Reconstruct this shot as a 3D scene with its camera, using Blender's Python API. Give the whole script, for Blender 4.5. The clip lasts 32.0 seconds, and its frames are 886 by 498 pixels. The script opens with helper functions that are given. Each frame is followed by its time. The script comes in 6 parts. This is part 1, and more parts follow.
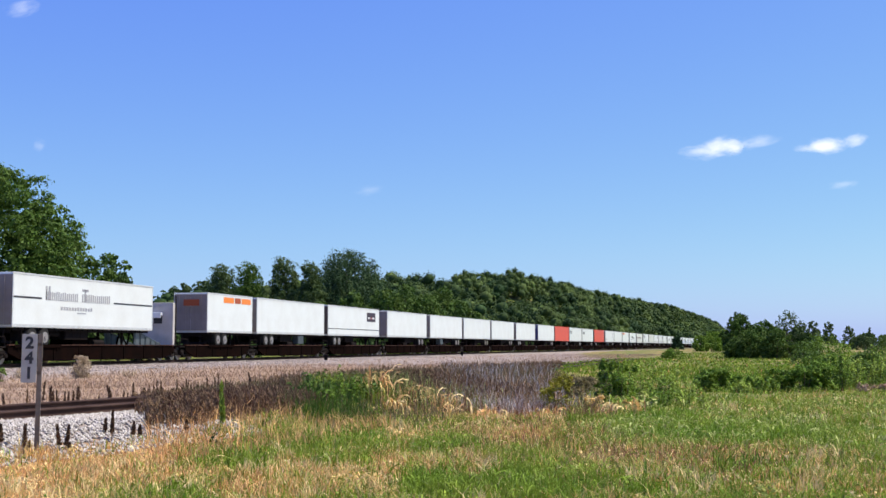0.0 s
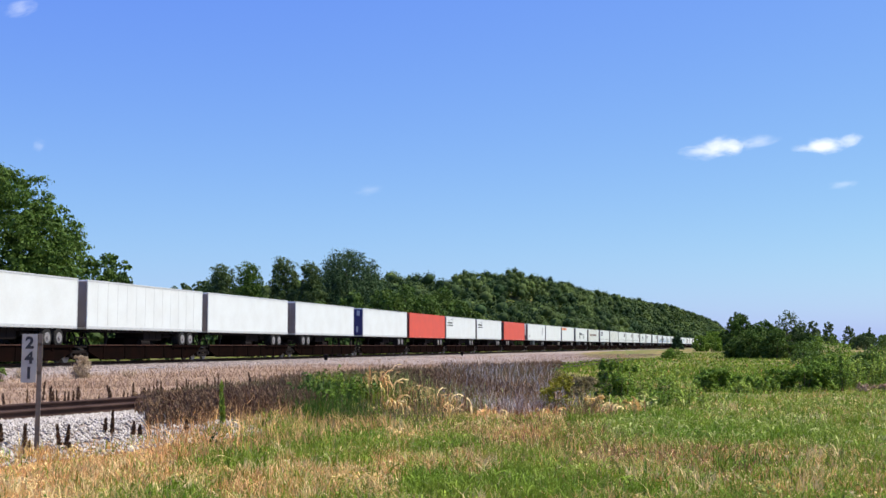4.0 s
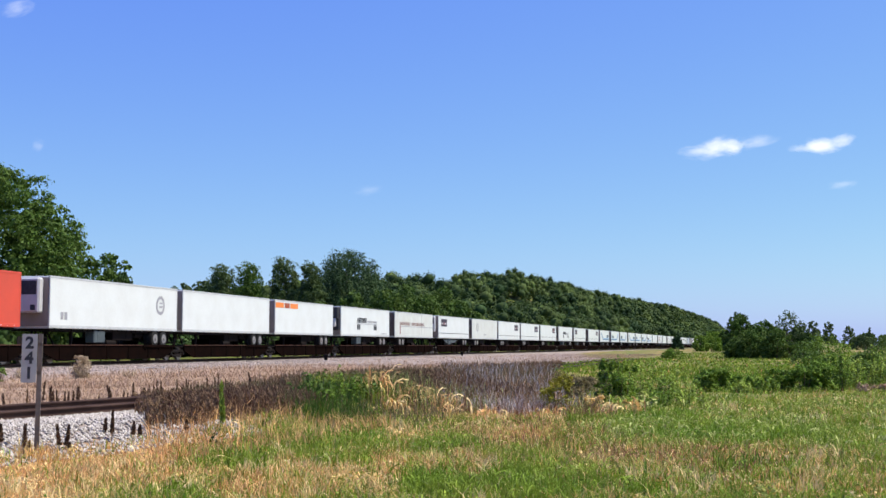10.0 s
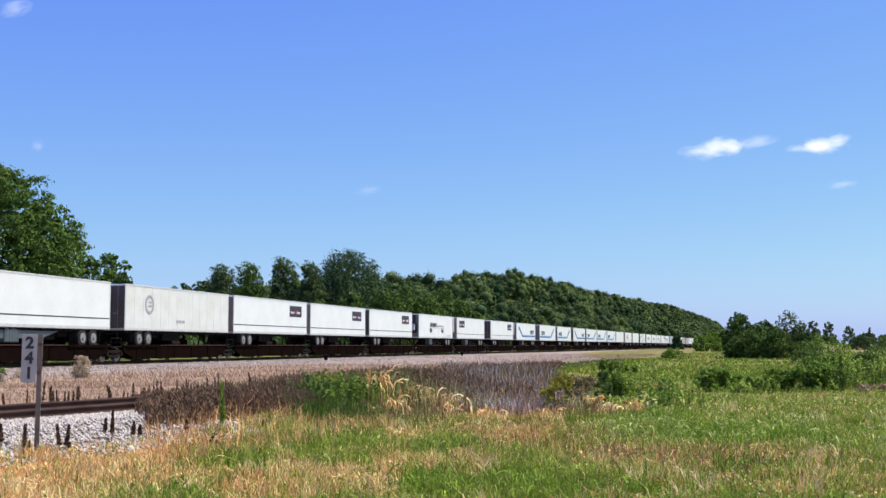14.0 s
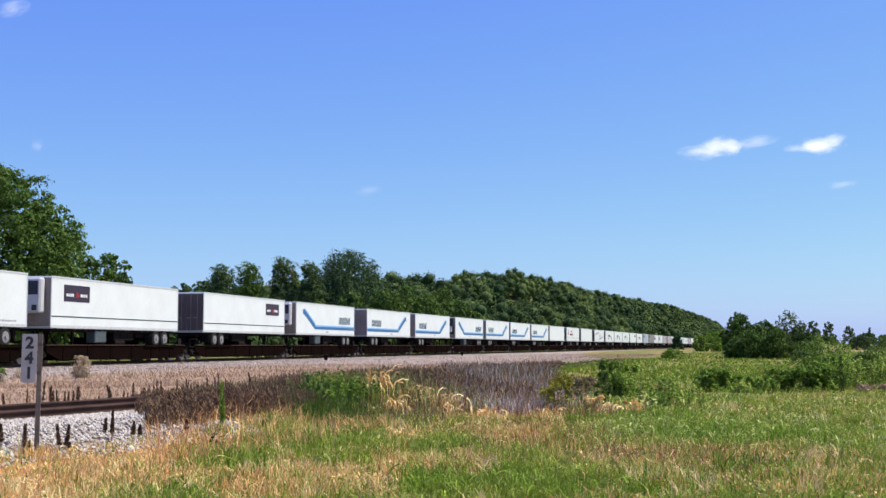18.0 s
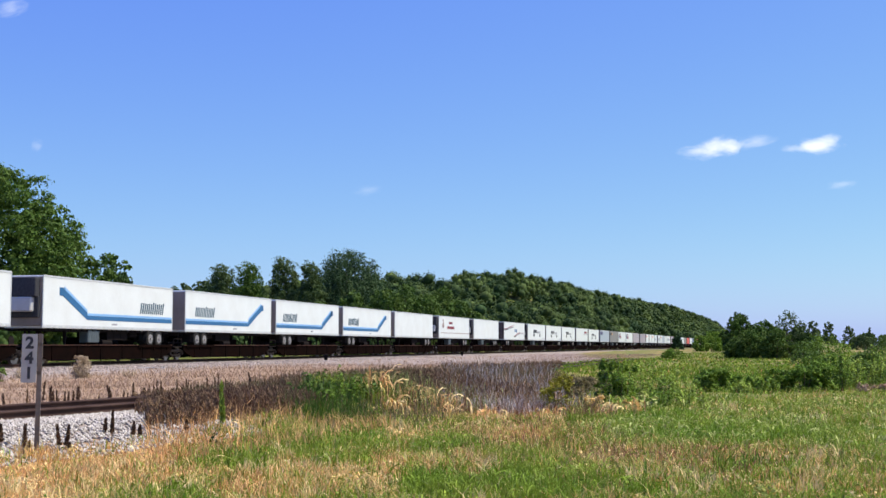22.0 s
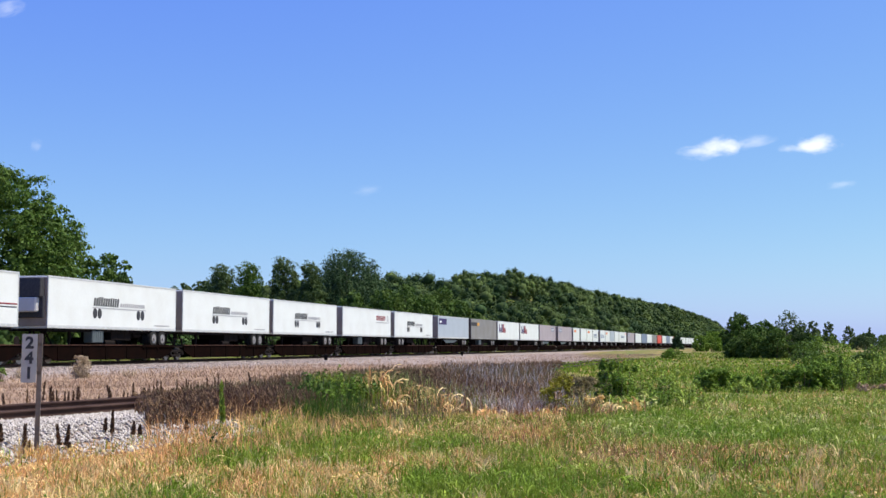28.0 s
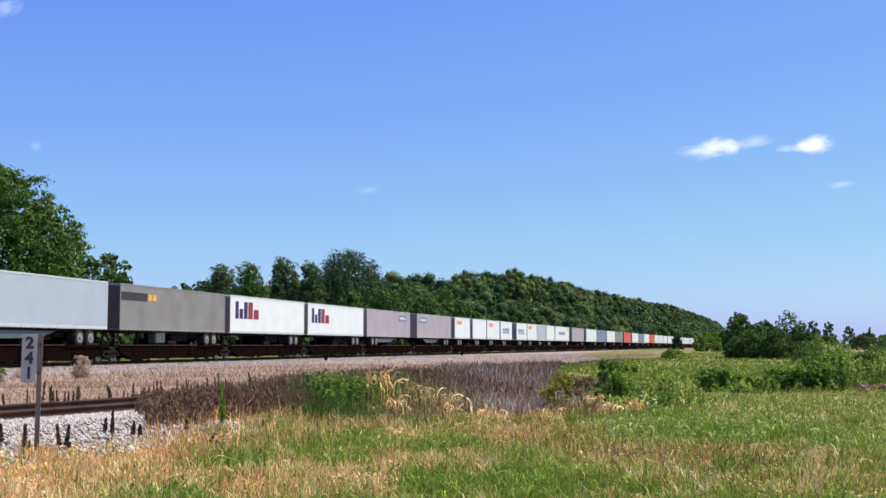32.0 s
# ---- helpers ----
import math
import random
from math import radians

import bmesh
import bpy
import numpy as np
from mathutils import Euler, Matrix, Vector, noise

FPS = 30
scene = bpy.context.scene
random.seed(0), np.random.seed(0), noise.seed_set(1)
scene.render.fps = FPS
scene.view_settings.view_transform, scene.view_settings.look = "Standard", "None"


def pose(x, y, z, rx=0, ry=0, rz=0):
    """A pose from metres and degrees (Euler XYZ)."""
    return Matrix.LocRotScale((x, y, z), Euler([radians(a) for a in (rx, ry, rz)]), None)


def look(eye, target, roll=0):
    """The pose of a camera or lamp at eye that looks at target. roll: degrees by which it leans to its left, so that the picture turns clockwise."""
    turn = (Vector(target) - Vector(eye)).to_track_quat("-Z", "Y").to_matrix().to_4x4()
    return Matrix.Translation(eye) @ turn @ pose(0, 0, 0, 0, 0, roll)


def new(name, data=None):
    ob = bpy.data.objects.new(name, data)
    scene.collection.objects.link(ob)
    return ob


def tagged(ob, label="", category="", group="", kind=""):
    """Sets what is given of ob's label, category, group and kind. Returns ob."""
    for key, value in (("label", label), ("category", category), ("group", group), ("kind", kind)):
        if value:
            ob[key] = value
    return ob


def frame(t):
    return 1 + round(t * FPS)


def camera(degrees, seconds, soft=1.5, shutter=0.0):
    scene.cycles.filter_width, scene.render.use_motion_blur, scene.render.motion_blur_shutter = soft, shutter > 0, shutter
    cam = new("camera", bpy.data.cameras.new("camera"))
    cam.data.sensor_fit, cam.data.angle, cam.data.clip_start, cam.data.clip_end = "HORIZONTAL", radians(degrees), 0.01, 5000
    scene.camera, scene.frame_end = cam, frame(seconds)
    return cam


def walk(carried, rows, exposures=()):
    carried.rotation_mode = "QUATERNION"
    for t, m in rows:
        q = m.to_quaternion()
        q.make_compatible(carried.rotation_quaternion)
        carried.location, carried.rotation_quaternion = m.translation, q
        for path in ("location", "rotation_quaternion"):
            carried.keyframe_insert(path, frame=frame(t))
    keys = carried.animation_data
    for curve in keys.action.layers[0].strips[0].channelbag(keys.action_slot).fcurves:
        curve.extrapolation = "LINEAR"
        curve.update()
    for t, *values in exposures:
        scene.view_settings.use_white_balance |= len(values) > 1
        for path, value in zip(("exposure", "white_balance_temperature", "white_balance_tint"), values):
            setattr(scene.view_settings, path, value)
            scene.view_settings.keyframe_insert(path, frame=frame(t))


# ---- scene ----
# x to the right, y away from the camera, z up; the grass under the camera is z = 0
EYE = 1.6
RAIL = 0.64                      # rail heads of both tracks
cam = camera(40.62, 32.0, soft=1.5)
view = look((0, 0, EYE), (0, 100, EYE + 8.09))
walk(cam, [(0, view), (32, view)], [(0, 0.4), (32, 0.4)])

# ---- world and sun ----
SUN_EL, SUN_ROT = radians(60), radians(82)
world = bpy.data.worlds.new("sky")
scene.world = world
world.use_nodes = True
wn = world.node_tree
sky = wn.nodes.new("ShaderNodeTexSky")
sky.sky_type = 'NISHITA'
sky.sun_disc = False
sky.sun_elevation, sky.sun_rotation = SUN_EL, SUN_ROT
sky.altitude, sky.air_density, sky.dust_density, sky.ozone_density = 0, 1.0, 0.6, 3.0
wn.nodes["Background"].inputs["Strength"].default_value = 0.092
scatter_tint = wn.nodes.new("ShaderNodeVectorMath")      # the deep violet-blue cast of a clear summer sky
scatter_tint.operation = 'MULTIPLY_ADD'
scatter_tint.inputs[1].default_value, scatter_tint.inputs[2].default_value = (0.75, 0.95, 0.12), (0.0, 0.0, 6.95)
wn.links.new(sky.outputs[0], scatter_tint.inputs[0])
wn.links.new(scatter_tint.outputs[0], wn.nodes["Background"].inputs["Color"])
sun_data = bpy.data.lights.new("sun", 'SUN')
sun_data.energy, sun_data.angle, sun_data.color = 5.0, radians(0.53), (1.0, 0.94, 0.82)
sun = new("sun", sun_data)
toward = Vector((math.sin(SUN_ROT) * math.cos(SUN_EL), math.cos(SUN_ROT) * math.cos(SUN_EL), math.sin(SUN_EL)))
sun.matrix_world = look(toward * 50, (0, 0, 0))


# ---- materials ----
def material(name, color, rough=0.8, metal=0.0, other=None, scale=2.0, amount=0.5, grain=0.0, grain_scale=60.0,
             bump=0.0, island=0.0, per_object=0.0, translucent=0.0, coords='Object', tone=False, gloss=None):
    """Base colour mixed with a second one by noise at two scales, with optional bump and random tint by piece."""
    m = bpy.data.materials.new(name)
    m.use_nodes = True
    nt = m.node_tree
    bsdf = nt.nodes["Principled BSDF"]
    bsdf.inputs["Roughness"].default_value, bsdf.inputs["Metallic"].default_value = rough, metal
    bsdf.inputs["Specular IOR Level"].default_value = gloss if gloss is not None else 0.5 if metal > 0.5 else 0.3 if rough < 0.55 else 0.1
    tc = nt.nodes.new("ShaderNodeTexCoord")
    n1 = nt.nodes.new("ShaderNodeTexNoise")
    n1.inputs["Scale"].default_value, n1.inputs["Detail"].default_value = scale, 6
    nt.links.new(tc.outputs[coords], n1.inputs["Vector"])
    ramp = nt.nodes.new("ShaderNodeMapRange")
    ramp.inputs["From Min"].default_value, ramp.inputs["From Max"].default_value = 0.35, 0.68
    ramp.inputs["To Max"].default_value = amount
    nt.links.new(n1.outputs[0], ramp.inputs["Value"])
    mix = nt.nodes.new("ShaderNodeMix")
    mix.data_type = 'RGBA'
    mix.inputs[6].default_value = (*color, 1)
    mix.inputs[7].default_value = (*(other or [c * 0.6 for c in color]), 1)
    nt.links.new(ramp.outputs[0], mix.inputs[0])
    if tone:                     # the kind of tree sets the leaf colour
        kind = nt.nodes.new("ShaderNodeAttribute")
        kind.attribute_name = "tone"
        nt.links.new(kind.outputs["Fac"], mix.inputs[0])
    out = mix.outputs[2]
    n2 = nt.nodes.new("ShaderNodeTexNoise")
    n2.inputs["Scale"].default_value, n2.inputs["Detail"].default_value = grain_scale, 3
    nt.links.new(tc.outputs[coords], n2.inputs["Vector"])
    if grain or island or per_object:
        hsv = nt.nodes.new("ShaderNodeHueSaturation")
        nt.links.new(out, hsv.inputs["Color"])
        val = nt.nodes.new("ShaderNodeMapRange")
        if island:
            geo = nt.nodes.new("ShaderNodeNewGeometry")
            nt.links.new(geo.outputs["Random Per Island"], val.inputs["Value"])
            spread = island
        elif per_object:
            info = nt.nodes.new("ShaderNodeObjectInfo")
            nt.links.new(info.outputs["Random"], val.inputs["Value"])
            spread = per_object
        else:
            nt.links.new(n2.outputs[0], val.inputs["Value"])
            spread = grain
        val.inputs["To Min"].default_value, val.inputs["To Max"].default_value = 1 - spread, 1 + spread
        nt.links.new(val.outputs[0], hsv.inputs["Value"])
        out = hsv.outputs[0]
    nt.links.new(out, bsdf.inputs["Base Color"])
    if bump:
        b = nt.nodes.new("ShaderNodeBump")
        b.inputs["Strength"].default_value, b.inputs["Distance"].default_value = bump, 0.02
        nt.links.new(n2.outputs[0], b.inputs["Height"])
        nt.links.new(b.outputs[0], bsdf.inputs["Normal"])
    if translucent:
        tr = nt.nodes.new("ShaderNodeBsdfTranslucent")
        nt.links.new(out, tr.inputs["Color"])
        mx = nt.nodes.new("ShaderNodeMixShader")
        mx.inputs[0].default_value = translucent
        nt.links.new(bsdf.outputs[0], mx.inputs[1])
        nt.links.new(tr.outputs[0], mx.inputs[2])
        nt.links.new(mx.outputs[0], nt.nodes["Material Output"].inputs["Surface"])
    return m


WHITE = material("white_panel", (0.685, 0.715, 0.69), 0.4, other=(0.58, 0.59, 0.55), scale=0.7, amount=0.5, grain=0.05, grain_scale=9, bump=0.05)
CREAM = material("stained_white_panel", (0.62, 0.645, 0.6), 0.45, other=(0.52, 0.51, 0.44), scale=0.9, amount=0.55, grain=0.08, grain_scale=8, bump=0.05)
RED = material("red_panel", (0.62, 0.075, 0.04), 0.45, other=(0.5, 0.07, 0.04), scale=0.8, amount=0.6, grain=0.06, grain_scale=9)
GREY = material("grey_panel", (0.215, 0.21, 0.20), 0.5, other=(0.165, 0.145, 0.125), scale=0.6, amount=0.8, grain=0.08, grain_scale=7)
MAUVE = material("mauve_grey_panel", (0.36, 0.31, 0.33), 0.5, other=(0.29, 0.25, 0.26), scale=0.6, amount=0.7, grain=0.07, grain_scale=7)
PALEBLUE = material("pale_blue_panel", (0.37, 0.42, 0.47), 0.4, other=(0.32, 0.36, 0.40), scale=0.6, amount=0.6, grain=0.05, grain_scale=8)
SLATE = material("slate_blue_panel", (0.17, 0.21, 0.30), 0.45, other=(0.13, 0.16, 0.23), scale=0.7, amount=0.6, grain=0.06)
NAVY = material("navy_end", (0.03, 0.035, 0.13), 0.45, other=(0.05, 0.05, 0.12), scale=1.5, amount=0.6, grain=0.06)
DOOR = material("door_grey", (0.27, 0.225, 0.19), 0.5, other=(0.19, 0.15, 0.12), scale=1.0, amount=0.7, grain=0.08, grain_scale=8)
DARKDOOR = material("dark_door", (0.1, 0.075, 0.062), 0.5, other=(0.07, 0.046, 0.04), scale=1.0, amount=0.7, grain=0.08)
DARKRED = material("dark_red_end", (0.13, 0.022, 0.018), 0.5, other=(0.09, 0.018, 0.015), scale=1.0, amount=0.6, grain=0.08)
ALU = material("aluminium_rail", (0.58, 0.60, 0.59), 0.4, 0.2, other=(0.42, 0.41, 0.38), scale=3, amount=0.6, grain=0.08)
STEEL = material("dark_steel", (0.014, 0.012, 0.012), 0.85, 0.0, other=(0.022, 0.016, 0.013), scale=4, amount=0.6, grain=0.1, bump=0.1, gloss=0.03)
# car and truck colours darkened to hold the shade under the trailers
SPINE = material("shade_darkened_rusty_paint", (0.006, 0.004, 0.0035), 0.95, other=(0.010, 0.005, 0.004), scale=1.3, amount=0.9, grain=0.15, bump=0.1, gloss=0.0)
TRUCK = material("grimy_shaded_truck_steel", (0.018, 0.013, 0.011), 0.75, 0.2, other=(0.012, 0.009, 0.008), scale=5, amount=0.8, grain=0.15, bump=0.2)
RUBBER = material("tyre_rubber", (0.02, 0.02, 0.02), 0.85, other=(0.04, 0.037, 0.033), scale=6, amount=0.6, grain=0.1)
HUB = material("wheel_hub", (0.34, 0.32, 0.31), 0.35, 0.4, other=(0.2, 0.18, 0.165), scale=7, amount=0.6)
TREAD = material("bright_wheel_tread", (0.3, 0.28, 0.26), 0.4, 0.9, other=(0.15, 0.1, 0.08), scale=6, amount=0.5)
REEFER = material("reefer_white", (0.52, 0.52, 0.51), 0.4, other=(0.42, 0.40, 0.38), scale=2, amount=0.5)
GRILLE = material("dark_grille", (0.04, 0.04, 0.045), 0.6, other=(0.07, 0.07, 0.07), scale=9, amount=0.6)
TANK = material("fuel_tank_metal", (0.12, 0.145, 0.15), 0.45, 0.4, other=(0.09, 0.105, 0.11), scale=3, amount=0.6)
INK = material("black_ink", (0.03, 0.03, 0.035), 0.5, other=(0.06, 0.06, 0.06), scale=5)
SOFTINK = material("grey_ink", (0.30, 0.30, 0.32), 0.5, other=(0.4, 0.4, 0.4), scale=5)
BLUE = material("blue_ink", (0.025, 0.115, 0.25), 0.45, other=(0.04, 0.15, 0.31), scale=3)
SKYINK = material("light_blue_print", (0.2, 0.4, 0.66), 0.45, other=(0.26, 0.46, 0.7), scale=3)
TEAL = material("dark_blue_letters", (0.012, 0.055, 0.09), 0.45, other=(0.02, 0.075, 0.12), scale=3)
CRIMSON = material("crimson_ink", (0.24, 0.02, 0.03), 0.45, other=(0.18, 0.025, 0.03), scale=3)
BURNT = material("burnt_orange_ink", (0.36, 0.075, 0.02), 0.5, other=(0.28, 0.06, 0.02), scale=4)
GREYPANEL = material("pale_grey_steel", (0.52, 0.49, 0.45), 0.6, other=(0.40, 0.36, 0.32), scale=1.5, amount=0.7, grain=0.08)
BROWNINK = material("brown_ink", (0.26, 0.165, 0.14), 0.5, other=(0.33, 0.23, 0.2), scale=4)
ORANGE = material("orange_ink", (0.80, 0.21, 0.03), 0.45, other=(0.72, 0.26, 0.06), scale=3)
YELLOW = material("yellow_ink", (0.75, 0.36, 0.03), 0.45, other=(0.65, 0.3, 0.05), scale=3)
PURPLE = material("purple_ink", (0.03, 0.013, 0.085), 0.45, other=(0.045, 0.02, 0.10), scale=3)
WHITEINK = material("white_ink", (0.78, 0.78, 0.76), 0.45, other=(0.7, 0.7, 0.68), scale=3)
RAILSTEEL = material("rusty_rail", (0.052, 0.03, 0.025), 0.7, 0.2, other=(0.095, 0.058, 0.045), scale=3, amount=0.7, grain=0.12, bump=0.1)
RAILTOP = material("worn_rail_head", (0.30, 0.24, 0.21), 0.4, 0.7, other=(0.2, 0.13, 0.1), scale=4, amount=0.6)
TIE = material("weathered_tie_wood", (0.12, 0.085, 0.065), 0.9, other=(0.2, 0.16, 0.13), scale=5, amount=0.8, grain=0.15, bump=0.3)
STONE = material("pale_limestone_ballast", (0.47, 0.425, 0.37), 0.9, other=(0.29, 0.255, 0.22), scale=6, amount=0.7, island=0.35)
PINKSTONE = material("grey_pink_ballast", (0.37, 0.31, 0.275), 0.9, other=(0.25, 0.205, 0.18), scale=6, amount=0.7, island=0.35)
TUMBLE = material("bleached_tumbleweed", (0.46, 0.36, 0.24), 0.9, other=(0.36, 0.27, 0.17), scale=3, amount=0.7, island=0.3)
GALV = material("galvanised_post", (0.2, 0.165, 0.135), 0.5, 0.5, other=(0.14, 0.1, 0.075), scale=6, amount=0.7, grain=0.1)
# white board colour lowered to grey for its shaded face
SIGN = material("sign_white_shaded", (0.40, 0.39, 0.36), 0.5, other=(0.30, 0.29, 0.26), scale=5, amount=0.5)
BARK = material("bark", (0.10, 0.075, 0.055), 0.95, other=(0.16, 0.13, 0.10), scale=4, amount=0.8, grain=0.2, bump=0.6)
LEAF = material("broad_leaves", (0.066, 0.125, 0.02), 0.6, other=(0.112, 0.165, 0.032), scale=0.35, amount=0.8, island=0.25, translucent=0.25)
LEAF_BLUE = material("grey_green_leaves", (0.07, 0.11, 0.034), 0.6, other=(0.11, 0.152, 0.052), scale=0.4, amount=0.8, island=0.25, translucent=0.2)
LEAF_DARK = material("dark_leaves", (0.036, 0.07, 0.014), 0.65, other=(0.062, 0.102, 0.023), scale=0.3, amount=0.8, island=0.25, translucent=0.15)
LEAF_TEAL = material("blue_green_leaves", (0.042, 0.08, 0.03), 0.6, other=(0.078, 0.122, 0.046), scale=0.4, amount=0.8, island=0.3, translucent=0.15)
LEAF_HILL = material("woodland_leaves", (0.026, 0.055, 0.016), 0.7, other=(0.115, 0.16, 0.04), scale=0.11, amount=0.9, island=0.35, translucent=0.15, tone=True)
LEAF_BUSH = material("bush_leaves", (0.105, 0.195, 0.02), 0.6, other=(0.2, 0.28, 0.04), scale=0.5, amount=0.8, island=0.4, translucent=0.25)
LEAF_PALE = material("pale_weed_leaves", (0.21, 0.31, 0.035), 0.6, other=(0.34, 0.40, 0.09), scale=0.7, amount=0.8, island=0.4, translucent=0.25)
LEAF_YELLOW = material("yellow_green_leaves", (0.30, 0.27, 0.03), 0.6, other=(0.17, 0.18, 0.03), scale=2, amount=0.8, island=0.4, translucent=0.25)
GRASS_GREEN = material("green_grass", (0.15, 0.255, 0.022), 0.6, other=(0.31, 0.355, 0.05), scale=0.4, amount=0.9, island=0.45, translucent=0.25)
GRASS_PALE = material("pale_grass", (0.36, 0.40, 0.10), 0.6, other=(0.46, 0.46, 0.17), scale=0.6, amount=0.9, island=0.4, translucent=0.25)
GRASS_DRY = material("dry_grass", (0.60, 0.31, 0.125), 0.7, other=(0.74, 0.48, 0.20), scale=0.5, amount=0.9, island=0.35, translucent=0.25)
GRASS_STRAW = material("bright_straw", (0.80, 0.58, 0.22), 0.7, other=(0.84, 0.68, 0.36), scale=0.9, amount=0.9, island=0.3, translucent=0.2)
GRASS_RUST = material("rust_tan_grass", (0.36, 0.24, 0.15), 0.8, other=(0.48, 0.35, 0.235), scale=0.5, amount=0.9, island=0.35, translucent=0.2)
PLUM = material("dark_plum_panel", (0.032, 0.02, 0.034), 0.45, other=(0.045, 0.028, 0.045), scale=3)
DOCK = material("brown_dock_seed", (0.21, 0.118, 0.066), 0.9, other=(0.32, 0.215, 0.12), scale=1.5, amount=0.8, island=0.45)
DOCKDARK = material("dark_dock_seed", (0.09, 0.05, 0.03), 0.9, other=(0.15, 0.09, 0.05), scale=3, amount=0.8, island=0.4)
OLIVE = material("olive_dry_stalks", (0.15, 0.125, 0.06), 0.9, other=(0.25, 0.2, 0.1), scale=1.2, amount=0.8, island=0.4, translucent=0.2)
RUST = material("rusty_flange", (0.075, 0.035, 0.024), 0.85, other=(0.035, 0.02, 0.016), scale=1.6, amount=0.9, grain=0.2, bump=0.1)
RUSTSTALK = material("rust_brown_stalks", (0.27, 0.14, 0.07), 0.9, other=(0.3, 0.19, 0.11), scale=1.2, amount=0.8, island=0.4, translucent=0.2)
DEADGREY = material("dead_grey_stalks", (0.46, 0.41, 0.365), 0.9, other=(0.64, 0.59, 0.53), scale=2, amount=0.8, island=0.4)


def ground_material():
    m = bpy.data.materials.new("field_soil")
    m.use_nodes = True
    nt = m.node_tree
    bsdf = nt.nodes["Principled BSDF"]
    bsdf.inputs["Roughness"].default_value = 0.95
    bsdf.inputs["Specular IOR Level"].default_value = 0.1
    tc = nt.nodes.new("ShaderNodeTexCoord")

    def noise_node(scale, detail=6.0):
        n = nt.nodes.new("ShaderNodeTexNoise")
        n.inputs["Scale"].default_value, n.inputs["Detail"].default_value = scale, detail
        nt.links.new(tc.outputs["Object"], n.inputs["Vector"])
        return n.outputs[0]

    def blend(a, b, fac, lo=0.4, hi=0.6):
        mr = nt.nodes.new("ShaderNodeMapRange")
        mr.inputs["From Min"].default_value, mr.inputs["From Max"].default_value = lo, hi
        nt.links.new(fac, mr.inputs["Value"])
        mx = nt.nodes.new("ShaderNodeMix")
        mx.data_type = 'RGBA'
        nt.links.new(mr.outputs[0], mx.inputs[0])
        for socket, c in ((mx.inputs[6], a), (mx.inputs[7], b)):
            if isinstance(c, tuple):
                socket.default_value = (*c, 1)
            else:
                nt.links.new(c, socket)
        return mx.outputs[2]

    def zone(name):
        a = nt.nodes.new("ShaderNodeAttribute")
        a.attribute_name = name
        return a.outputs["Fac"]

    fine, mid, wide, pebble = noise_node(9), noise_node(1.3), noise_node(0.15), noise_node(22, 3)
    green = blend((0.095, 0.15, 0.02), (0.16, 0.19, 0.035), mid)
    green = blend(green, (0.17, 0.15, 0.06), wide, 0.42, 0.62)
    green = blend(green, (0.06, 0.095, 0.022), fine, 0.5, 0.7)
    dry = blend((0.31, 0.165, 0.068), (0.40, 0.245, 0.11), mid)
    dry = blend(dry, (0.20, 0.13, 0.07), fine, 0.5, 0.75)
    gravel = blend((0.35, 0.29, 0.255), (0.2, 0.165, 0.14), pebble, 0.4, 0.65)
    gravel = blend(gravel, (0.28, 0.21, 0.16), mid, 0.45, 0.7)
    base = blend(green, dry, zone("dry"), 0.2, 0.8)
    base = blend(base, gravel, zone("gravel"), 0.2, 0.8)
    nt.links.new(base, bsdf.inputs["Base Color"])
    b = nt.nodes.new("ShaderNodeBump")
    b.inputs["Strength"].default_value, b.inputs["Distance"].default_value = 0.6, 0.05
    nt.links.new(fine, b.inputs["Height"])
    nt.links.new(b.outputs[0], bsdf.inputs["Normal"])
    return m


GROUND = ground_material()


# ---- the main line's course: side of the train nearest to the camera, by metres along it ----
SPEED, GAIN = 24.417, 0.002
STEP = np.arange(-1000.0, 3200.0, 1.0)
TURN = np.where(STEP < 0, 0.1963 + 0.001005 * np.maximum(STEP, -60),
                0.1963 + 0.001005 * STEP - 4.5e-6 * STEP ** 2 + 6.72e-9 * np.abs(STEP) ** 3)
TURN = np.where(STEP > 250, TURN[1250], TURN)
MID = (TURN[1:] + TURN[:-1]) / 2
LINE_X = np.concatenate([[0], np.cumsum(np.sin(MID))])
LINE_Y = np.concatenate([[0], np.cumsum(np.cos(MID))])
LINE_X += -23.58 - LINE_X[1000]
LINE_Y += 54.09 - LINE_Y[1000]


def on_line(s, off=0.0):
    """Place beside the main line: s metres along it, off metres beyond the near side of the train."""
    th = np.interp(s, STEP, TURN)
    return np.interp(s, STEP, LINE_X) - off * np.cos(th), np.interp(s, STEP, LINE_Y) + off * np.sin(th)


def line_pose(s, length=1.0):
    """Pose on the main track's centre line at rail height, x along the line."""
    ax, ay = on_line(s, 1.3)
    bx, by = on_line(s + length, 1.3)
    return Matrix.LocRotScale((ax, ay, RAIL), Euler((0, 0, math.atan2(by - ay, bx - ax))), None)


# the near siding: curves gently into line with the main
SIDE_Y = 18.55


def siding_x(y):
    """Where the siding's centre line lies at a distance y, and its slope."""
    t = np.asarray(y, float) - SIDE_Y
    far = np.maximum(t, 0)
    return -6.87 + np.where(t > 0, 0.25 * t + 2.6 * (1 - np.exp(-far / 10.4)), 0.5 * t), np.where(t > 0, 0.25 + 0.25 * np.exp(-far / 10.4), 0.5)


def beside(x, y):
    """Distance along the siding and across it (positive towards the camera's side)."""
    cx, slope = siding_x(y)
    return (np.asarray(y, float) - SIDE_Y) * 1.06, (np.asarray(x, float) - cx) / np.sqrt(1 + slope ** 2)


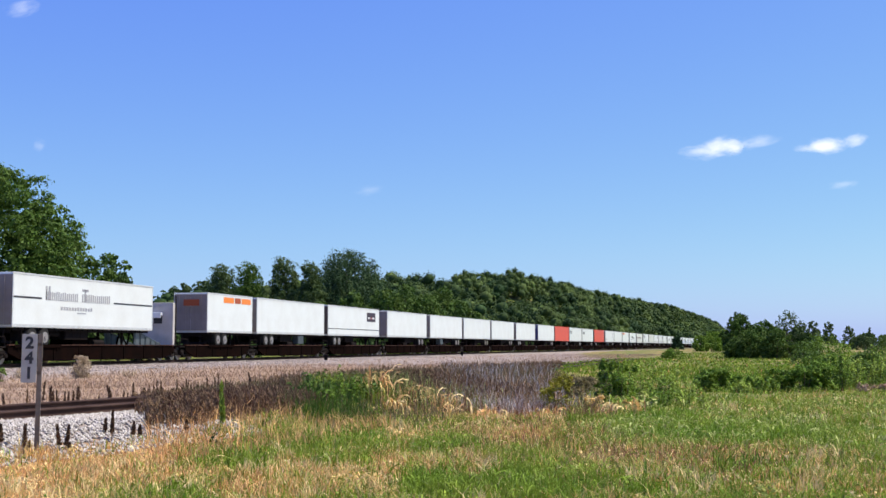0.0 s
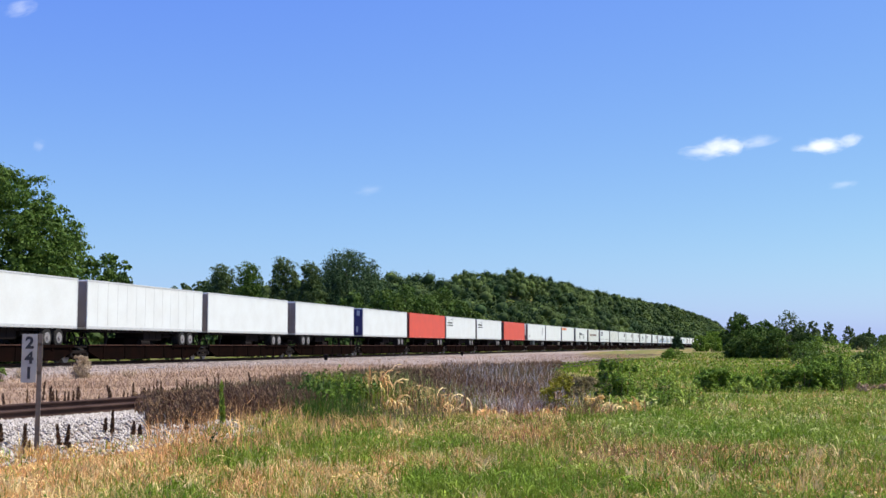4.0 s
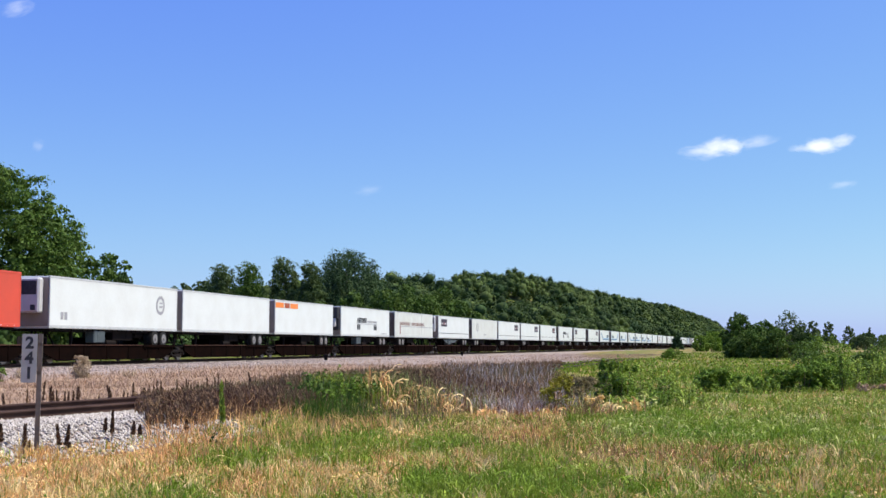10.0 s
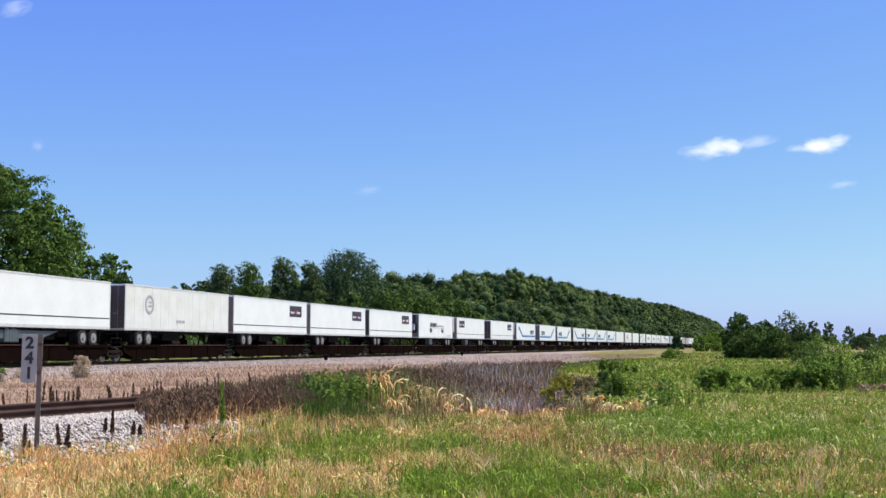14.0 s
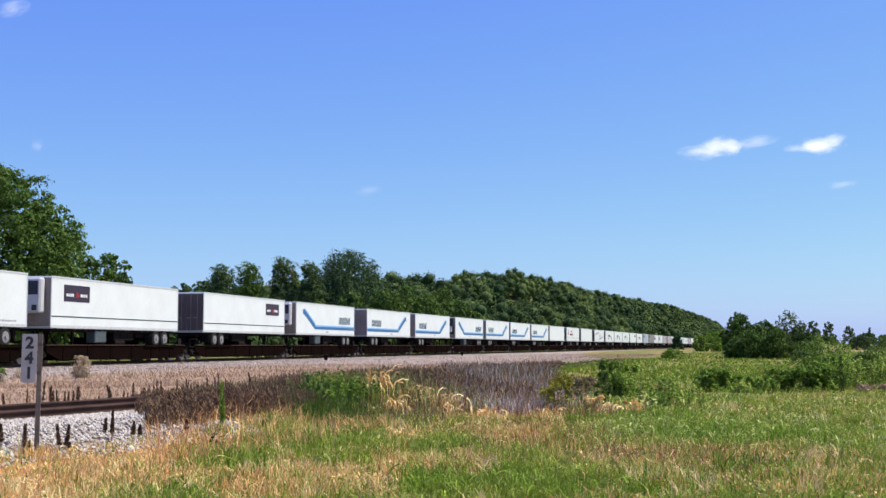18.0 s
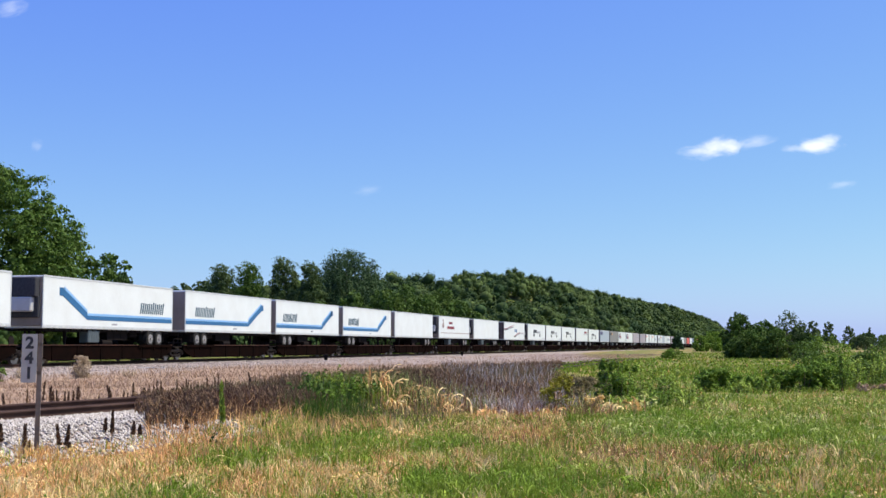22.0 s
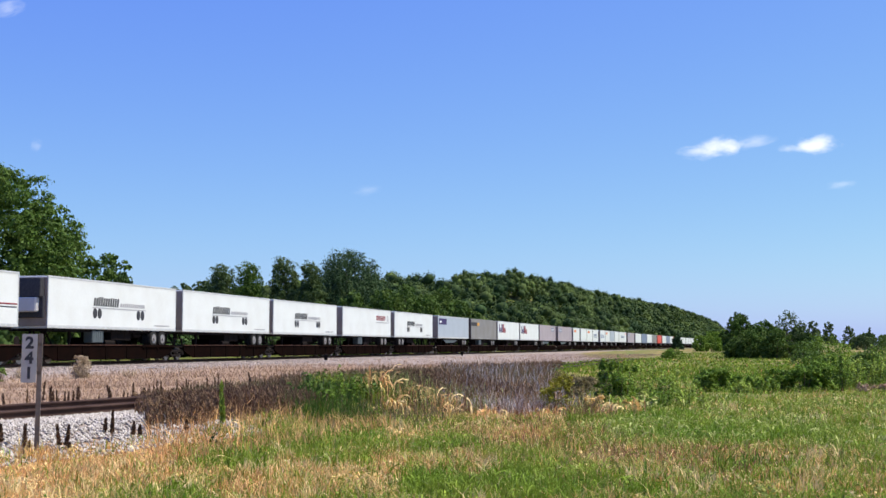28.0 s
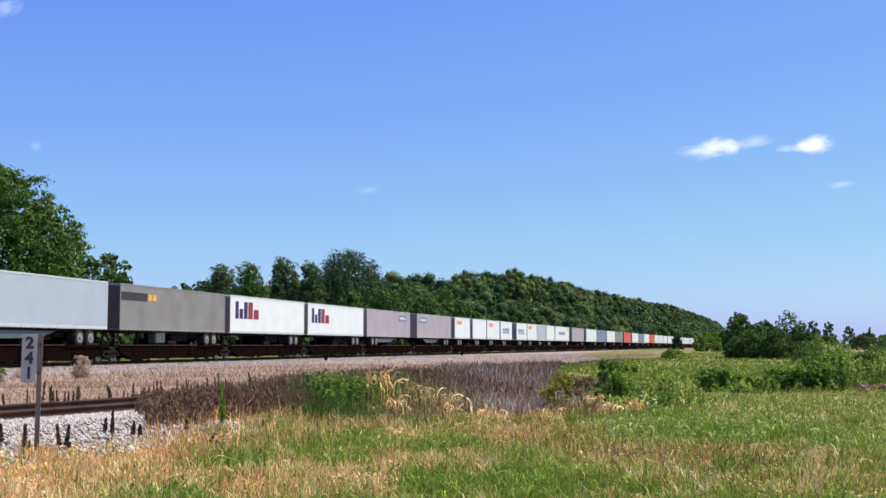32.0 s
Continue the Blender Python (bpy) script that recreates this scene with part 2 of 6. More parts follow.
def siding_place(u, v):
    y = SIDE_Y + u / 1.06
    cx, slope = siding_x(y)
    n = np.sqrt(1 + slope ** 2)
    return cx + v / n, y - v * slope / n, 1 / n, -slope / n


def line_coords(x, y):
    """Metres along the main line and beyond its near side (negative on the camera's side)."""
    x, y = np.atleast_1d(np.asarray(x, float)), np.atleast_1d(np.asarray(y, float))
    sub = np.arange(0, len(STEP), 6)
    best = np.empty(len(x), int)
    for i in range(0, len(x), 4000):
        d2 = (x[i:i + 4000, None] - LINE_X[sub]) ** 2 + (y[i:i + 4000, None] - LINE_Y[sub]) ** 2
        best[i:i + 4000] = sub[np.argmin(d2, axis=1)]
    th = TURN[best]
    dx, dy = x - LINE_X[best], y - LINE_Y[best]
    return STEP[best] + dx * np.sin(th) + dy * np.cos(th), -dx * np.cos(th) + dy * np.sin(th)


def ease(v):
    v = np.clip(v, 0, 1)
    return v * v * (3 - 2 * v)


def wave(x, y, k):
    return np.sin(x * k + 1.3 * np.sin(y * k * 0.7)) * np.cos(y * k * 1.1 + 0.8 * np.sin(x * k * 0.6))


def bluff(s):
    """Height of the wooded bluff's crest along the line."""
    h = np.interp(s, (280, 330, 380, 420, 460, 485, 510, 530, 550, 570, 600, 640, 700, 800, 900, 1000, 1200, 1600, 2000), (4, 9, 13.5, 16, 18, 20, 22, 13, 7, 8.5, 25, 33, 34, 33, 34, 34.5, 38, 45, 49))
    return h + 0.8 * np.sin(s / 37.0) + 0.6 * np.sin(s / 15.0 + 1)


def height(x, y):
    """Ground height."""
    x, y = np.asarray(x, float), np.asarray(y, float)
    shape = x.shape
    x, y = x.ravel(), y.ravel()
    s, d = line_coords(x, y)
    z = 0.05 * wave(x, y, 0.35) + 0.03 * wave(x + 3, y, 1.1) + 0.12 * ease((y - 9) / 10)
    u, v = beside(x, y)
    z = z + (RAIL - 0.145 - z) * ease((3.5 - np.abs(v)) / 1.9) * ease((110 - u) / 30)
    between = ease((-v - 1.5) / 3) * ease((-d + 0) / 4)
    z = z + between * 0.16
    z = z + (RAIL - 0.22 - z) * ease((5.6 - np.abs(d - 1.3)) / 3.3)
    rise = np.where((s > 280) & (d > 30), bluff(s) * ease((d - 42) / 70) * ease((240 - d) / 100), 0)
    z = z + np.maximum(rise, 0)
    return z.reshape(shape)


# ---- mesh helpers ----
def part(name, bm, mat, parent=None, label="", m=None):
    data = bm
    if isinstance(bm, bmesh.types.BMesh):
        data = bpy.data.meshes.new(name)
        bm.to_mesh(data)
        bm.free()
    if mat is not None and not data.materials:
        data.materials.append(mat)
    ob = new(name, data)
    ob.parent = parent
    if m is not None:
        ob.matrix_basis = m
    return tagged(ob, label)


def raw_mesh(name, verts, faces, mat, smooth=False):
    """Mesh from arrays: verts (n, 3), faces (m, k)."""
    verts, faces = np.asarray(verts, np.float32), np.asarray(faces, np.int32)
    data = bpy.data.meshes.new(name)
    k = faces.shape[1]
    data.vertices.add(len(verts))
    data.vertices.foreach_set("co", verts.ravel())
    data.loops.add(faces.size)
    data.loops.foreach_set("vertex_index", faces.ravel())
    data.polygons.add(len(faces))
    data.polygons.foreach_set("loop_start", np.arange(0, faces.size, k, dtype=np.int32))
    data.polygons.foreach_set("loop_total", np.full(len(faces), k, np.int32))
    data.update(calc_edges=True)
    data.materials.append(mat)
    if smooth:
        data.polygons.foreach_set("use_smooth", np.ones(len(faces), bool))
    return data


def box(bm, x0, x1, y0, y1, z0, z1, bevel=0.0):
    made = bmesh.ops.create_cube(bm, size=1.0)["verts"]
    for v in made:
        v.co = Vector(((x0 + x1) / 2 + v.co.x * (x1 - x0), (y0 + y1) / 2 + v.co.y * (y1 - y0), (z0 + z1) / 2 + v.co.z * (z1 - z0)))
    if bevel:
        edges = list({e for v in made for e in v.link_edges})
        bmesh.ops.bevel(bm, geom=edges, offset=bevel, segments=1, affect='EDGES')
    return bm


def boxes(*specs, bevel=0.0):
    bm = bmesh.new()
    for b in specs:
        box(bm, *b, bevel=bevel)
    return bm


def rod(bm, a, b, r, n=8, r2=None):
    """Tapered rod from a to b."""
    a, b = Vector(a), Vector(b)
    made = bmesh.ops.create_cone(bm, cap_ends=True, segments=n, radius1=r, radius2=r if r2 is None else r2, depth=(b - a).length)["verts"]
    m = Matrix.Translation((a + b) / 2) @ (b - a).to_track_quat("Z", "Y").to_matrix().to_4x4()
    bmesh.ops.transform(bm, matrix=m, verts=made)
    return bm


def rng_for(seed):
    return np.random.default_rng(seed)


# ---- ground ----
def spaced(stops):
    out = []
    for a, b, step in stops:
        out.extend(np.arange(a, b, step))
    return np.array(out + [stops[-1][1]])


def build_ground():
    xs = spaced([(-4500, -1000, 500), (-1000, -200, 50), (-200, -60, 7), (-60, -14, 1.6), (-14, 16, 0.45), (16, 60, 1.5), (60, 200, 8), (200, 1000, 40), (1000, 4500, 500)])
    ys = spaced([(-4500, -1000, 500), (-1000, -100, 60), (-100, 6, 5), (6, 45, 0.45), (45, 130, 1.7), (130, 500, 7), (500, 1500, 20), (1500, 4500, 150)])
    gx, gy = np.meshgrid(xs, ys)
    gz = height(gx, gy)
    n, k = gx.shape
    idx = np.arange(n * k).reshape(n, k)
    faces = np.stack([idx[:-1, :-1], idx[:-1, 1:], idx[1:, 1:], idx[1:, :-1]], -1).reshape(-1, 4)
    data = raw_mesh("ground", np.stack([gx, gy, gz], -1).reshape(-1, 3), faces, GROUND, smooth=True)
    x, y = gx.ravel(), gy.ravel()
    s, d = line_coords(x, y)
    u, v = beside(x, y)
    gravel = np.maximum(ease((3.0 - np.abs(v)) / 1.0) * ease((14 - u) / 8), np.where(d > 0, ease((15 - d) / 4), ease((np.interp(s, (170, 240), (7.5, 4.3)) - np.abs(d - 1.3)) / np.interp(s, (170, 240), (3, 1)))))
    gravel = np.maximum(gravel, np.where(s < 26, np.maximum(0.8 * ease((12 + d) / 6), 0.5), 0.85 * ease((np.interp(s, (26, 40, 60, 100, 140, 180, 210), (36, 38, 31, 21, 14, 8, 5.5)) + d) / 4)) * (d < 0) * ease((-v - 2) / 2) * ease((240 - s) / 40))
    for name, values in (("dry", dryness(x, y)), ("gravel", gravel)):
        data.attributes.new(name, 'FLOAT', 'POINT').data.foreach_set("value", values.astype(np.float32))
    tagged(new("ground", data), "grassy summer field with dry tan and green patches", "ground", kind="structure")


# patches of the field: centre, half sizes, dryness
DRY_PATCHES = [(-4.32, 13.9, 1.24, 3.7, 0.95), (-2.95, 14.3, 0.65, 1.0, 0.85), (-4.48, 17.6, 1.07, 2.1, 0.9), (-1.98, 13.9, 0.46, 1.8, 0.9), (-1.25, 14.5, 0.34, 1.0, 0.85), (-1.15, 12.8, 0.65, 0.9, 0.8),
               (-0.65, 14.9, 0.22, 3.1, 0.75), (-0.58, 19.5, 0.36, 0.9, 0.7), (0.46, 15.1, 0.21, 0.9, 0.85), (0.18, 16.3, 0.14, 0.7, 0.8), (1.39, 20.3, 1.05, 2.8, 0.75), (2.29, 21.6, 0.61, 4.4, 0.5),
               (1.12, 24.9, 1.51, 1.9, 0.9), (2.64, 16.3, 0.99, 1.3, 0.68), (4.02, 15.8, 1.25, 1.2, 0.7), (2.27, 13.3, 0.37, 0.7, 0.5), (3.16, 13.1, 0.37, 0.7, 0.5), (4.53, 13.9, 0.78, 1.5, 0.5)]
GREEN_PATCHES = [(-4.04, 13.0, 0.17, 0.6, 0.4), (-3.57, 13.9, 0.39, 0.6, 0.45), (-2.7, 12.8, 0.48, 0.5, 0.15), (-2.91, 17.6, 0.99, 1.9, 0.1), (-2.32, 20.3, 0.57, 2.5, 0.05), (-1.37, 20.3, 0.48, 2.3, 0.15), (-1.63, 15.6, 0.12, 1.6, 0.1),
                 (-0.02, 13.1, 0.49, 1.2, 0.0), (1.08, 13.9, 0.49, 1.8, 0.0), (-0.03, 18.6, 0.52, 1.7, 0.2), (1.63, 14.2, 0.33, 0.9, 0.2), (4.41, 21.6, 1.72, 4.7, 0.0), (6.44, 21.6, 1.21, 4.4, 0.1)]


def dryness(x, y):
    """0 green, 1 dry and tan."""
    x, y = np.asarray(x, float), np.asarray(y, float)
    u, v = beside(x, y)
    wob = 0.35 * wave(x, y, 1.6) + 0.22 * wave(x + 1, y, 4.1)
    patch = 0.5 + 0.3 * wave(x * 0.7 + 2, y * 1.2, 0.9) + 0.22 * wave(x - 1, y, 2.3) + 0.16 * wave(x, y + 5, 4.6)
    dry = 0.22 + 0.35 * ease((patch - 0.4) / 0.35)
    dry = np.maximum(dry, 0.95 * ease((-3.3 + wob - x) / 0.7) * ease((23 - y) / 3))
    dry = np.maximum(dry, ease((3.7 - 0.35 * np.clip(u, 0, 9) + wob - v) / 0.8) * ease((6.5 - u) / 4))      # along the siding
    for cx, cy, rx, ry, k in GREEN_PATCHES + DRY_PATCHES:
        near = ((x - cx + 0.35 * rx * wave(x, y, 3.3)) / rx) ** 2 + ((y - cy + 0.35 * ry * wave(x + 2, y, 2.1)) / ry) ** 2
        dry = dry + (k - dry) * np.exp(-near ** 1.6)
    dry = np.where(y > 12, dry + 0.22 * wave(x, y, 5.3) * wave(x + 4, y - 3, 2.7), dry)
    dry = np.maximum(dry, 0.3 * ease((y - 70) / 40) * ease((wave(x, y, 0.13) - 0.1) / 0.5) * (x > 0))
    dry = np.maximum(dry, 0.8 * np.exp(-((x - 28.0) / 2.5) ** 2 - ((y - 128.0) / 14) ** 2))
    dry = np.maximum(dry, 0.5 * np.exp(-((x - 13.2) / 1.2) ** 2 - ((y - 38.5) / 2) ** 2))
    dry = np.maximum(dry, 0.85 * ease((-v - 2) / 3) * ease((150 - y) / 40) * (x < 0.125 * y))
    s, d = line_coords(x.ravel(), y.ravel())
    far_side = (d > 6).reshape(x.shape)
    return np.where(far_side, 0.25, np.clip(dry, 0, 1))


build_ground()

# sky-high clouds: thin glowing veils far away
CLOUDS = []


def cloud_material(seed, density):
    m = bpy.data.materials.new("cloud_vapour")
    m.use_nodes = True
    nt = m.node_tree
    nt.nodes.remove(nt.nodes["Principled BSDF"])
    tc = nt.nodes.new("ShaderNodeTexCoord")
    noise_n = nt.nodes.new("ShaderNodeTexNoise")
    noise_n.inputs["Scale"].default_value, noise_n.inputs["Detail"].default_value = 3.4, 7
    shift = nt.nodes.new("ShaderNodeMapping")
    shift.inputs["Location"].default_value = (seed * 3.7, seed, seed * 1.9)
    nt.links.new(tc.outputs["Generated"], shift.inputs[0])
    nt.links.new(shift.outputs[0], noise_n.inputs["Vector"])
    centre = nt.nodes.new("ShaderNodeVectorMath")
    centre.operation = 'SUBTRACT'
    centre.inputs[1].default_value = (0.5, 0.5, 0.5)
    nt.links.new(tc.outputs["Generated"], centre.inputs[0])
    flat = nt.nodes.new("ShaderNodeVectorMath")
    flat.operation = 'MULTIPLY'
    flat.inputs[1].default_value = (2.0, 0.0, 2.0)
    nt.links.new(centre.outputs[0], flat.inputs[0])
    size = nt.nodes.new("ShaderNodeVectorMath")
    size.operation = 'LENGTH'
    nt.links.new(flat.outputs[0], size.inputs[0])
    edge = nt.nodes.new("ShaderNodeMath")
    edge.operation = 'MULTIPLY_ADD'
    edge.inputs[1].default_value, edge.inputs[2].default_value = -1.1, 0.55
    nt.links.new(size.outputs["Value"], edge.inputs[0])
    add = nt.nodes.new("ShaderNodeMath")
    nt.links.new(noise_n.outputs[0], add.inputs[0])
    nt.links.new(edge.outputs[0], add.inputs[1])
    fall = nt.nodes.new("ShaderNodeMapRange")
    fall.interpolation_type = 'SMOOTHSTEP'
    fall.inputs["From Min"].default_value, fall.inputs["From Max"].default_value = 0.2, 1.08
    fall.inputs["To Max"].default_value = density
    nt.links.new(add.outputs[0], fall.inputs["Value"])
    glow = nt.nodes.new("ShaderNodeEmission")
    glow.inputs["Color"].default_value, glow.inputs["Strength"].default_value = (0.95, 0.97, 1.0, 1), 0.95
    clear = nt.nodes.new("ShaderNodeBsdfTransparent")
    mx = nt.nodes.new("ShaderNodeMixShader")
    nt.links.new(fall.outputs[0], mx.inputs[0])
    nt.links.new(clear.outputs[0], mx.inputs[1])
    nt.links.new(glow.outputs[0], mx.inputs[2])
    nt.links.new(mx.outputs[0], nt.nodes["Material Output"].inputs["Surface"])
    return m


def build_cloud(x, z, width, tall, seed, density, drift, lean=0, label="small white fair-weather cloud in a blue sky"):
    """A cloud 3600 m away, drift in metres over the clip."""
    n = 10
    gx, gz = np.meshgrid(np.linspace(-0.5, 0.5, n), np.linspace(-0.5, 0.5, n))
    gy = 0.06 * width * (1 - 4 * (gx ** 2 + gz ** 2) / 2)
    idx = np.arange(n * n).reshape(n, n)
    faces = np.stack([idx[:-1, :-1], idx[:-1, 1:], idx[1:, 1:], idx[1:, :-1]], -1).reshape(-1, 4)
    ob = new("cloud", raw_mesh("cloud", np.stack([gx * width, gy * 0.2, gz * tall], -1).reshape(-1, 3), faces, cloud_material(seed, density), True))
    tagged(ob, label, "cloud", kind="structure")
    ob.visible_shadow = False
    CLOUDS.append((ob, x, z, drift, lean))


K = 3600 / 2118.0


def sky_place(x, y):
    return x * K, y * K + EYE


PUFFS = [(490, 352, 120, 46, 1, 0.8, -6, 8), (520, 356, 70, 40, 14, 0.75, -6, 6), (452, 346, 90, 28, 9, 0.4, -4, 3), (565, 364, 110, 30, 11, 0.38, -8, 10), (690, 357, 112, 40, 2, 0.8, -24, 3), (672, 355, 70, 30, 15, 0.55, -26, 0),
         (738, 366, 70, 30, 6, 0.5, -70, 18), (645, 351, 60, 18, 12, 0.3, -32, 0)]
WISPS = [(-132, 276, 80, 22, 3, 0.13, -4, 8), (-760, 607, 100, 36, 4, 0.28, -30, 14), (714, 287, 80, 20, 7, 0.2, -4, 8), (-722, 357, 36, 28, 8, 0.14, -6, 0)]
for cx, cz, cw, ch, cs, cd, dr, ln in PUFFS + WISPS:
    px, pz = sky_place(cx, cz)
    build_cloud(px, pz, cw * K, ch * K * 1.25, cs, cd, dr * K, ln)


# ---- tracks ----
def sweep(name, path, profile, mat):
    """Profile (across, up) swept along a path of (x, y, z, nx, ny)."""
    path = np.asarray(path, float)
    n, k = len(path), len(profile)
    prof = np.asarray(profile, float)
    verts = np.empty((n, k, 3))
    verts[:, :, 0] = path[:, None, 0] + path[:, None, 3] * prof[None, :, 0]
    verts[:, :, 1] = path[:, None, 1] + path[:, None, 4] * prof[None, :, 0]
    verts[:, :, 2] = path[:, None, 2] + prof[None, :, 1]
    idx = np.arange(n * k).reshape(n, k)
    nxt = np.roll(idx, -1, axis=1)
    faces = np.stack([idx[:-1], nxt[:-1], nxt[1:], idx[1:]], -1).reshape(-1, 4)
    return raw_mesh(name, verts.reshape(-1, 3), faces, mat)


RAIL_FORM = [(-0.075, -0.172), (0.075, -0.172), (0.07, -0.155), (0.012, -0.135), (0.010, -0.05), (0.036, -0.035), (0.036, -0.005), (0.028, 0), (-0.028, 0), (-0.036, -0.005), (-0.036, -0.035), (-0.010, -0.05), (-0.012, -0.135), (-0.07, -0.155)]
HEAD_FORM = [(-0.024, 0.0), (0.024, 0.0), (0.024, 0.003), (-0.024, 0.003)]


def build_rails():
    main = tagged(new("main_track"), "ballasted main line with steel rails", "railway track", kind="structure")
    siding = tagged(new("siding_track"), "rusty overgrown siding track in pale ballast", "railway track", kind="structure")
    for off in (0.58, 2.02):
        rows = []
        for s in np.concatenate([np.arange(-900, -60, 12.0), np.arange(-60, 260, 3.0), np.arange(260, 1700, 20.0)]):
            x, y = on_line(s, off)
            th = np.interp(s, STEP, TURN)
            rows.append((x, y, RAIL, math.cos(th), -math.sin(th)))
        part("rail", sweep("rail", rows, RAIL_FORM, RAILSTEEL), None, main)
        part("rail_head", sweep("rail_head", rows, HEAD_FORM, RAILTOP), None, main)
    for off in (-0.72, 0.72):
        rows = []
        for u in np.concatenate([np.arange(-70, -10, 5.0), np.arange(-10, 60, 1.0), np.arange(60, 90, 10.0)]):
            px, py, nx, ny = siding_place(u, off + 0.012 * math.sin(u * 0.7 + off))
            rows.append((px, py, RAIL + 0.01 * math.sin(u * 0.45), nx, ny))
        part("rail", sweep("rail", rows, RAIL_FORM, RAILSTEEL), None, siding)
        part("rail_head", sweep("rail_head", rows, HEAD_FORM, RAILSTEEL), None, siding)
    tie_bm = boxes((-1.28, 1.28, -0.11, 0.11, -0.17, 0.0), bevel=0.012)
    tie = bpy.data.meshes.new("tie")
    tie_bm.to_mesh(tie)
    tie_bm.free()
    rnd = random.Random(5)
    for i in range(110):
        px, py, nx, ny = siding_place(-8 + i * 0.52, 0)
        part("tie", tie, TIE, siding, m=Matrix.LocRotScale((px, py, RAIL - 0.165), Euler((0, 0, math.atan2(ny, nx) + rnd.uniform(-0.02, 0.02))), None))
    for i in range(170):
        m = line_pose(-20 + i * 0.55, 1.0)
        part("tie", tie, TIE, main, m=m @ pose(0, 0, -0.165, 0, 0, 90))


build_rails()


def stones(name, spots, size, mat, seed, label):
    """Broken stones: squashed, jittered octahedra at (n, 3) spots."""
    g = rng_for(seed)
    n = len(spots)
    base = np.array([(1, 0, 0), (0, 1, 0), (-1, 0, 0), (0, -1, 0), (0, 0, 1), (0, 0, -1)], float)
    rad = g.uniform(0.6, 1.35, (n, 1, 1)) * size
    v = base[None] * g.uniform(0.6, 1.25, (n, 6, 1)) * rad + g.normal(0, 0.15, (n, 6, 3)) * rad
    a = g.uniform(0, 6.28, n)
    c, s = np.cos(a)[:, None], np.sin(a)[:, None]
    x, y = v[:, :, 0] * c - v[:, :, 1] * s, v[:, :, 0] * s + v[:, :, 1] * c
    v = np.stack([x, y, v[:, :, 2] * 0.8], -1) + spots[:, None, :]
    f = np.array([(0, 1, 4), (1, 2, 4), (2, 3, 4), (3, 0, 4), (1, 0, 5), (2, 1, 5), (3, 2, 5), (0, 3, 5)])
    faces = (np.arange(n)[:, None, None] * 6 + f[None]).reshape(-1, 3)
    return tagged(new(name, raw_mesh(name, v.reshape(-1, 3), faces, mat)), label, "ballast", kind="stuff")


def siding_points(n, u0, u1, v0, v1, seed):
    g = rng_for(seed)
    u, v = g.uniform(u0, u1, n), g.uniform(v0, v1, n)
    x, y, nx, ny = siding_place(u, v)
    return x, y


def build_ballast():
    x, y = siding_points(42000, -8.5, 3.2, -2.6, 3.05, 11)
    u, v = beside(x, y)
    x, y = x[u < 3.2 - v * 0.6], y[u < 3.2 - v * 0.6]
    spots = np.stack([x, y, height(x, y) + 0.012], -1)
    stones("siding_ballast", spots, 0.029, STONE, 12, "pale crushed limestone ballast")
    g = rng_for(13)
    s = np.abs(g.normal(0, 60, 9000)) - 20
    off = g.uniform(-4.2, 0.5, 9000)
    x, y = on_line(s, off)
    stones("main_ballast", np.stack([x, y, height(x, y) + 0.01], -1), 0.06, PINKSTONE, 14, "grey-pink crushed stone ballast shoulder")


build_ballast()

# ---- the train ----
BOTTOM, TOP = 1.93, 4.78         # trailer sides above the rail
TRAIN = []                       # (thing, metres along the line at the start, length)
MESHES = {}


def cached(key, make, mat):
    """One mesh shared by all alike parts."""
    if key not in MESHES:
        bm = make()
        data = bpy.data.meshes.new(str(key[0]))
        bm.to_mesh(data)
        bm.free()
        data.materials.append(mat)
        MESHES[key] = data
    return MESHES[key]


def body_bm(length):
    return boxes((0.06, length - 0.06, -1.29, 1.29, BOTTOM + 0.05, TOP - 0.02), bevel=0.025)


def roof_rail_bm(length):
    return boxes((0, length, -1.305, -1.27, TOP - 0.11, TOP), (0, length, 1.27, 1.305, TOP - 0.11, TOP), bevel=0.008)


def floor_rail_bm(length):
    return boxes((0, length, -1.305, -1.27, BOTTOM, BOTTOM + 0.17), (0, length, 1.27, 1.305, BOTTOM, BOTTOM + 0.17), (0.1, length - 0.1, -1.2, 1.2, BOTTOM - 0.02, BOTTOM + 0.05), bevel=0.008)


def posts_bm(length):
    return boxes((0.0, 0.09, -0.015, 0.015, BOTTOM + 0.17, TOP - 0.1), bevel=0.006)


def seams_bm(length):
    bm = bmesh.new()
    x = 1.25
    while x < length - 0.6:
        box(bm, x, x + 0.022, -1.2945, -1.285, BOTTOM + 0.18, TOP - 0.12)
        x += 1.22
    return bm


def rivets_bm(length):
    bm = bmesh.new()
    x = 0.3
    while x < length - 0.2:
        box(bm, x, x + 0.05, -1.312, -1.3, BOTTOM + 0.05, BOTTOM + 0.10)
        x += 0.61
    return bm


def door_bm():
    return boxes((-0.03, 0.02, 0.01, 1.24, BOTTOM + 0.12, TOP - 0.13), bevel=0.012)


def lock_rods_bm():
    bm = bmesh.new()
    rod(bm, (-0.06, 0, BOTTOM + 0.1), (-0.06, 0, TOP - 0.12), 0.018, 6)
    box(bm, -0.08, -0.05, -0.02, 0.3, BOTTOM + 1.0, BOTTOM + 1.05)
    return bm


def wheel_bm():
    bm = bmesh.new()
    for y in (-0.29, 0.02):
        rod(bm, (0, y, 0), (0, y + 0.26, 0), 0.50, 20)
        rod(bm, (0, y - 0.01, 0), (0, y + 0.27, 0), 0.44, 20)
    return bm


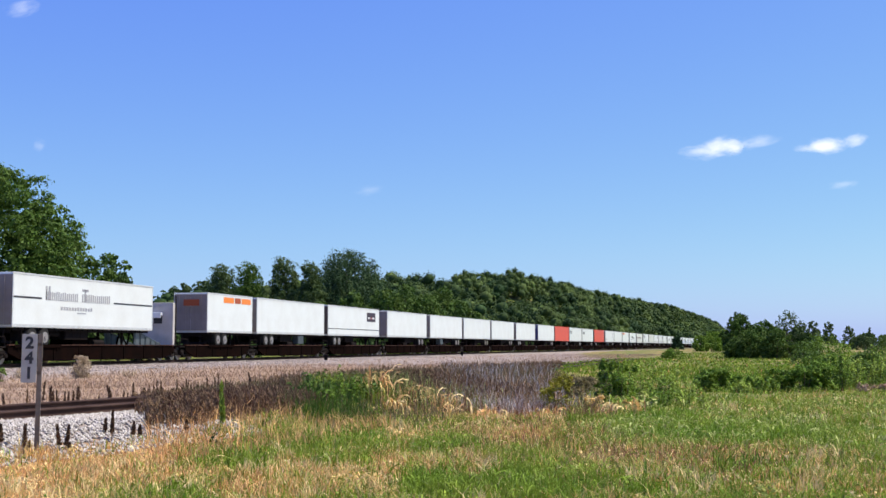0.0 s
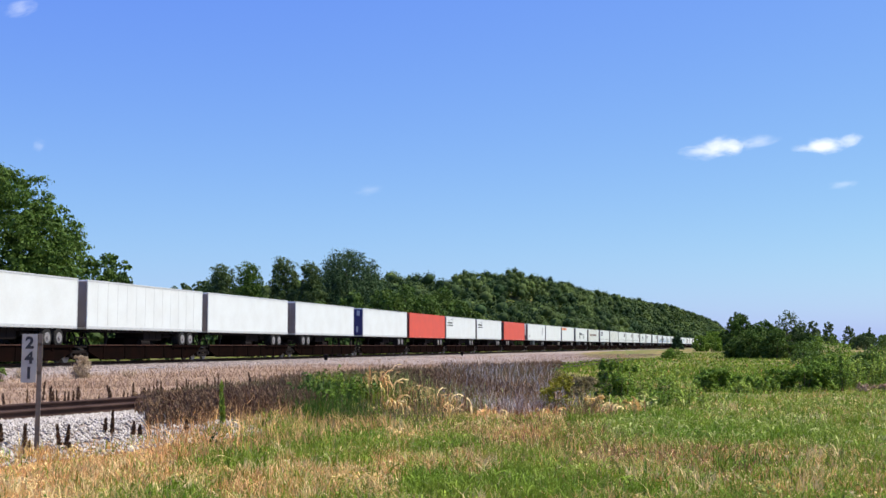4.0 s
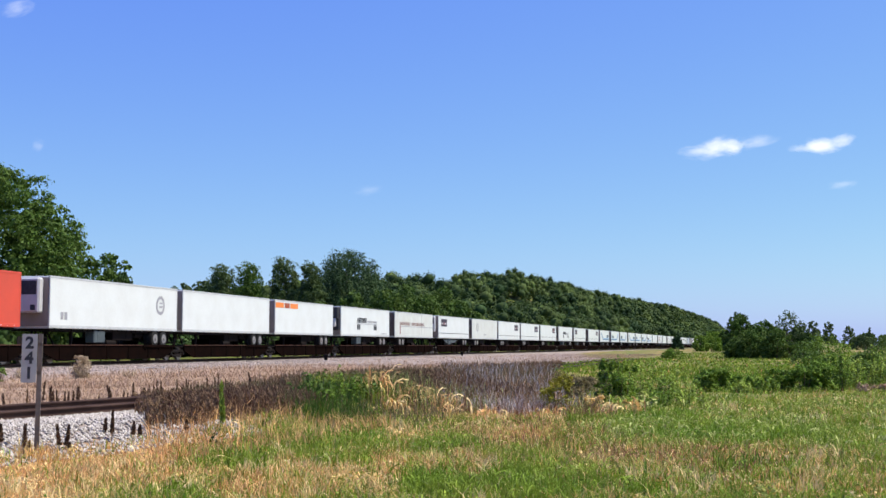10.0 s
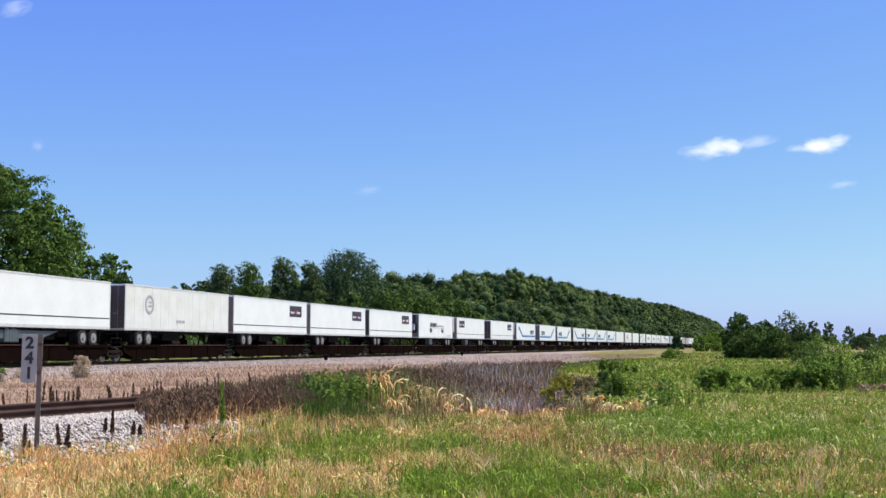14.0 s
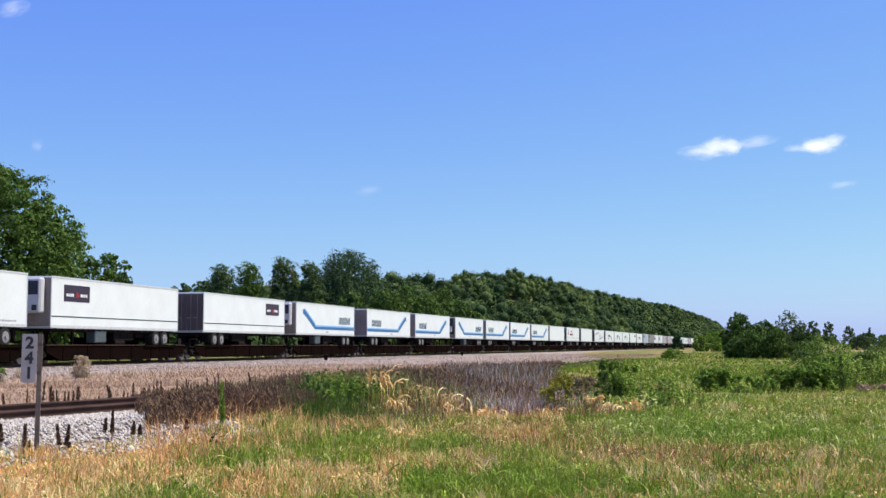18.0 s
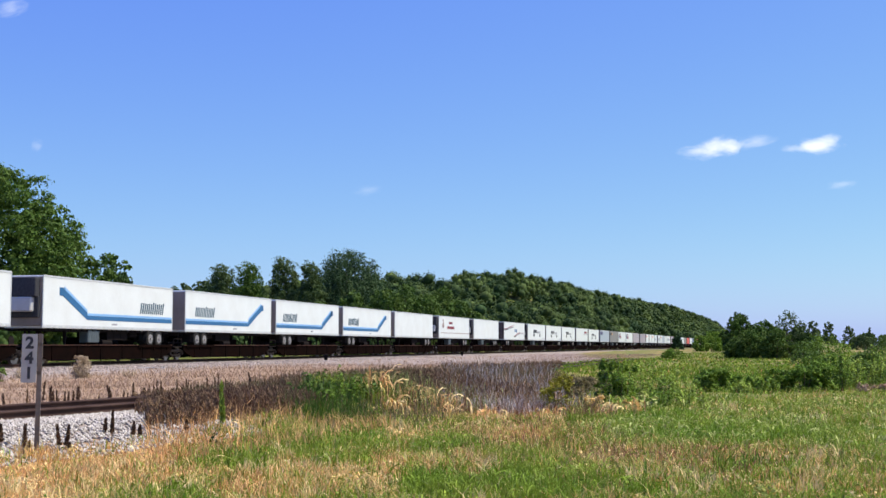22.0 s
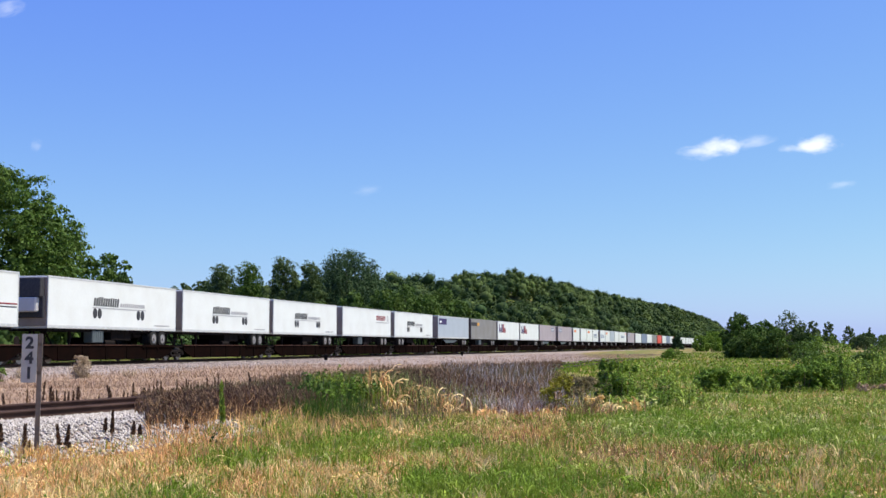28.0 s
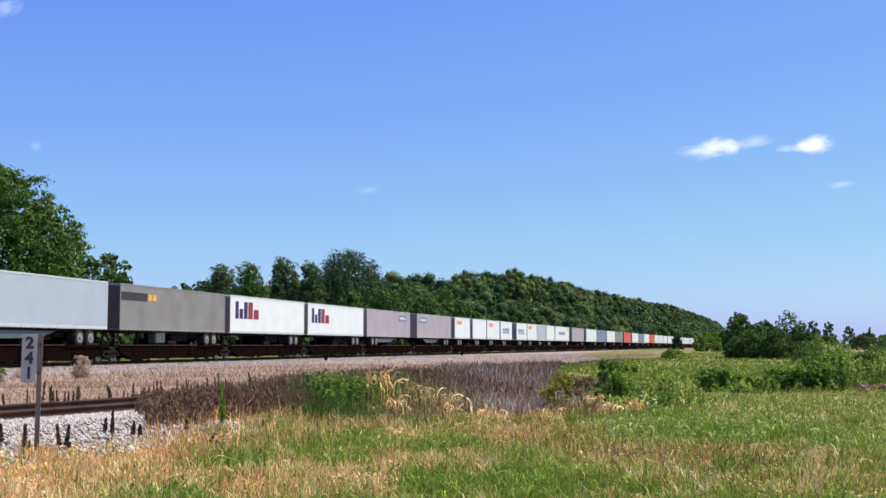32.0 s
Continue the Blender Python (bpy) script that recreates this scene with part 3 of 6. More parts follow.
def hub_bm():
    bm = bmesh.new()
    rod(bm, (0, -0.33, 0), (0, -0.22, 0), 0.30, 16, 0.27)
    rod(bm, (0, -0.40, 0), (0, -0.30, 0), 0.11, 10)
    return bm


def bogie_bm():
    bm = boxes((-1.3, 1.3, -0.52, -0.42, -0.12, 0.42), (-1.3, 1.3, 0.42, 0.52, -0.12, 0.42), bevel=0.02)
    for x in (-0.62, 0.62):
        rod(bm, (x, -1.0, 0), (x, 1.0, 0), 0.07, 8)
    box(bm, 1.5, 1.53, -1.2, -0.55, -0.25, 0.4)
    box(bm, 1.5, 1.53, 0.55, 1.2, -0.25, 0.4)
    return bm


def leg_bm():
    bm = boxes((-0.08, 0.08, -0.08, 0.08, -0.75, 0.0), (-0.055, 0.055, -0.055, 0.055, -0.98, -0.7), (-0.15, 0.15, -0.13, 0.13, -1.03, -0.98), bevel=0.01)
    rod(bm, (0.1, 0, -0.6), (0.9, 0, 0.0), 0.03, 6)
    return bm


def tank_bm():
    bm = boxes((-0.66, 0.66, -0.3, 0.3, -0.80, -0.06), bevel=0.05)
    for i in range(5):
        box(bm, -0.5 + i * 0.25, -0.44 + i * 0.25, -0.315, 0.0, -0.74, -0.12)
    return bm


def pallet_rack_bm():
    """A dark slatted pallet carrier slung under the floor."""
    bm = boxes((-1.3, 1.3, -1.0, -0.94, -0.60, -0.16), (-1.3, 1.3, 0.94, 1.0, -0.60, -0.16), (-1.3, 1.3, -1.0, 1.0, -0.62, -0.56), bevel=0.01)
    for x in (-1.25, -0.45, 0.4, 1.2):
        box(bm, x, x + 0.06, -1.02, 1.02, -0.6, -0.14)
    return bm


def air_tank_bm():
    bm = rod(bmesh.new(), (-0.5, 0, -0.32), (0.5, 0, -0.32), 0.15, 10)
    box(bm, -0.35, -0.3, -0.03, 0.03, -0.3, -0.1)
    box(bm, 0.3, 0.35, -0.03, 0.03, -0.3, -0.1)
    return bm


def slider_bm():
    """Sliding bogie subframe with cross pipes and a rear under-ride guard."""
    bm = boxes((-1.6, 2.2, -0.6, -0.5, -0.32, -0.14), (-1.6, 2.2, 0.5, 0.6, -0.32, -0.14), bevel=0.01)
    for x in (-1.4, -0.2, 1.0, 2.1):
        box(bm, x, x + 0.08, -0.9, 0.9, -0.30, -0.16)
    for y in (-0.7, 0.7):
        box(bm, 2.35, 2.43, y - 0.04, y + 0.04, -0.75, -0.1)
    box(bm, 2.34, 2.44, -1.15, 1.15, -0.82, -0.72)
    return bm


def reefer_bm():
    bm = boxes((-0.52, 0.0, -0.95, 0.95, TOP - 2.05, TOP - 0.12), bevel=0.09)
    return bm


def skirt_bm(length):
    """Tapering side skirts set in under the floor."""
    bm = bmesh.new()
    for y in (-1.1, 1.1):
        rows = [[bm.verts.new((x, yy, BOTTOM + z)) for x, z in ((2.8, -0.02), (4.6, -0.6), (length * 0.55, -0.55), (length - 5.0, -0.02))] for yy in (y - 0.015, y + 0.015)]
        bm.faces.new(rows[0])
        bm.faces.new(rows[1][::-1])
        for i in range(4):
            j = (i + 1) % 4
            bm.faces.new((rows[0][j], rows[0][i], rows[1][i], rows[1][j]))
    return bm


def bars(specs, y=-1.30):
    """Flat painted shapes on the near side: (x0, x1, z0, z1[, slant]) with z above the side's lower edge."""
    bm = bmesh.new()
    for sp in specs:
        x0, x1, z0, z1 = sp[:4]
        slant = sp[4] if len(sp) > 4 else 0
        rise = sp[5] if len(sp) > 5 else 0
        vs = []
        for yy in (y - 0.004, y + 0.012):
            for x, z in ((x0, z0), (x1, z0 + rise), (x1 + slant, z1 + rise), (x0 + slant, z1)):
                vs.append(bm.verts.new((x, yy, BOTTOM + z)))
        bm.faces.new(vs[:4])
        bm.faces.new(vs[7:3:-1])
        for i in range(4):
            bm.faces.new((vs[i], vs[i + 4], vs[(i + 1) % 4 + 4], vs[(i + 1) % 4]))
    return bm


def letter_row(x0, x1, z0, z1, n, gap=0.3, seed=0, slant=0.0):
    """A row of n plain upright bars that stand for a name."""
    w = (x1 - x0) / n
    r = random.Random(seed)
    return [(x0 + i * w, x0 + (i + 1 - gap) * w, z0, z1 - (r.uniform(0, 0.15) if seed else 0) * (z1 - z0), slant) for i in range(n)]


def ring_bm(x, z, r0, r1):
    bm = bmesh.new()
    n = 22
    inner = [bm.verts.new((x + r0 * math.cos(6.2832 * i / n), -1.304, BOTTOM + z + r0 * math.sin(6.2832 * i / n))) for i in range(n)]
    outer = [bm.verts.new((x + r1 * math.cos(6.2832 * i / n), -1.304, BOTTOM + z + r1 * math.sin(6.2832 * i / n))) for i in range(n)]
    back = [bm.verts.new((v.co.x, -1.288, v.co.z)) for v in outer]
    for i in range(n):
        j = (i + 1) % n
        bm.faces.new((inner[i], inner[j], outer[j], outer[i]))
        bm.faces.new((outer[i], outer[j], back[j], back[i]))
    return bm


def discs(specs, y=-1.30):
    """Flat painted ovals on the near side: (x, z, half width, half height)."""
    bm, n = bmesh.new(), 18
    for x, z, a, b in specs:
        rim = [[bm.verts.new((x + a * math.cos(6.2832 * i / n), yy, BOTTOM + z + b * math.sin(6.2832 * i / n))) for i in range(n)] for yy in (y - 0.004, y + 0.012)]
        bm.faces.new(rim[0])
        for i in range(n):
            bm.faces.new((rim[0][(i + 1) % n], rim[0][i], rim[1][i], rim[1][(i + 1) % n]))
    return bm


def ribbons(specs, y=-1.30):
    """Flat painted ribbons on the near side, each one strip: (x0, x1, z, lift, thickness)."""
    bm, n = bmesh.new(), 10
    for x0, x1, z, lift, thick in specs:
        rows = []
        for i in range(n + 1):
            f = i / n
            x, zz = x0 + (x1 - x0) * f, BOTTOM + z + lift * float(ease(f))
            rows.append([bm.verts.new(c) for c in ((x, y - 0.004, zz), (x, y - 0.004, zz + thick), (x, y + 0.012, zz + thick), (x, y + 0.012, zz))])
        for a, b in zip(rows, rows[1:]):
            for k in range(4):
                bm.faces.new((a[k], b[k], b[(k + 1) % 4], a[(k + 1) % 4]))
        bm.faces.new(rows[0])
        bm.faces.new(rows[-1][::-1])
    bmesh.ops.recalc_face_normals(bm, faces=bm.faces[:])
    return bm


def decor(style):
    """Painted shapes of each trailer style: (key, maker, material, label)."""
    if style == "long_name":
        return [("name_lettering", lambda: bars(letter_row(3.2, 6.7, 1.5, 1.98, 16, 0.45, 3) + letter_row(7.1, 10.5, 1.5, 1.98, 14, 0.45, 4) + [(3.2, 3.36, 1.5, 2.25), (3.5, 3.66, 1.5, 2.25), (7.1, 7.8, 2.12, 2.25), (7.38, 7.54, 1.5, 2.25)]), SOFTINK, "grey lettering bars"),
                ("tagline_lettering", lambda: bars(letter_row(4.8, 8.4, 1.0, 1.2, 12, 0.4, 5) + [(6.6, 7.6, 0.84, 0.9)]), SOFTINK, ""),
                ("stripe", lambda: bars([(0.1, 2.8, 1.53, 1.62)]), INK, "black stripe"), ("stripe", lambda: bars([(10.9, 16.0, 1.53, 1.62)]), INK, "black stripe")]
    if style in ("panel_right", "panel_left"):
        x, w = (11.9, 2.9) if style == "panel_right" else (1.35, 2.85)
        return [("emblem_panel", lambda: bars([(x, x + w, 1.5, 2.43)]), PLUM, "dark emblem panel"),
                ("emblem_lettering", lambda: bars(letter_row(x + 0.25, x + 1.1, 1.78, 1.95, 4) + letter_row(x + 1.8, x + 2.6, 1.78, 1.95, 4), -1.306), WHITEINK, ""),
                ("emblem_dot", lambda: discs([(x + 1.45, 1.88, 0.21, 0.17)], -1.307), CRIMSON, ""),
                ("stripe", lambda: bars([(0.1, 16.05, 0.62, 0.68)]), INK, "thin dark stripe")]
    if style in ("swoosh_right", "swoosh_left"):
        f = (lambda x: x) if style == "swoosh_right" else (lambda x: 16.15 - x)
        lx = (1.6, 4.9) if style == "swoosh_right" else (11.4, 14.8)

        def swoosh():
            if style == "swoosh_right":
                return bars([(0.1, 11.3, 0.52, 0.76), (11.3, 14.1, 0.52, 0.95, 0, 1.3), (13.8, 14.4, 1.8, 2.25)])
            return bars([(4.8, 16.0, 0.52, 0.76), (2.0, 4.8, 1.82, 2.25, 0, -1.3), (1.7, 2.3, 1.8, 2.25)])

        def glow_line():
            if style == "swoosh_right":
                return bars([(0.1, 11.3, 0.766, 0.9), (11.3, 13.9, 0.96, 1.12, 0, 1.22)])
            return bars([(4.8, 16.0, 0.766, 0.9), (2.2, 4.8, 2.16, 2.32, 0, -1.22)])
        return [("swoosh", swoosh, BLUE, "blue swoosh"), ("swoosh_edge", glow_line, SKYINK, "pale blue upper edge"), ("name_lettering", lambda: bars(letter_row(lx[0], lx[1], 1.05, 1.8, 12, 0.45, 5, 0.16)), TEAL, "dark blue lettering bars"),
                ("number_mark", lambda: bars(letter_row(f(8.4), f(8.4) + 0.7, 0.25, 0.36, 4)), SOFTINK, "")]
    if style == "two_eyes":
        return [("name_lettering", lambda: bars(letter_row(5.0, 8.1, 1.35, 1.9, 11, 0.3, 2, 0.1)), INK, "black lettering bars"),
                ("small_lettering", lambda: bars(letter_row(8.3, 11.6, 1.38, 1.62, 12, 0.35, 6) + [(4.9, 11.7, 1.22, 1.27)]), SOFTINK, ""),
                ("emblem", lambda: discs([(5.2, 0.92, 0.25, 0.3), (5.75, 0.92, 0.25, 0.3), (10.7, 0.92, 0.25, 0.3), (11.25, 0.92, 0.25, 0.3)]), INK, "pair of dark round emblems"),
                ("number_mark", lambda: bars(letter_row(13.0, 15.2, 0.28, 0.36, 8)), SOFTINK, "")]
    if style == "brown_name":
        return [("name_lettering", lambda: bars(letter_row(2.0, 6.2, 1.36, 1.74, 15, 0.4, 7) + letter_row(6.8, 12.2, 1.36, 1.74, 22, 0.4, 8)), BROWNINK, "brown lettering bars"),
                ("stripe", lambda: bars([(2.28, 16.0, 1.2, 1.26)]), SOFTINK, "thin grey stripe"), ("stripe", lambda: bars([(2.0, 2.25, 0.35, 1.27)]), CRIMSON, "upright red stripe")]
    if style in ("round_right", "round_left"):
        x = 13.6 if style == "round_right" else 3.3
        return [("round_emblem", lambda: ring_bm(x, 1.65, 0.42, 0.62), SOFTINK, "round grey emblem"),
                ("emblem_core", lambda: bars([(x - 0.2, x + 0.3, 1.5, 1.62, 0.1), (x - 0.1, x + 0.3, 1.75, 1.85)]), SOFTINK, ""),
                ("number_mark", lambda: bars(letter_row(x + 4, x + 5.4, 0.55, 0.75, 3) if style == "round_left" else letter_row(1.2, 2.0, 0.5, 0.9, 2)), SOFTINK, "")]
    if style in ("orange_left", "orange_right"):
        x = 0.1 if style == "orange_left" else 2.9
        return [("orange_stripe", lambda: bars([(x, x + 1.9, 2.2, 2.62)]), ORANGE, "orange stripe"), ("orange_stripe", lambda: bars([(x + 3.4, x + 5.2, 2.2, 2.62)]), ORANGE, "orange stripe"),
                ("emblem_square", lambda: bars([(x + 2.1, x + 3.2, 2.2, 2.62)]), BURNT, "")]
    if style == "arc_left":
        return [("name_lettering", lambda: bars(letter_row(0.8, 3.2, 1.95, 2.14, 14, 0.36, 1, 0.06) + letter_row(0.7, 3.4, 1.62, 1.8, 12, 0.36, 2, 0.06)), INK, "dark lettering bars"),
                ("arc", lambda: ribbons([(1.2, 3.4, 2.26, 0.26, 0.06)]), SOFTINK, ""), ("arc", lambda: ribbons([(2.5, 3.6, 2.5, -0.3, 0.05)]), SOFTINK, "")]
    if style == "maroon_name":
        return [("bottle_emblem", lambda: bars([(1.7, 2.5, 1.35, 1.9), (1.92, 2.28, 1.9, 2.4)]), BROWNINK, "brown bottle-shaped emblem"),
                ("name_lettering", lambda: bars(letter_row(5.1, 6.9, 1.85, 2.17, 8, 0.28, 1) + letter_row(4.0, 7.9, 1.2, 1.6, 13, 0.28, 2)), CRIMSON, "maroon lettering bars"),
                ("stripe", lambda: bars([(0.8, 16.0, 0.66, 0.73)]), BROWNINK, "thin brown stripe")]
    if style == "ribbons":
        return [("ribbon", lambda: ribbons([(0.1, 7.2, 1.65, 0.55, 0.11)]), CRIMSON, "wavy maroon ribbon"), ("ribbon", lambda: ribbons([(7.4, 12.2, 0.55, 0.6, 0.11)]), CRIMSON, "wavy maroon ribbon"), ("ribbon", lambda: ribbons([(12.2, 16.0, 1.15, 0.0, 0.07)]), CRIMSON, "maroon ribbon"),
                ("ribbon", lambda: ribbons([(0.1, 7.4, 1.48, 0.5, 0.11)]), INK, "wavy black ribbon"), ("ribbon", lambda: ribbons([(7.7, 12.4, 0.45, 0.55, 0.11)]), INK, "wavy black ribbon"), ("ribbon", lambda: ribbons([(12.4, 16.0, 1.0, 0.0, 0.05)]), INK, "black ribbon"),
                ("name_lettering", lambda: bars([(8.0, 8.45, 1.25, 1.75, 0.12), (8.7, 9.1, 1.25, 1.75, 0.12), (9.4, 9.8, 1.25, 1.75, 0.12)]), BLUE, "blue lettering bars")]
    if style == "red_name_right":
        return [("name_lettering", lambda: bars(letter_row(10.9, 14.2, 1.7, 2.2, 12, 0.42)), CRIMSON, "red lettering bars"),
                ("round_emblem", lambda: ring_bm(15.0, 1.95, 0.17, 0.3), SOFTINK, ""),
                ("stripe", lambda: bars([(10.9, 15.4, 1.45, 1.53)]), SOFTINK, "")]
    if style == "purple_orange":
        return [("name_lettering", lambda: bars([(1.0, 1.6, 1.1, 2.4), (1.8, 2.45, 1.1, 1.85), (2.65, 3.35, 1.1, 2.4)]), PURPLE, "plain purple bars"),
                ("name_lettering", lambda: bars([(3.5, 4.4, 1.1, 2.4), (4.6, 5.6, 1.1, 1.85)]), CRIMSON, "plain red bars")]
    if style == "blue_panel":
        return [("emblem_panel", lambda: bars([(0.5, 4.2, 1.75, 2.5)]), PURPLE, "dark blue emblem panel"), ("emblem_lettering", lambda: bars([(0.8, 1.7, 1.95, 2.2)], -1.306), WHITEINK, "")]
    if style == "yellow_mark":
        return [("dark_band", lambda: bars([(0.15, 3.6, 1.85, 2.35)]), GRILLE, "dark band"), ("emblem_lettering", lambda: bars(letter_row(3.75, 5.0, 1.9, 2.3, 2, 0.2)), YELLOW, "yellow emblem bars")]
    if style in ("grey_panel_right", "grey_panel_left"):
        x = 11.6 if style == "grey_panel_right" else 1.2
        return [("emblem_panel", lambda: bars([(x, x + 3.0, 1.75, 2.45)]), SLATE, "slate emblem panel"), ("emblem_lettering", lambda: bars(letter_row(x + 0.3, x + 2.6, 2.0, 2.2, 6), -1.306), WHITEINK, "")]
    if style == "pup_orange":
        return [("emblem_lettering", lambda: bars(letter_row(1.2, 4.0, 1.9, 2.4, 5, 0.2)), ORANGE, "orange emblem bars")]
    if style == "pup_dark":
        return [("name_lettering", lambda: bars([(1.5, 6.5, 1.0, 1.2)] + letter_row(1.6, 6.3, 1.3, 1.8, 6)), SLATE, "slate lettering bars")]
    if style == "centre_name":
        return [("name_lettering", lambda: bars(letter_row(4.0, 11.5, 1.2, 1.8, 8)), SLATE, "slate lettering bars"), ("emblem_lettering", lambda: bars([(13.5, 15.5, 2.2, 2.55)]), ORANGE, "")]
    return []


LABELS = {"plain": "plain white panelled semi-trailer riding on a rail car", "swoosh_right": "white refrigerated semi-trailer with a blue swoosh on a rail car",
          "swoosh_left": "white refrigerated semi-trailer with a blue swoosh on a rail car", "two_eyes": "white semi-trailer with black lettering and two pairs of round emblems",
          "panel_right": "white semi-trailer with a dark emblem panel and thin stripe", "panel_left": "white semi-trailer with a dark emblem panel and thin stripe",
          "purple_orange": "white semi-trailer with purple and red lettering on a rail car", "long_name": "white semi-trailer with grey lettering and a black stripe",
          "brown_name": "off-white semi-trailer with brown lettering and a red stripe", "round_right": "white semi-trailer with a round grey emblem",
          "round_left": "stained off-white semi-trailer with a round grey emblem", "ribbons": "white semi-trailer with wavy maroon ribbons and blue lettering",
          "maroon_name": "white semi-trailer with maroon lettering and a bottle-shaped emblem"}
PAINTS = {"w": (WHITE, "white"), "c": (CREAM, "off-white stained"), "r": (RED, "bright red"), "g": (GREY, "weathered grey"), "m": (MAUVE, "mauve-grey"),
          "b": (PALEBLUE, "pale blue-grey"), "s": (SLATE, "slate-blue")}
ENDS = {"w": DOOR, "c": DARKDOOR, "r": DARKRED, "g": DARKDOOR, "m": DOOR, "b": DOOR, "s": SLATE}


def build_trailer(s, style, flags, length=16.15):
    """flags: paint letter, nose side (L towards the line's start, R), then * reefer, n navy end, d dark end, k skirt, t tank, v seams."""
    paint, nose, extra = flags[0], flags[1], flags[2:]
    body_mat, paint_word = PAINTS[paint]
    label = LABELS.get(style) if paint in "wc" and style in LABELS else None
    if label is None:
        label = paint_word + (" short" if length < 10 else "") + " box semi-trailer riding on a rail car"
    thing = tagged(new("semi_trailer"), label, "trailer", "trailers on the train")
    part("body", cached(("body", length, paint), lambda: body_bm(length), body_mat), None, thing)
    rail_mat = ALU if paint in "wcb" else body_mat
    part("top_rail", cached(("top_rail", length, paint), lambda: roof_rail_bm(length), rail_mat), None, thing)
    part("bottom_rail", cached(("bottom_rail", length, paint), lambda: floor_rail_bm(length), rail_mat), None, thing)
    for px in (0.0, length - 0.09):
        for py in (-1.288, 1.288):
            part("corner_post", cached(("corner_post", paint), lambda: posts_bm(length), rail_mat), None, thing, m=pose(px, py, 0))
    if "v" in extra or paint == "c":
        part("panel_seams", cached(("panel_seams", length, paint), lambda: seams_bm(length), body_mat if paint == "r" else ALU), None, thing)
    part("marker_plates", cached(("marker_plates", length), lambda: rivets_bm(length), WHITEINK), None, thing)["kind"] = "stuff"
    # the end that faces the camera
    end_mat = NAVY if "n" in extra else DARKDOOR if "d" in extra else ENDS[paint]
    if nose == "R":
        door = part("door", cached(("door", end_mat.name), door_bm, end_mat), None, thing, m=pose(0.05, 0, 0))
        part("door", MESHES[("door", end_mat.name)], None, thing, m=pose(0.05, -1.25, 0))
        for y in (-0.85, -0.35, 0.35, 0.85):
            part("lock_rod", cached(("lock_rod",), lock_rods_bm, DOOR), None, thing, m=pose(0, y, 0))
    else:
        part("front_wall", cached(("front_wall", end_mat.name), lambda: boxes((-0.02, 0.07, -1.22, 1.22, BOTTOM + 0.1, TOP - 0.1), bevel=0.02), end_mat), None, thing)
        if "n" in extra:
            for by, bz, bw, bh in ((-0.95, TOP - 0.75, 0.3, 0.5), (-0.2, TOP - 1.3, 0.5, 0.3), (0.5, BOTTOM + 0.5, 0.35, 0.35), (-0.8, BOTTOM + 0.4, 0.2, 0.6)):
                part("nose_plate", boxes((-0.07, -0.015, by, by + bw, bz, bz + bh), bevel=0.01), PALEBLUE, thing, "pale plate on the navy nose")
        if "+" in extra:
            unit = part("reefer_unit", cached(("reefer_unit_low",), lambda: boxes((-0.52, 0.0, -0.9, 0.8, TOP - 2.0, TOP - 1.2), bevel=0.07), REEFER), None, thing, "white refrigeration unit under a dark condenser")
            part("condenser", cached(("condenser",), lambda: boxes((-0.46, 0.0, -1.1, 1.1, TOP - 1.18, TOP - 0.14), (-0.2, 0.0, -1.15, 1.15, TOP - 2.3, TOP - 1.16), bevel=0.04), GRILLE), None, unit, "dark condenser housing")
        if "*" in extra:
            unit = part("reefer_unit", cached(("reefer_unit",), reefer_bm, REEFER), None, thing, "white refrigeration unit")
            part("grille", cached(("grille",), lambda: boxes((-0.535, -0.5, -0.8, 0.8, TOP - 1.05, TOP - 0.3), (-0.535, -0.5, -0.75, -0.45, TOP - 1.9, TOP - 1.6), bevel=0.01), GRILLE), None, unit)
    part("underframe", cached(("underframe", length), lambda: boxes((0.3, length - 0.3, -1.15, 1.15, BOTTOM - 0.16, BOTTOM - 0.03), *[(0.8 + 0.6 * i, 0.9 + 0.6 * i, -1.22, 1.22, BOTTOM - 0.12, BOTTOM - 0.021) for i in range(int((length - 1.5) / 0.6))]), STEEL), None, thing)
    # running gear
    axle_x = length - 2.6 if nose == "L" else 2.6
    leg_x = 3.2 if nose == "L" else length - 3.2
    turn = 0 if nose == "L" else 180
    axle_z = BOTTOM - 0.42
    gear = part("bogie", cached(("bogie",), bogie_bm, STEEL), None, thing, m=pose(axle_x, 0, axle_z - 0.05, 0, 0, turn))
    for dx in (-0.62, 0.62):
        for side in (0, 180):
            y = -0.98 if side == 0 else 0.98
            w = part("wheel", cached(("wheel",), wheel_bm, RUBBER), None, thing, m=pose(axle_x + dx, y, axle_z - 0.1, 0, 0, side))
            part("hub", cached(("hub",), hub_bm, HUB), None, w, "pale wheel hub")
    for y in (-0.8, 0.8):
        part("landing_leg", cached(("landing_leg",), leg_bm, STEEL), None, thing, m=pose(leg_x, y, BOTTOM, 0, 0, turn))
    mid_x = length * 0.36 if nose == "L" else length * 0.64
    part("slider_frame", cached(("slider_frame",), slider_bm, STEEL), None, thing, m=pose(axle_x, 0, BOTTOM, 0, 0, turn))
    if length > 10:
        part("pallet_rack", cached(("pallet_rack",), pallet_rack_bm, STEEL), None, thing, m=pose(length * 0.56 if nose == "L" else length * 0.44, 0, BOTTOM))
        part("air_tank", cached(("air_tank",), air_tank_bm, STEEL), None, thing, m=pose(length * 0.70 if nose == "L" else length * 0.30, -0.8, BOTTOM))
    if "t" in extra or "*" in extra or "+" in extra:
        part("fuel_tank", cached(("fuel_tank",), tank_bm, TANK), None, thing, m=pose(mid_x, -0.9, BOTTOM))
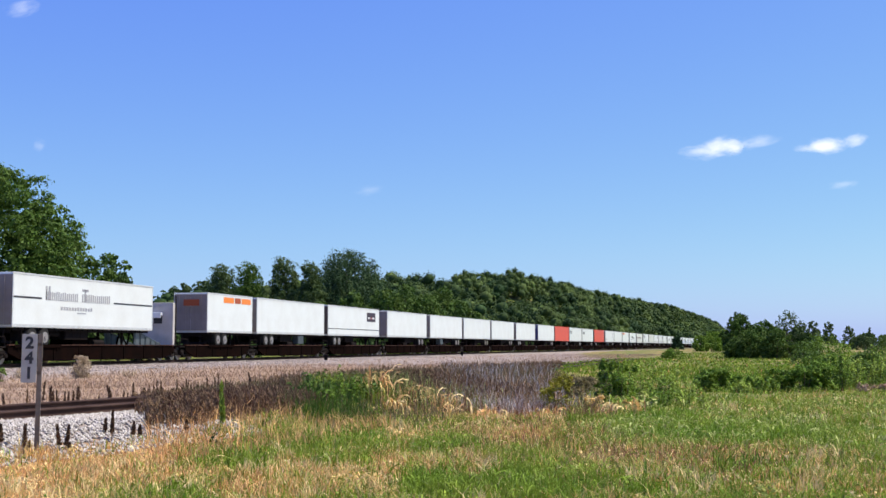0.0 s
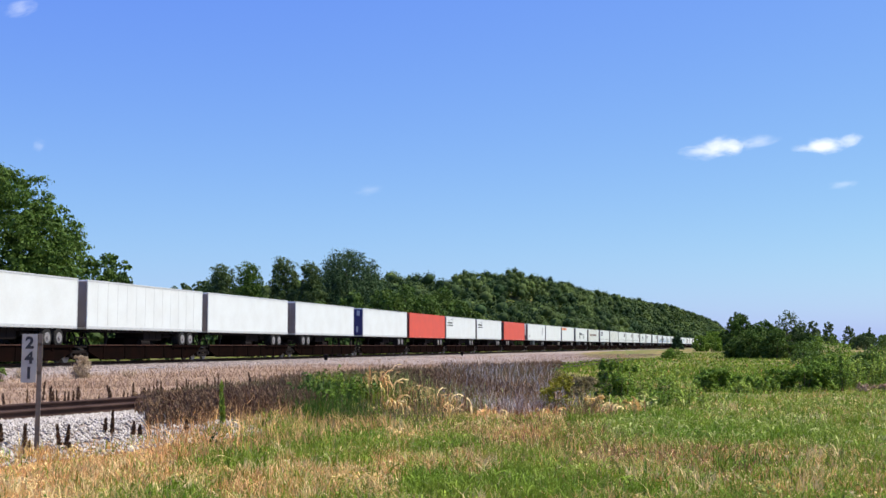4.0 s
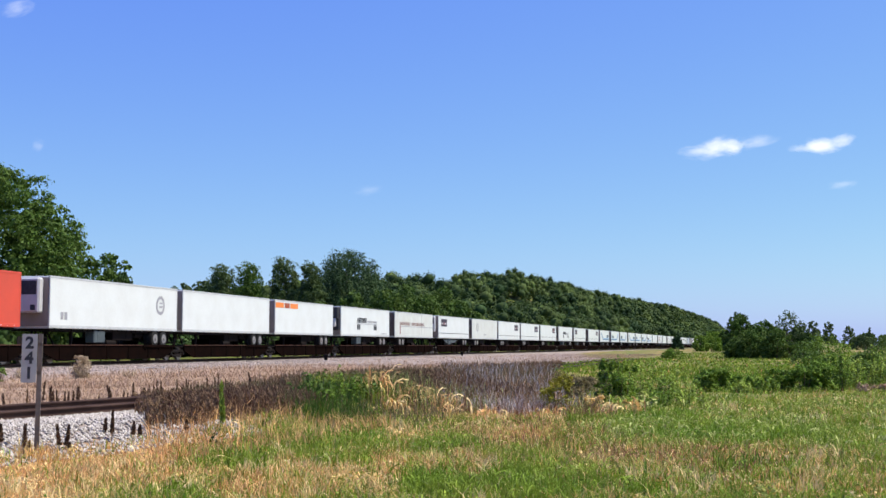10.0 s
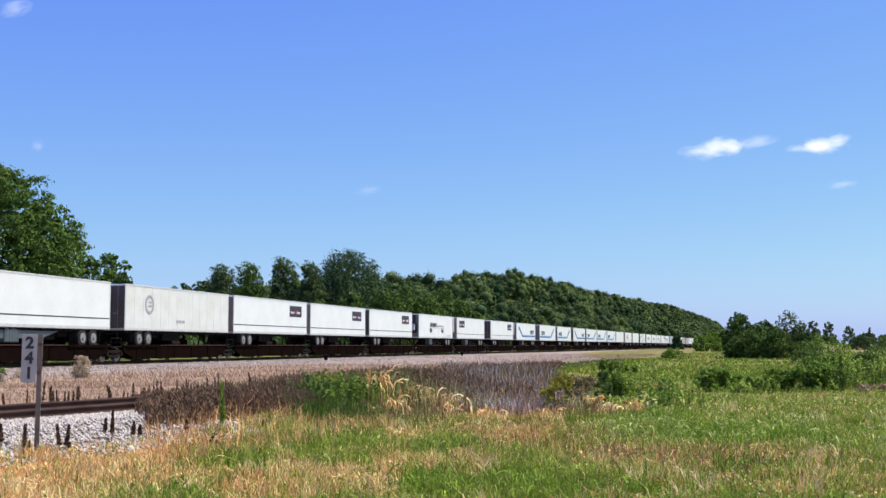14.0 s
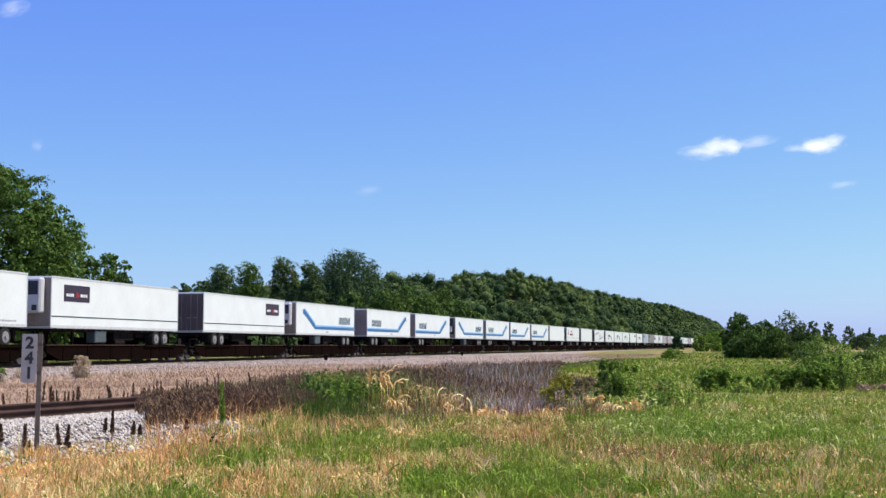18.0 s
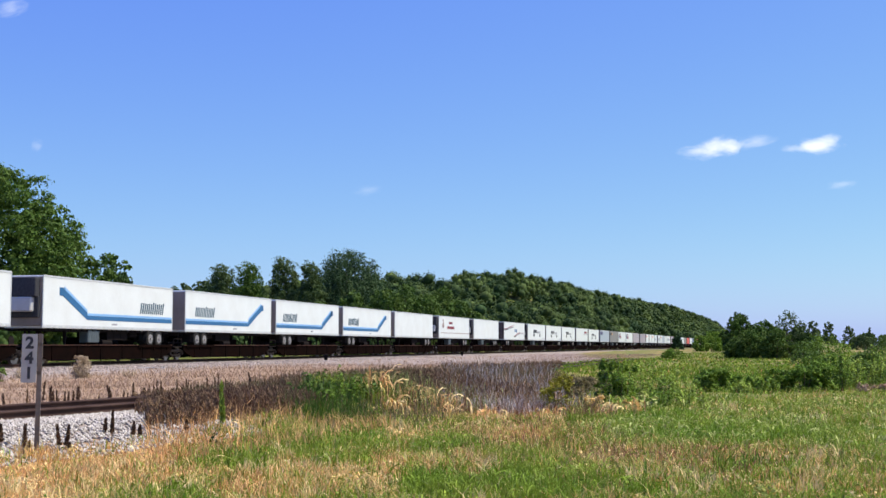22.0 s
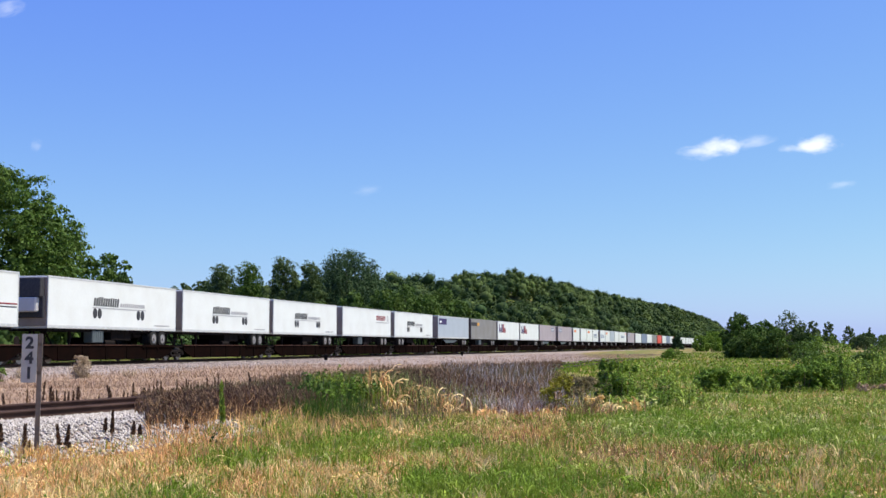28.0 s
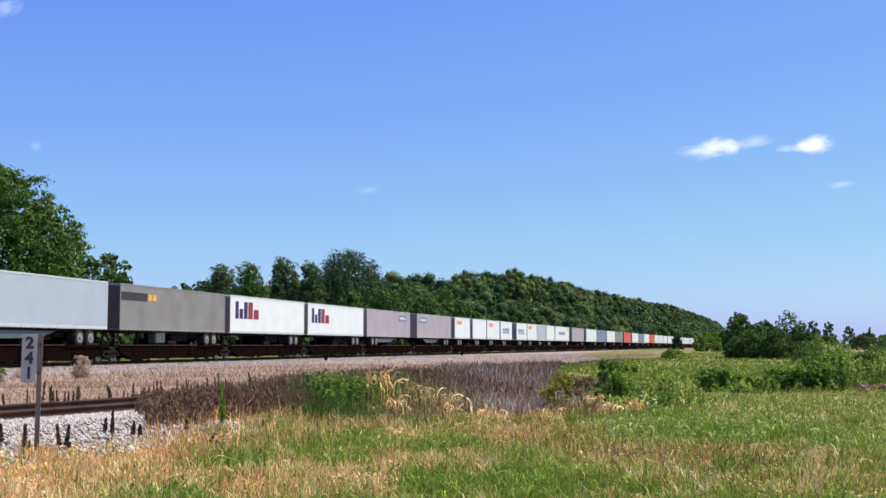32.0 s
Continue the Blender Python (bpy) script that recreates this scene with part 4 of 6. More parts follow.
    if "k" in extra:
        part("side_skirt", cached(("side_skirt", length, paint), lambda: skirt_bm(length), TANK), None, thing)
    for i, (key, make, mat, lab) in enumerate(decor(style)):
        mark = part(key, cached((key, style, i), make, mat), None, thing, lab)
        if key.endswith("lettering") or key.endswith("mark"):
            mark["kind"] = "stuff"
    if "p" in extra:
        part("end_placard", cached(("end_placard",), lambda: boxes((-0.09, -0.06, -0.7, 0.5, TOP - 0.95, TOP - 0.5)), BURNT), None, thing, "burnt orange placard")
    TRAIN.append((thing, s, length))
    return thing


# -- rail cars --
def sill_bm(length):
    bm = boxes((0.3, length - 0.3, -0.36, 0.36, 0.42, 0.95), (0.0, length, -0.28, 0.28, 0.62, 0.98), (0.5, length - 0.5, -0.5, 0.5, 0.90, 0.97), bevel=0.02)
    x = 1.5
    while x < length - 1:
        box(bm, x, x + 0.04, -0.52, 0.52, 0.5, 0.9)
        x += 1.6
    return bm


def shade_side_sill_bm(length):
    """One deep outer sill, added as a dark mass for the shade under the trailers; its lower edge cut up towards the
    trucks.
    """
    bm = bmesh.new()
    xs = (0.9, 2.4, length - 2.4, length - 0.9)
    for y0, y1 in ((-0.03, 0.03),):
        low = (0.62, 0.15, 0.15, 0.62)
        rows = [[bm.verts.new((x, y, z)) for x, z in zip(xs, low)] + [bm.verts.new((x, y, 0.97)) for x in reversed(xs)] for y in (y0, y1)]
        bm.faces.new(rows[0])
        bm.faces.new(rows[1][::-1])
        for i in range(8):
            j = (i + 1) % 8
            bm.faces.new((rows[0][j], rows[0][i], rows[1][i], rows[1][j]))
    x = 2.6
    while x < length - 2.4:
        box(bm, x, x + 0.05, -0.07, 0.0, 0.17, 0.95)
        x += 2.7
    return bm


def deck_bm():
    return boxes((-2.3, 2.3, -1.3, -0.62, 0.86, 0.93), (-2.3, 2.3, 0.62, 1.3, 0.86, 0.93), (-2.3, 2.3, -1.33, -1.27, 0.86, 1.03), (-2.3, 2.3, 1.27, 1.33, 0.86, 1.03),
                 (-2.0, -1.85, -1.3, 1.3, 0.7, 0.86), (-0.1, 0.1, -1.3, 1.3, 0.7, 0.86), (1.85, 2.0, -1.3, 1.3, 0.7, 0.86), bevel=0.012)


def hitch_bm():
    bm = boxes((-0.5, 0.5, -0.55, 0.55, 0.95, 1.03), (-0.35, 0.35, -0.45, 0.45, 1.80, 1.93), bevel=0.02)
    for y in (-0.36, 0.36):
        rod(bm, (-0.45, y, 1.0), (-0.1, y, 1.85), 0.06, 8)
        rod(bm, (0.9, y, 1.0), (0.1, y, 1.85), 0.05, 8)
    return bm


def side_frame_bm():
    bm = bmesh.new()
    box(bm, -1.1, 1.1, -0.1, 0.1, 0.52, 0.72, bevel=0.04)
    box(bm, -0.62, 0.62, -0.08, 0.08, 0.22, 0.38, bevel=0.04)
    rod(bm, (-1.0, 0, 0.60), (-0.5, 0, 0.30), 0.09, 8)
    rod(bm, (1.0, 0, 0.60), (0.5, 0, 0.30), 0.09, 8)
    for x in (-0.9, 0.9):
        box(bm, x - 0.16, x + 0.16, -0.13, 0.13, 0.33, 0.60, bevel=0.03)
        rod(bm, (x, -0.17, 0.46), (x, 0.1, 0.46), 0.12, 10)
    for x in (-0.17, 0.0, 0.17):
        rod(bm, (x, -0.02, 0.38), (x, -0.02, 0.55), 0.07, 8)
    return bm


def rail_wheel_bm():
    bm = bmesh.new()
    rod(bm, (0, -0.07, 0), (0, 0.06, 0), 0.42, 20, 0.41)
    rod(bm, (0, 0.05, 0), (0, 0.09, 0), 0.445, 20)
    rod(bm, (0, -0.1, 0), (0, 0.0, 0), 0.14, 10)
    return bm


def axle_bm():
    return rod(rod(bmesh.new(), (-0.9, -0.7, 0.42), (-0.9, 0.7, 0.42), 0.08), (0.9, -0.7, 0.42), (0.9, 0.7, 0.42), 0.08)


def coupler_bm():
    bm = boxes((-0.9, 0.9, -0.12, 0.12, 0.68, 0.90), (-0.25, 0.25, -0.2, 0.2, 0.64, 0.94), bevel=0.03)
    for y in (-0.3, 0.3):
        rod(bm, (-0.8, y, 0.62), (0.0, y * 0.8, 0.40), 0.03, 6)
        rod(bm, (0.0, y * 0.8, 0.40), (0.8, y, 0.62), 0.03, 6)
    return bm


def build_bogie(car, x):
    truck = part("truck", cached(("truck",), lambda: boxes((-0.2, 0.2, -1.0, 1.0, 0.45, 0.66), bevel=0.04), TRUCK), None, car, m=pose(x, 0, 0))
    for y in (-1.02, 1.02):
        part("side_frame", cached(("side_frame",), side_frame_bm, TRUCK), None, truck, m=pose(0, y, 0, 0, 0, 0 if y < 0 else 180))
    part("axles", cached(("axles",), axle_bm, TRUCK), None, truck)
    for dx in (-0.9, 0.9):
        for y in (-0.76, 0.76):
            part("wheel", cached(("rail_wheel",), rail_wheel_bm, TREAD), None, truck, m=pose(dx, y, 0.42, 0, 0, 0 if y < 0 else 180))


def build_rail_car(s, length, axle_at, hitch_at, twin_start, twin_end):
    """One platform of a spine car; axle_at and hitch_at: where the trailer's wheels and its kingpin rest."""
    car = tagged(new("spine_car"), "rusty brown skeletal spine rail car with open frame", "rail car", "rail cars of the train")
    L = round(length, 1)
    # the near-black frame parts carry the trailers' shade in their colour
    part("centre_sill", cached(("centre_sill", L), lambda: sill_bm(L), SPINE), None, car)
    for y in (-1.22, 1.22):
        part("shade_side_sill", cached(("shade_side_sill", L), lambda: shade_side_sill_bm(L), SPINE), None, car, m=pose(0, y, 0) if y < 0 else pose(L, y, 0, 0, 0, 180))
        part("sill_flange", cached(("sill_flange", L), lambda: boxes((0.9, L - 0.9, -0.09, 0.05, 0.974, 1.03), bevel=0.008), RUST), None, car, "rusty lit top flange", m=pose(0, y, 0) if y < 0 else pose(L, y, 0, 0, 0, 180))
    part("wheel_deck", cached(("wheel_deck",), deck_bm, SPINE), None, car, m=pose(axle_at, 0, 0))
    part("hitch", cached(("hitch",), hitch_bm, STEEL), None, car, m=pose(hitch_at, 0, 0))
    build_bogie(car, 0.0 if not twin_start else 1.5)
    if twin_end:
        build_bogie(car, L - 1.3)
        part("coupler", cached(("coupler",), coupler_bm, TRUCK), None, car, m=pose(L, 0, 0))
        part("brake_wheel", cached(("brake_wheel",), lambda: rod(bmesh.new(), (0, -0.02, 1.2), (0, 0.02, 1.2), 0.27, 14), TRUCK), None, car, m=pose(L - 0.5, -0.7, 0))
    part("end_platform", cached(("end_platform",), lambda: boxes((-0.7, 0.7, -1.2, 1.2, 0.86, 0.93), (-0.65, -0.6, -1.2, -1.14, 0.93, 1.45), (0.6, 0.65, -1.2, -1.14, 0.93, 1.45), (-0.65, 0.65, -1.2, -1.14, 1.4, 1.45), bevel=0.008), STEEL), None, car, m=pose(0.1 if not twin_start else 0.75, 0, 0))
    part("brake_reservoir", cached(("brake_reservoir",), lambda: rod(bmesh.new(), (-0.6, -0.85, 1.14), (0.6, -0.85, 1.14), 0.19, 10), STEEL), None, car, m=pose(L * 0.5, 0, 0))
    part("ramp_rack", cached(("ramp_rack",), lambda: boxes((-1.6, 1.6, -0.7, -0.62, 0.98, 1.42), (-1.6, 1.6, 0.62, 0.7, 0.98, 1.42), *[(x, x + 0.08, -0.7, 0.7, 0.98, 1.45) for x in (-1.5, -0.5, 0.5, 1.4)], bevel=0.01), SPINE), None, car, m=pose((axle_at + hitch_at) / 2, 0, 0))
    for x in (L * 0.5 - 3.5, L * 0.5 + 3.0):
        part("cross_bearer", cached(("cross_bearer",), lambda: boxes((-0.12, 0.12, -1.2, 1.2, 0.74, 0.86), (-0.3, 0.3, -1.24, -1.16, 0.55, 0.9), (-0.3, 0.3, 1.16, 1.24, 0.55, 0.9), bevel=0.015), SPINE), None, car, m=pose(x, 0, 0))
    TRAIN.append((car, s, L))


PUP = 8.5
STRETCH_1 = [(-10.9, "plain", "wL"), (7.5, "long_name", "wR"), (32.2, "orange_right", "wRp", PUP), (41.6, "plain", "wRt"), (58.8, "panel_right", "wRd"), (77.9, "plain", "wL"),
             (95.7, "plain", "wLt"), (112.9, "plain", "wLv"), (130.0, "plain", "wL"), (148.0, "plain", "wR"), (167.1, "plain", "wLn"), (184.3, "plain", "rL"), (201.2, "arc_left", "wLv"),
             (218.3, "arc_left", "wLv"), (236.4, "plain", "rRd"), (255.4, "round_right", "wL*")]
STRETCH_2 = [(272.4, "plain", "wL"), (289.8, "orange_left", "wL", 14.7), (306.8, "two_eyes", "wL+"), (325.0, "brown_name", "cRv"), (343.9, "panel_left", "wL*k"), (361.9, "round_left", "cR"),
             (379.0, "panel_right", "wR"), (396.1, "panel_right", "wR"), (413.6, "panel_right", "wRd"), (432.6, "two_eyes", "wL+"), (451.1, "panel_left", "wL*"), (471.4, "panel_right", "wRd"),
             (490.3, "swoosh_left", "wL*"), (510.6, "swoosh_right", "wR"), (528.9, "swoosh_right", "wR"), (548.1, "swoosh_left", "wL+")]
STRETCH_3 = [(566.2, "swoosh_right", "wR"), (583.4, "swoosh_right", "wR"), (600.8, "swoosh_right", "wR"), (618.4, "plain", "wL"), (637.5, "maroon_name", "wL+"), (656.3, "plain", "wL+"),
             (676.4, "ribbons", "wRd"), (695.4, "two_eyes", "wL+"), (712.6, "two_eyes", "wL"), (729.6, "two_eyes", "wL"), (747.5, "red_name_right", "wLt"), (765.1, "two_eyes", "wR"),
             (783.9, "blue_panel", "bLk"), (801.6, "yellow_mark", "gLt"), (818.7, "purple_orange", "wL"), (835.8, "purple_orange", "wL"), (853.1, "grey_panel_right", "mRk"), (872.2, "grey_panel_left", "mLk")]
STRETCH_4 = [(890.3, "pup_orange", "wR", PUP), (900.4, "plain", "wR", PUP), (909.4, "pup_orange", "wR", PUP), (918.6, "pup_dark", "wR", PUP), (930.7, "pup_dark", "wR", PUP), (939.7, "pup_orange", "wR", PUP),
             (948.6, "plain", "bR", PUP), (957.6, "plain", "wR", PUP), (966.9, "centre_name", "wL"), (986.7, "grey_panel_left", "mL"), (1006.3, "plain", "wL"), (1023.4, "plain", "sL"), (1040.4, "plain", "wL"),
             (1057.2, "plain", "gL"), (1075.7, "plain", "rL"), (1095.5, "plain", "wL"), (1112.4, "plain", "sL"), (1128.9, "plain", "wL"), (1145.8, "plain", "rL"), (1163.0, "plain", "wL")]


def build_train():
    entries = STRETCH_1 + STRETCH_2 + STRETCH_3 + STRETCH_4
    s = 1180.2
    r = random.Random(8)
    while s < 1480:
        entries.append((s, r.choice(["plain", "plain", "swoosh_right", "two_eyes", "panel_right"]), r.choice(["wL", "wL", "wR", "wL*"])))
        s += r.choice([17.2, 17.3, 18.6])
    spans = [(e[0], e[0] + (e[3] if len(e) > 3 else 16.15)) for e in entries]
    for e in entries:
        build_trailer(*e)
    # platforms: two short trailers share one
    i = 0
    cuts = []
    while i < len(entries):
        short = len(entries[i]) > 3 and entries[i][3] < 10
        j = i + 1 if short and i + 1 < len(entries) and len(entries[i + 1]) > 3 and entries[i + 1][3] < 10 else i
        cuts.append((i, j))
        i = j + 1
    starts = []
    for k, (i, j) in enumerate(cuts):
        before = spans[i - 1][1] if i else spans[0][0] - 1.2
        starts.append(((before + spans[i][0]) / 2, spans[i][0] - before))
    starts.append((spans[-1][1] + 0.6, 3.5))
    for k, (i, j) in enumerate(cuts):
        a, gap = starts[k]
        b, gap2 = starts[k + 1]
        nose = entries[i][2][1]
        length = spans[i][1] - spans[i][0]
        left = spans[i][0] - a
        axle = left + (length - 2.6 if nose == "L" else 2.6)
        hitch = left + (1.2 if nose == "L" else length - 1.2)
        build_rail_car(a, b - a, axle, hitch, gap > 2.6, gap2 > 2.6)
    return entries


build_train()


def build_bulkhead():
    """A tall pale grey end panel with a sloping brace on the rail car ahead of the short trailer."""
    thing = tagged(new("bulkhead_rack"), "pale grey steel bulkhead rack with sloping side on a rail car", "bulkhead rack")
    panel = boxes((0, 0.12, -1.25, 1.25, 0.95, 3.85), (0.0, 0.3, -1.28, -1.2, 0.95, 3.85), (0.0, 0.3, 1.2, 1.28, 0.95, 3.85), bevel=0.02)
    part("panel", panel, GREYPANEL, thing)
    # sloping ribbed wings that run down to the deck
    for y in (-1.0, 1.0):
        wing = bmesh.new()
        rod(wing, (-4.9, y, 1.95), (-1.3, y, 1.05), 0.06, 6)
        rod(wing, (-4.9, y, 1.95), (-4.9, y, 0.93), 0.06, 6)
        for i in range(5):
            x = -4.8 + 0.72 * i
            top = 1.93 - 0.25 * (x + 4.9)
            box(wing, x, x + 0.5, y - 0.03, y + 0.03, 0.96, top)
            rod(wing, (x + 0.6, y, 0.95), (x + 0.6, y, top - 0.12), 0.04, 6)
        box(wing, -4.95, 0.0, y - 0.05, y + 0.05, 0.93, 1.02)
        part("ribbed_wing", wing, TANK, thing, "dull grey ribbed brace plate")
    part("hood", boxes((-0.32, -0.01, -0.55, 0.15, 3.0, 3.2), (-0.34, -0.28, -0.55, 0.15, 2.82, 3.18), bevel=0.01), WHITEINK, thing, "small white hood over a dark opening")
    part("opening", boxes((-0.03, -0.004, -0.5, 0.1, 2.45, 2.95)), GRILLE, thing, "dark opening")
    part("frame_post", boxes((0.3, 0.4, -1.34, -1.29, 0.95, 4.3)), STEEL, thing)
    part("frame_post", boxes((0.02, 0.1, 1.29, 1.34, 0.95, 4.3)), STEEL, thing)
    TRAIN.append((thing, 26.7, 3.0))


build_bulkhead()


# ---- plants ----
def blade_mesh(name, x, y, z, h, w, mat, seed, bend=0.8, simple=False, droop=0.0):
    """Grass blades as bent tapering strips, or single slivers; droop lowers the tips."""
    g = rng_for(seed)
    n = len(x)
    a, lean = g.uniform(0, 6.283, n), g.uniform(0, 6.283, n)
    tilt = np.abs(g.normal(0, bend, n)) * h
    dx, dy = np.cos(a) * w / 2, np.sin(a) * w / 2
    lx, ly = np.cos(lean) * tilt, np.sin(lean) * tilt
    rise, tip = 0.6 + 0.35 * min(droop, 1), h * (1 - droop * g.uniform(0.1, 1.0, n)) if droop else h
    p = lambda ox, oy, oz: np.stack([x + ox, y + oy, z + oz], -1)
    if simple:
        v = np.stack([p(-dx, -dy, -0.02), p(dx, dy, -0.02), p(lx, ly, h)], 1)
        f = np.array([(0, 1, 2)])
    else:
        v = np.stack([p(-dx, -dy, -0.02), p(dx, dy, -0.02), p(-dx * 0.8 + lx * 0.3, -dy * 0.8 + ly * 0.3, h * rise),
                      p(dx * 0.8 + lx * 0.3, dy * 0.8 + ly * 0.3, h * rise), p(lx, ly, tip)], 1)
        f = np.array([(0, 1, 3), (0, 3, 2), (2, 3, 4)])
    k = v.shape[1]
    faces = (np.arange(n)[:, None, None] * k + f[None]).reshape(-1, 3)
    return raw_mesh(name, v.reshape(-1, 3), faces, mat)


def arch_mesh(name, x, y, z, h, w, mat, seed, reach=0.5, most=1.7):
    """Long leaves that rise and arch over, as tapered strips of four lengths."""
    g = rng_for(seed)
    n = len(x)
    a = g.uniform(0, 6.283, n)
    out = h * g.uniform(0.25, 1.0, n) * reach * 2
    drop = g.uniform(0.1, 1.0, n) ** 1.5 * most
    rows = []
    for t, taper in ((0.0, 0.5), (0.3, 1.0), (0.55, 1.0), (0.8, 0.7), (1.0, 0.1)):
        up = h * (1.9 * t - 0.9 * t * t - drop * np.maximum(t - 0.45, 0) ** 1.5 * 1.6)
        cx, cy = x + np.cos(a) * out * t ** 1.5, y + np.sin(a) * out * t ** 1.5
        for side in (-1, 1):
            rows.append(np.stack([cx - np.sin(a) * w * side * taper / 2, cy + np.cos(a) * w * side * taper / 2, z - 0.02 + up + 0.25 * w * side], -1))
    v = np.stack(rows, 1)
    f = np.array([(2 * i, 2 * i + 1, 2 * i + 3, 2 * i + 2) for i in range(4)])
    return raw_mesh(name, v.reshape(-1, 3), (np.arange(n)[:, None, None] * 10 + f[None]).reshape(-1, 4), mat)


def scatter(n, y0, y1, seed, margin=1.15):
    """Random ground spots in the wedge of field before the camera, denser close by."""
    g = rng_for(seed)
    y = y0 * (y1 / y0) ** g.uniform(0, 1, n)
    x = g.uniform(-0.5, 0.5, n) * y * 0.74 * margin
    return x, y, g


def keep_field(x, y):
    """Spots off both track beds and on the camera's side of the main line."""
    u, v = beside(x, y)
    return v > np.maximum(2.75 - 0.2 * np.maximum(u, 0), -0.4)


def build_grass():
    jobs = (("green_grass", GRASS_GREEN, 190000, 9.0, 24.0, 0.05, 0.18, 0.012, 21, "g"), ("pale_grass", GRASS_PALE, 44000, 9.0, 34.0, 0.05, 0.17, 0.014, 22, "p"),
            ("dry_grass", GRASS_DRY, 130000, 9.0, 26.0, 0.05, 0.17, 0.010, 23, "d"), ("straw", GRASS_STRAW, 48000, 9.0, 28.0, 0.05, 0.16, 0.012, 24, "d"),
            ("green_grass", GRASS_GREEN, 140000, 24.0, 75.0, 0.06, 0.20, 0.03, 25, "g"), ("dry_grass", GRASS_DRY, 40000, 24.0, 60.0, 0.06, 0.18, 0.03, 26, "d"))
    words = {"g": "green field grass", "p": "pale seeding grass tufts", "d": "dry tan grass"}
    for name, mat, n, y0, y1, h0, h1, w, seed, kind in jobs:
        x, y, g = scatter(n, y0, y1, seed)
        d = dryness(x, y)
        prob = {"g": 1.0 - 0.93 * d, "p": 0.5 - 0.3 * d + 0.5 * (x > 2) * (y > 14), "d": 0.01 + 0.99 * d ** 1.3}[kind]
        clump = np.clip(0.5 + 0.55 * wave(x, y, 3.1) + 0.45 * wave(x + seed, y, 6.7), 0, 1) ** 1.3
        keep = keep_field(x, y) & (g.uniform(0, 1, n) < prob * (0.25 + 0.75 * clump))
        x, y = x[keep], y[keep]
        m = len(x)
        h = g.uniform(h0, h1, m) * (0.55 + 0.45 * (0.5 + 0.5 * wave(x, y, 1.7)) + 0.45 * clump[keep])
        data = blade_mesh(name, x, y, height(x, y), h, np.full(m, w) * g.uniform(0.7, 1.4, m), mat, seed + 50, simple=y0 > 20)
        tagged(new(name, data), words[kind], "grass", kind="stuff")
    # rust-brown grass in patches of the field
    x, y, g = scatter(60000, 12.5, 30.0, 36)
    near = np.maximum(np.exp(-((x - 1.6) / 1.3) ** 2 - ((y - 20.5) / 4.5) ** 2), np.exp(-((x - 3.0) / 1.8) ** 2 - ((y - 15.8) / 1.5) ** 2))
    near = np.maximum(near, np.exp(-((x - 0.4) / 0.3) ** 2 - ((y - 15.3) / 0.9) ** 2))
    keep = keep_field(x, y) & (g.uniform(0, 1, len(x)) < near * (0.4 + 0.6 * (wave(x, y, 4.0) > -0.1)))
    x, y = x[keep], y[keep]
    data = blade_mesh("rust_grass", x, y, height(x, y), g.uniform(0.05, 0.17, len(x)), g.uniform(0.009, 0.018, len(x)), RUSTSTALK, 37)
    tagged(new("rust_grass", data), "rust-brown seeding grass in the field", "grass", kind="stuff")
    # rank meadow grass in the middle distance
    for name, mat, n, seed in (("meadow_grass", GRASS_GREEN, 60000, 27), ("meadow_grass", GRASS_DRY, 3500, 28), ("meadow_grass", LEAF_BUSH, 16000, 29)):
        x, y, g = scatter(n, 50, 260, seed)
        s, d = line_coords(x, y)
        u, v = beside(x, y)
        keep = (d < -5) & (x > 4) & ((v > -2) | (s > 225)) & (g.uniform(0, 1, n) < (0.25 + 0.75 * (dryness(x, y) if mat is GRASS_DRY else 1 - 0.6 * dryness(x, y))))
        x, y = x[keep], y[keep]
        data = blade_mesh(name, x, y, height(x, y), g.uniform(0.06, 0.22, len(x)), g.uniform(0.08, 0.2, len(x)) * (0.5 + y / 150), mat, seed + 50, simple=True)
        tagged(new(name, data), "rank meadow grass in the middle distance", "grass", kind="stuff")
    # dry grass between the tracks and along the main line's foot
    g = rng_for(31)
    n = 150000
    s, off = g.uniform(-15, 140, n), -g.uniform(5.5, 32, n)
    x, y = on_line(s, off)
    u, v = beside(x, y)
    keep = (v < -3.0) & (g.uniform(0, 1, n) < (0.35 + 0.5 * ease((-off - 10) / 12)) * (1 - 0.75 * ease((s - 26) / 12)))
    x, y = x[keep], y[keep]
    data = blade_mesh("dry_grass", x, y, height(x, y), g.uniform(0.08, 0.26, len(x)), g.uniform(0.02, 0.04, len(x)), GRASS_RUST, 32, simple=True)
    tagged(new("dry_grass", data), "dry rust-tan grass between the tracks", "grass", kind="stuff")
    x, y = siding_points(60000, -9, 42, -15.0, -1.7, 34)
    thin = g.uniform(0, 1, len(x)) < 1 - 0.7 * ease((x + 0.29 * y) / (0.05 * y))
    x, y = x[thin], y[thin]
    for i, mt in enumerate((GRASS_RUST, GRASS_RUST)):
        xi, yi = x[i::3], y[i::3]
        data = blade_mesh("dry_grass", xi, yi, height(xi, yi), g.uniform(0.04, 0.18, len(xi)), g.uniform(0.012, 0.03, len(xi)), mt, 35 + i, simple=True)
        tagged(new("dry_grass", data), "dry tan grass along the far edge of the siding", "grass", kind="stuff")


build_grass()


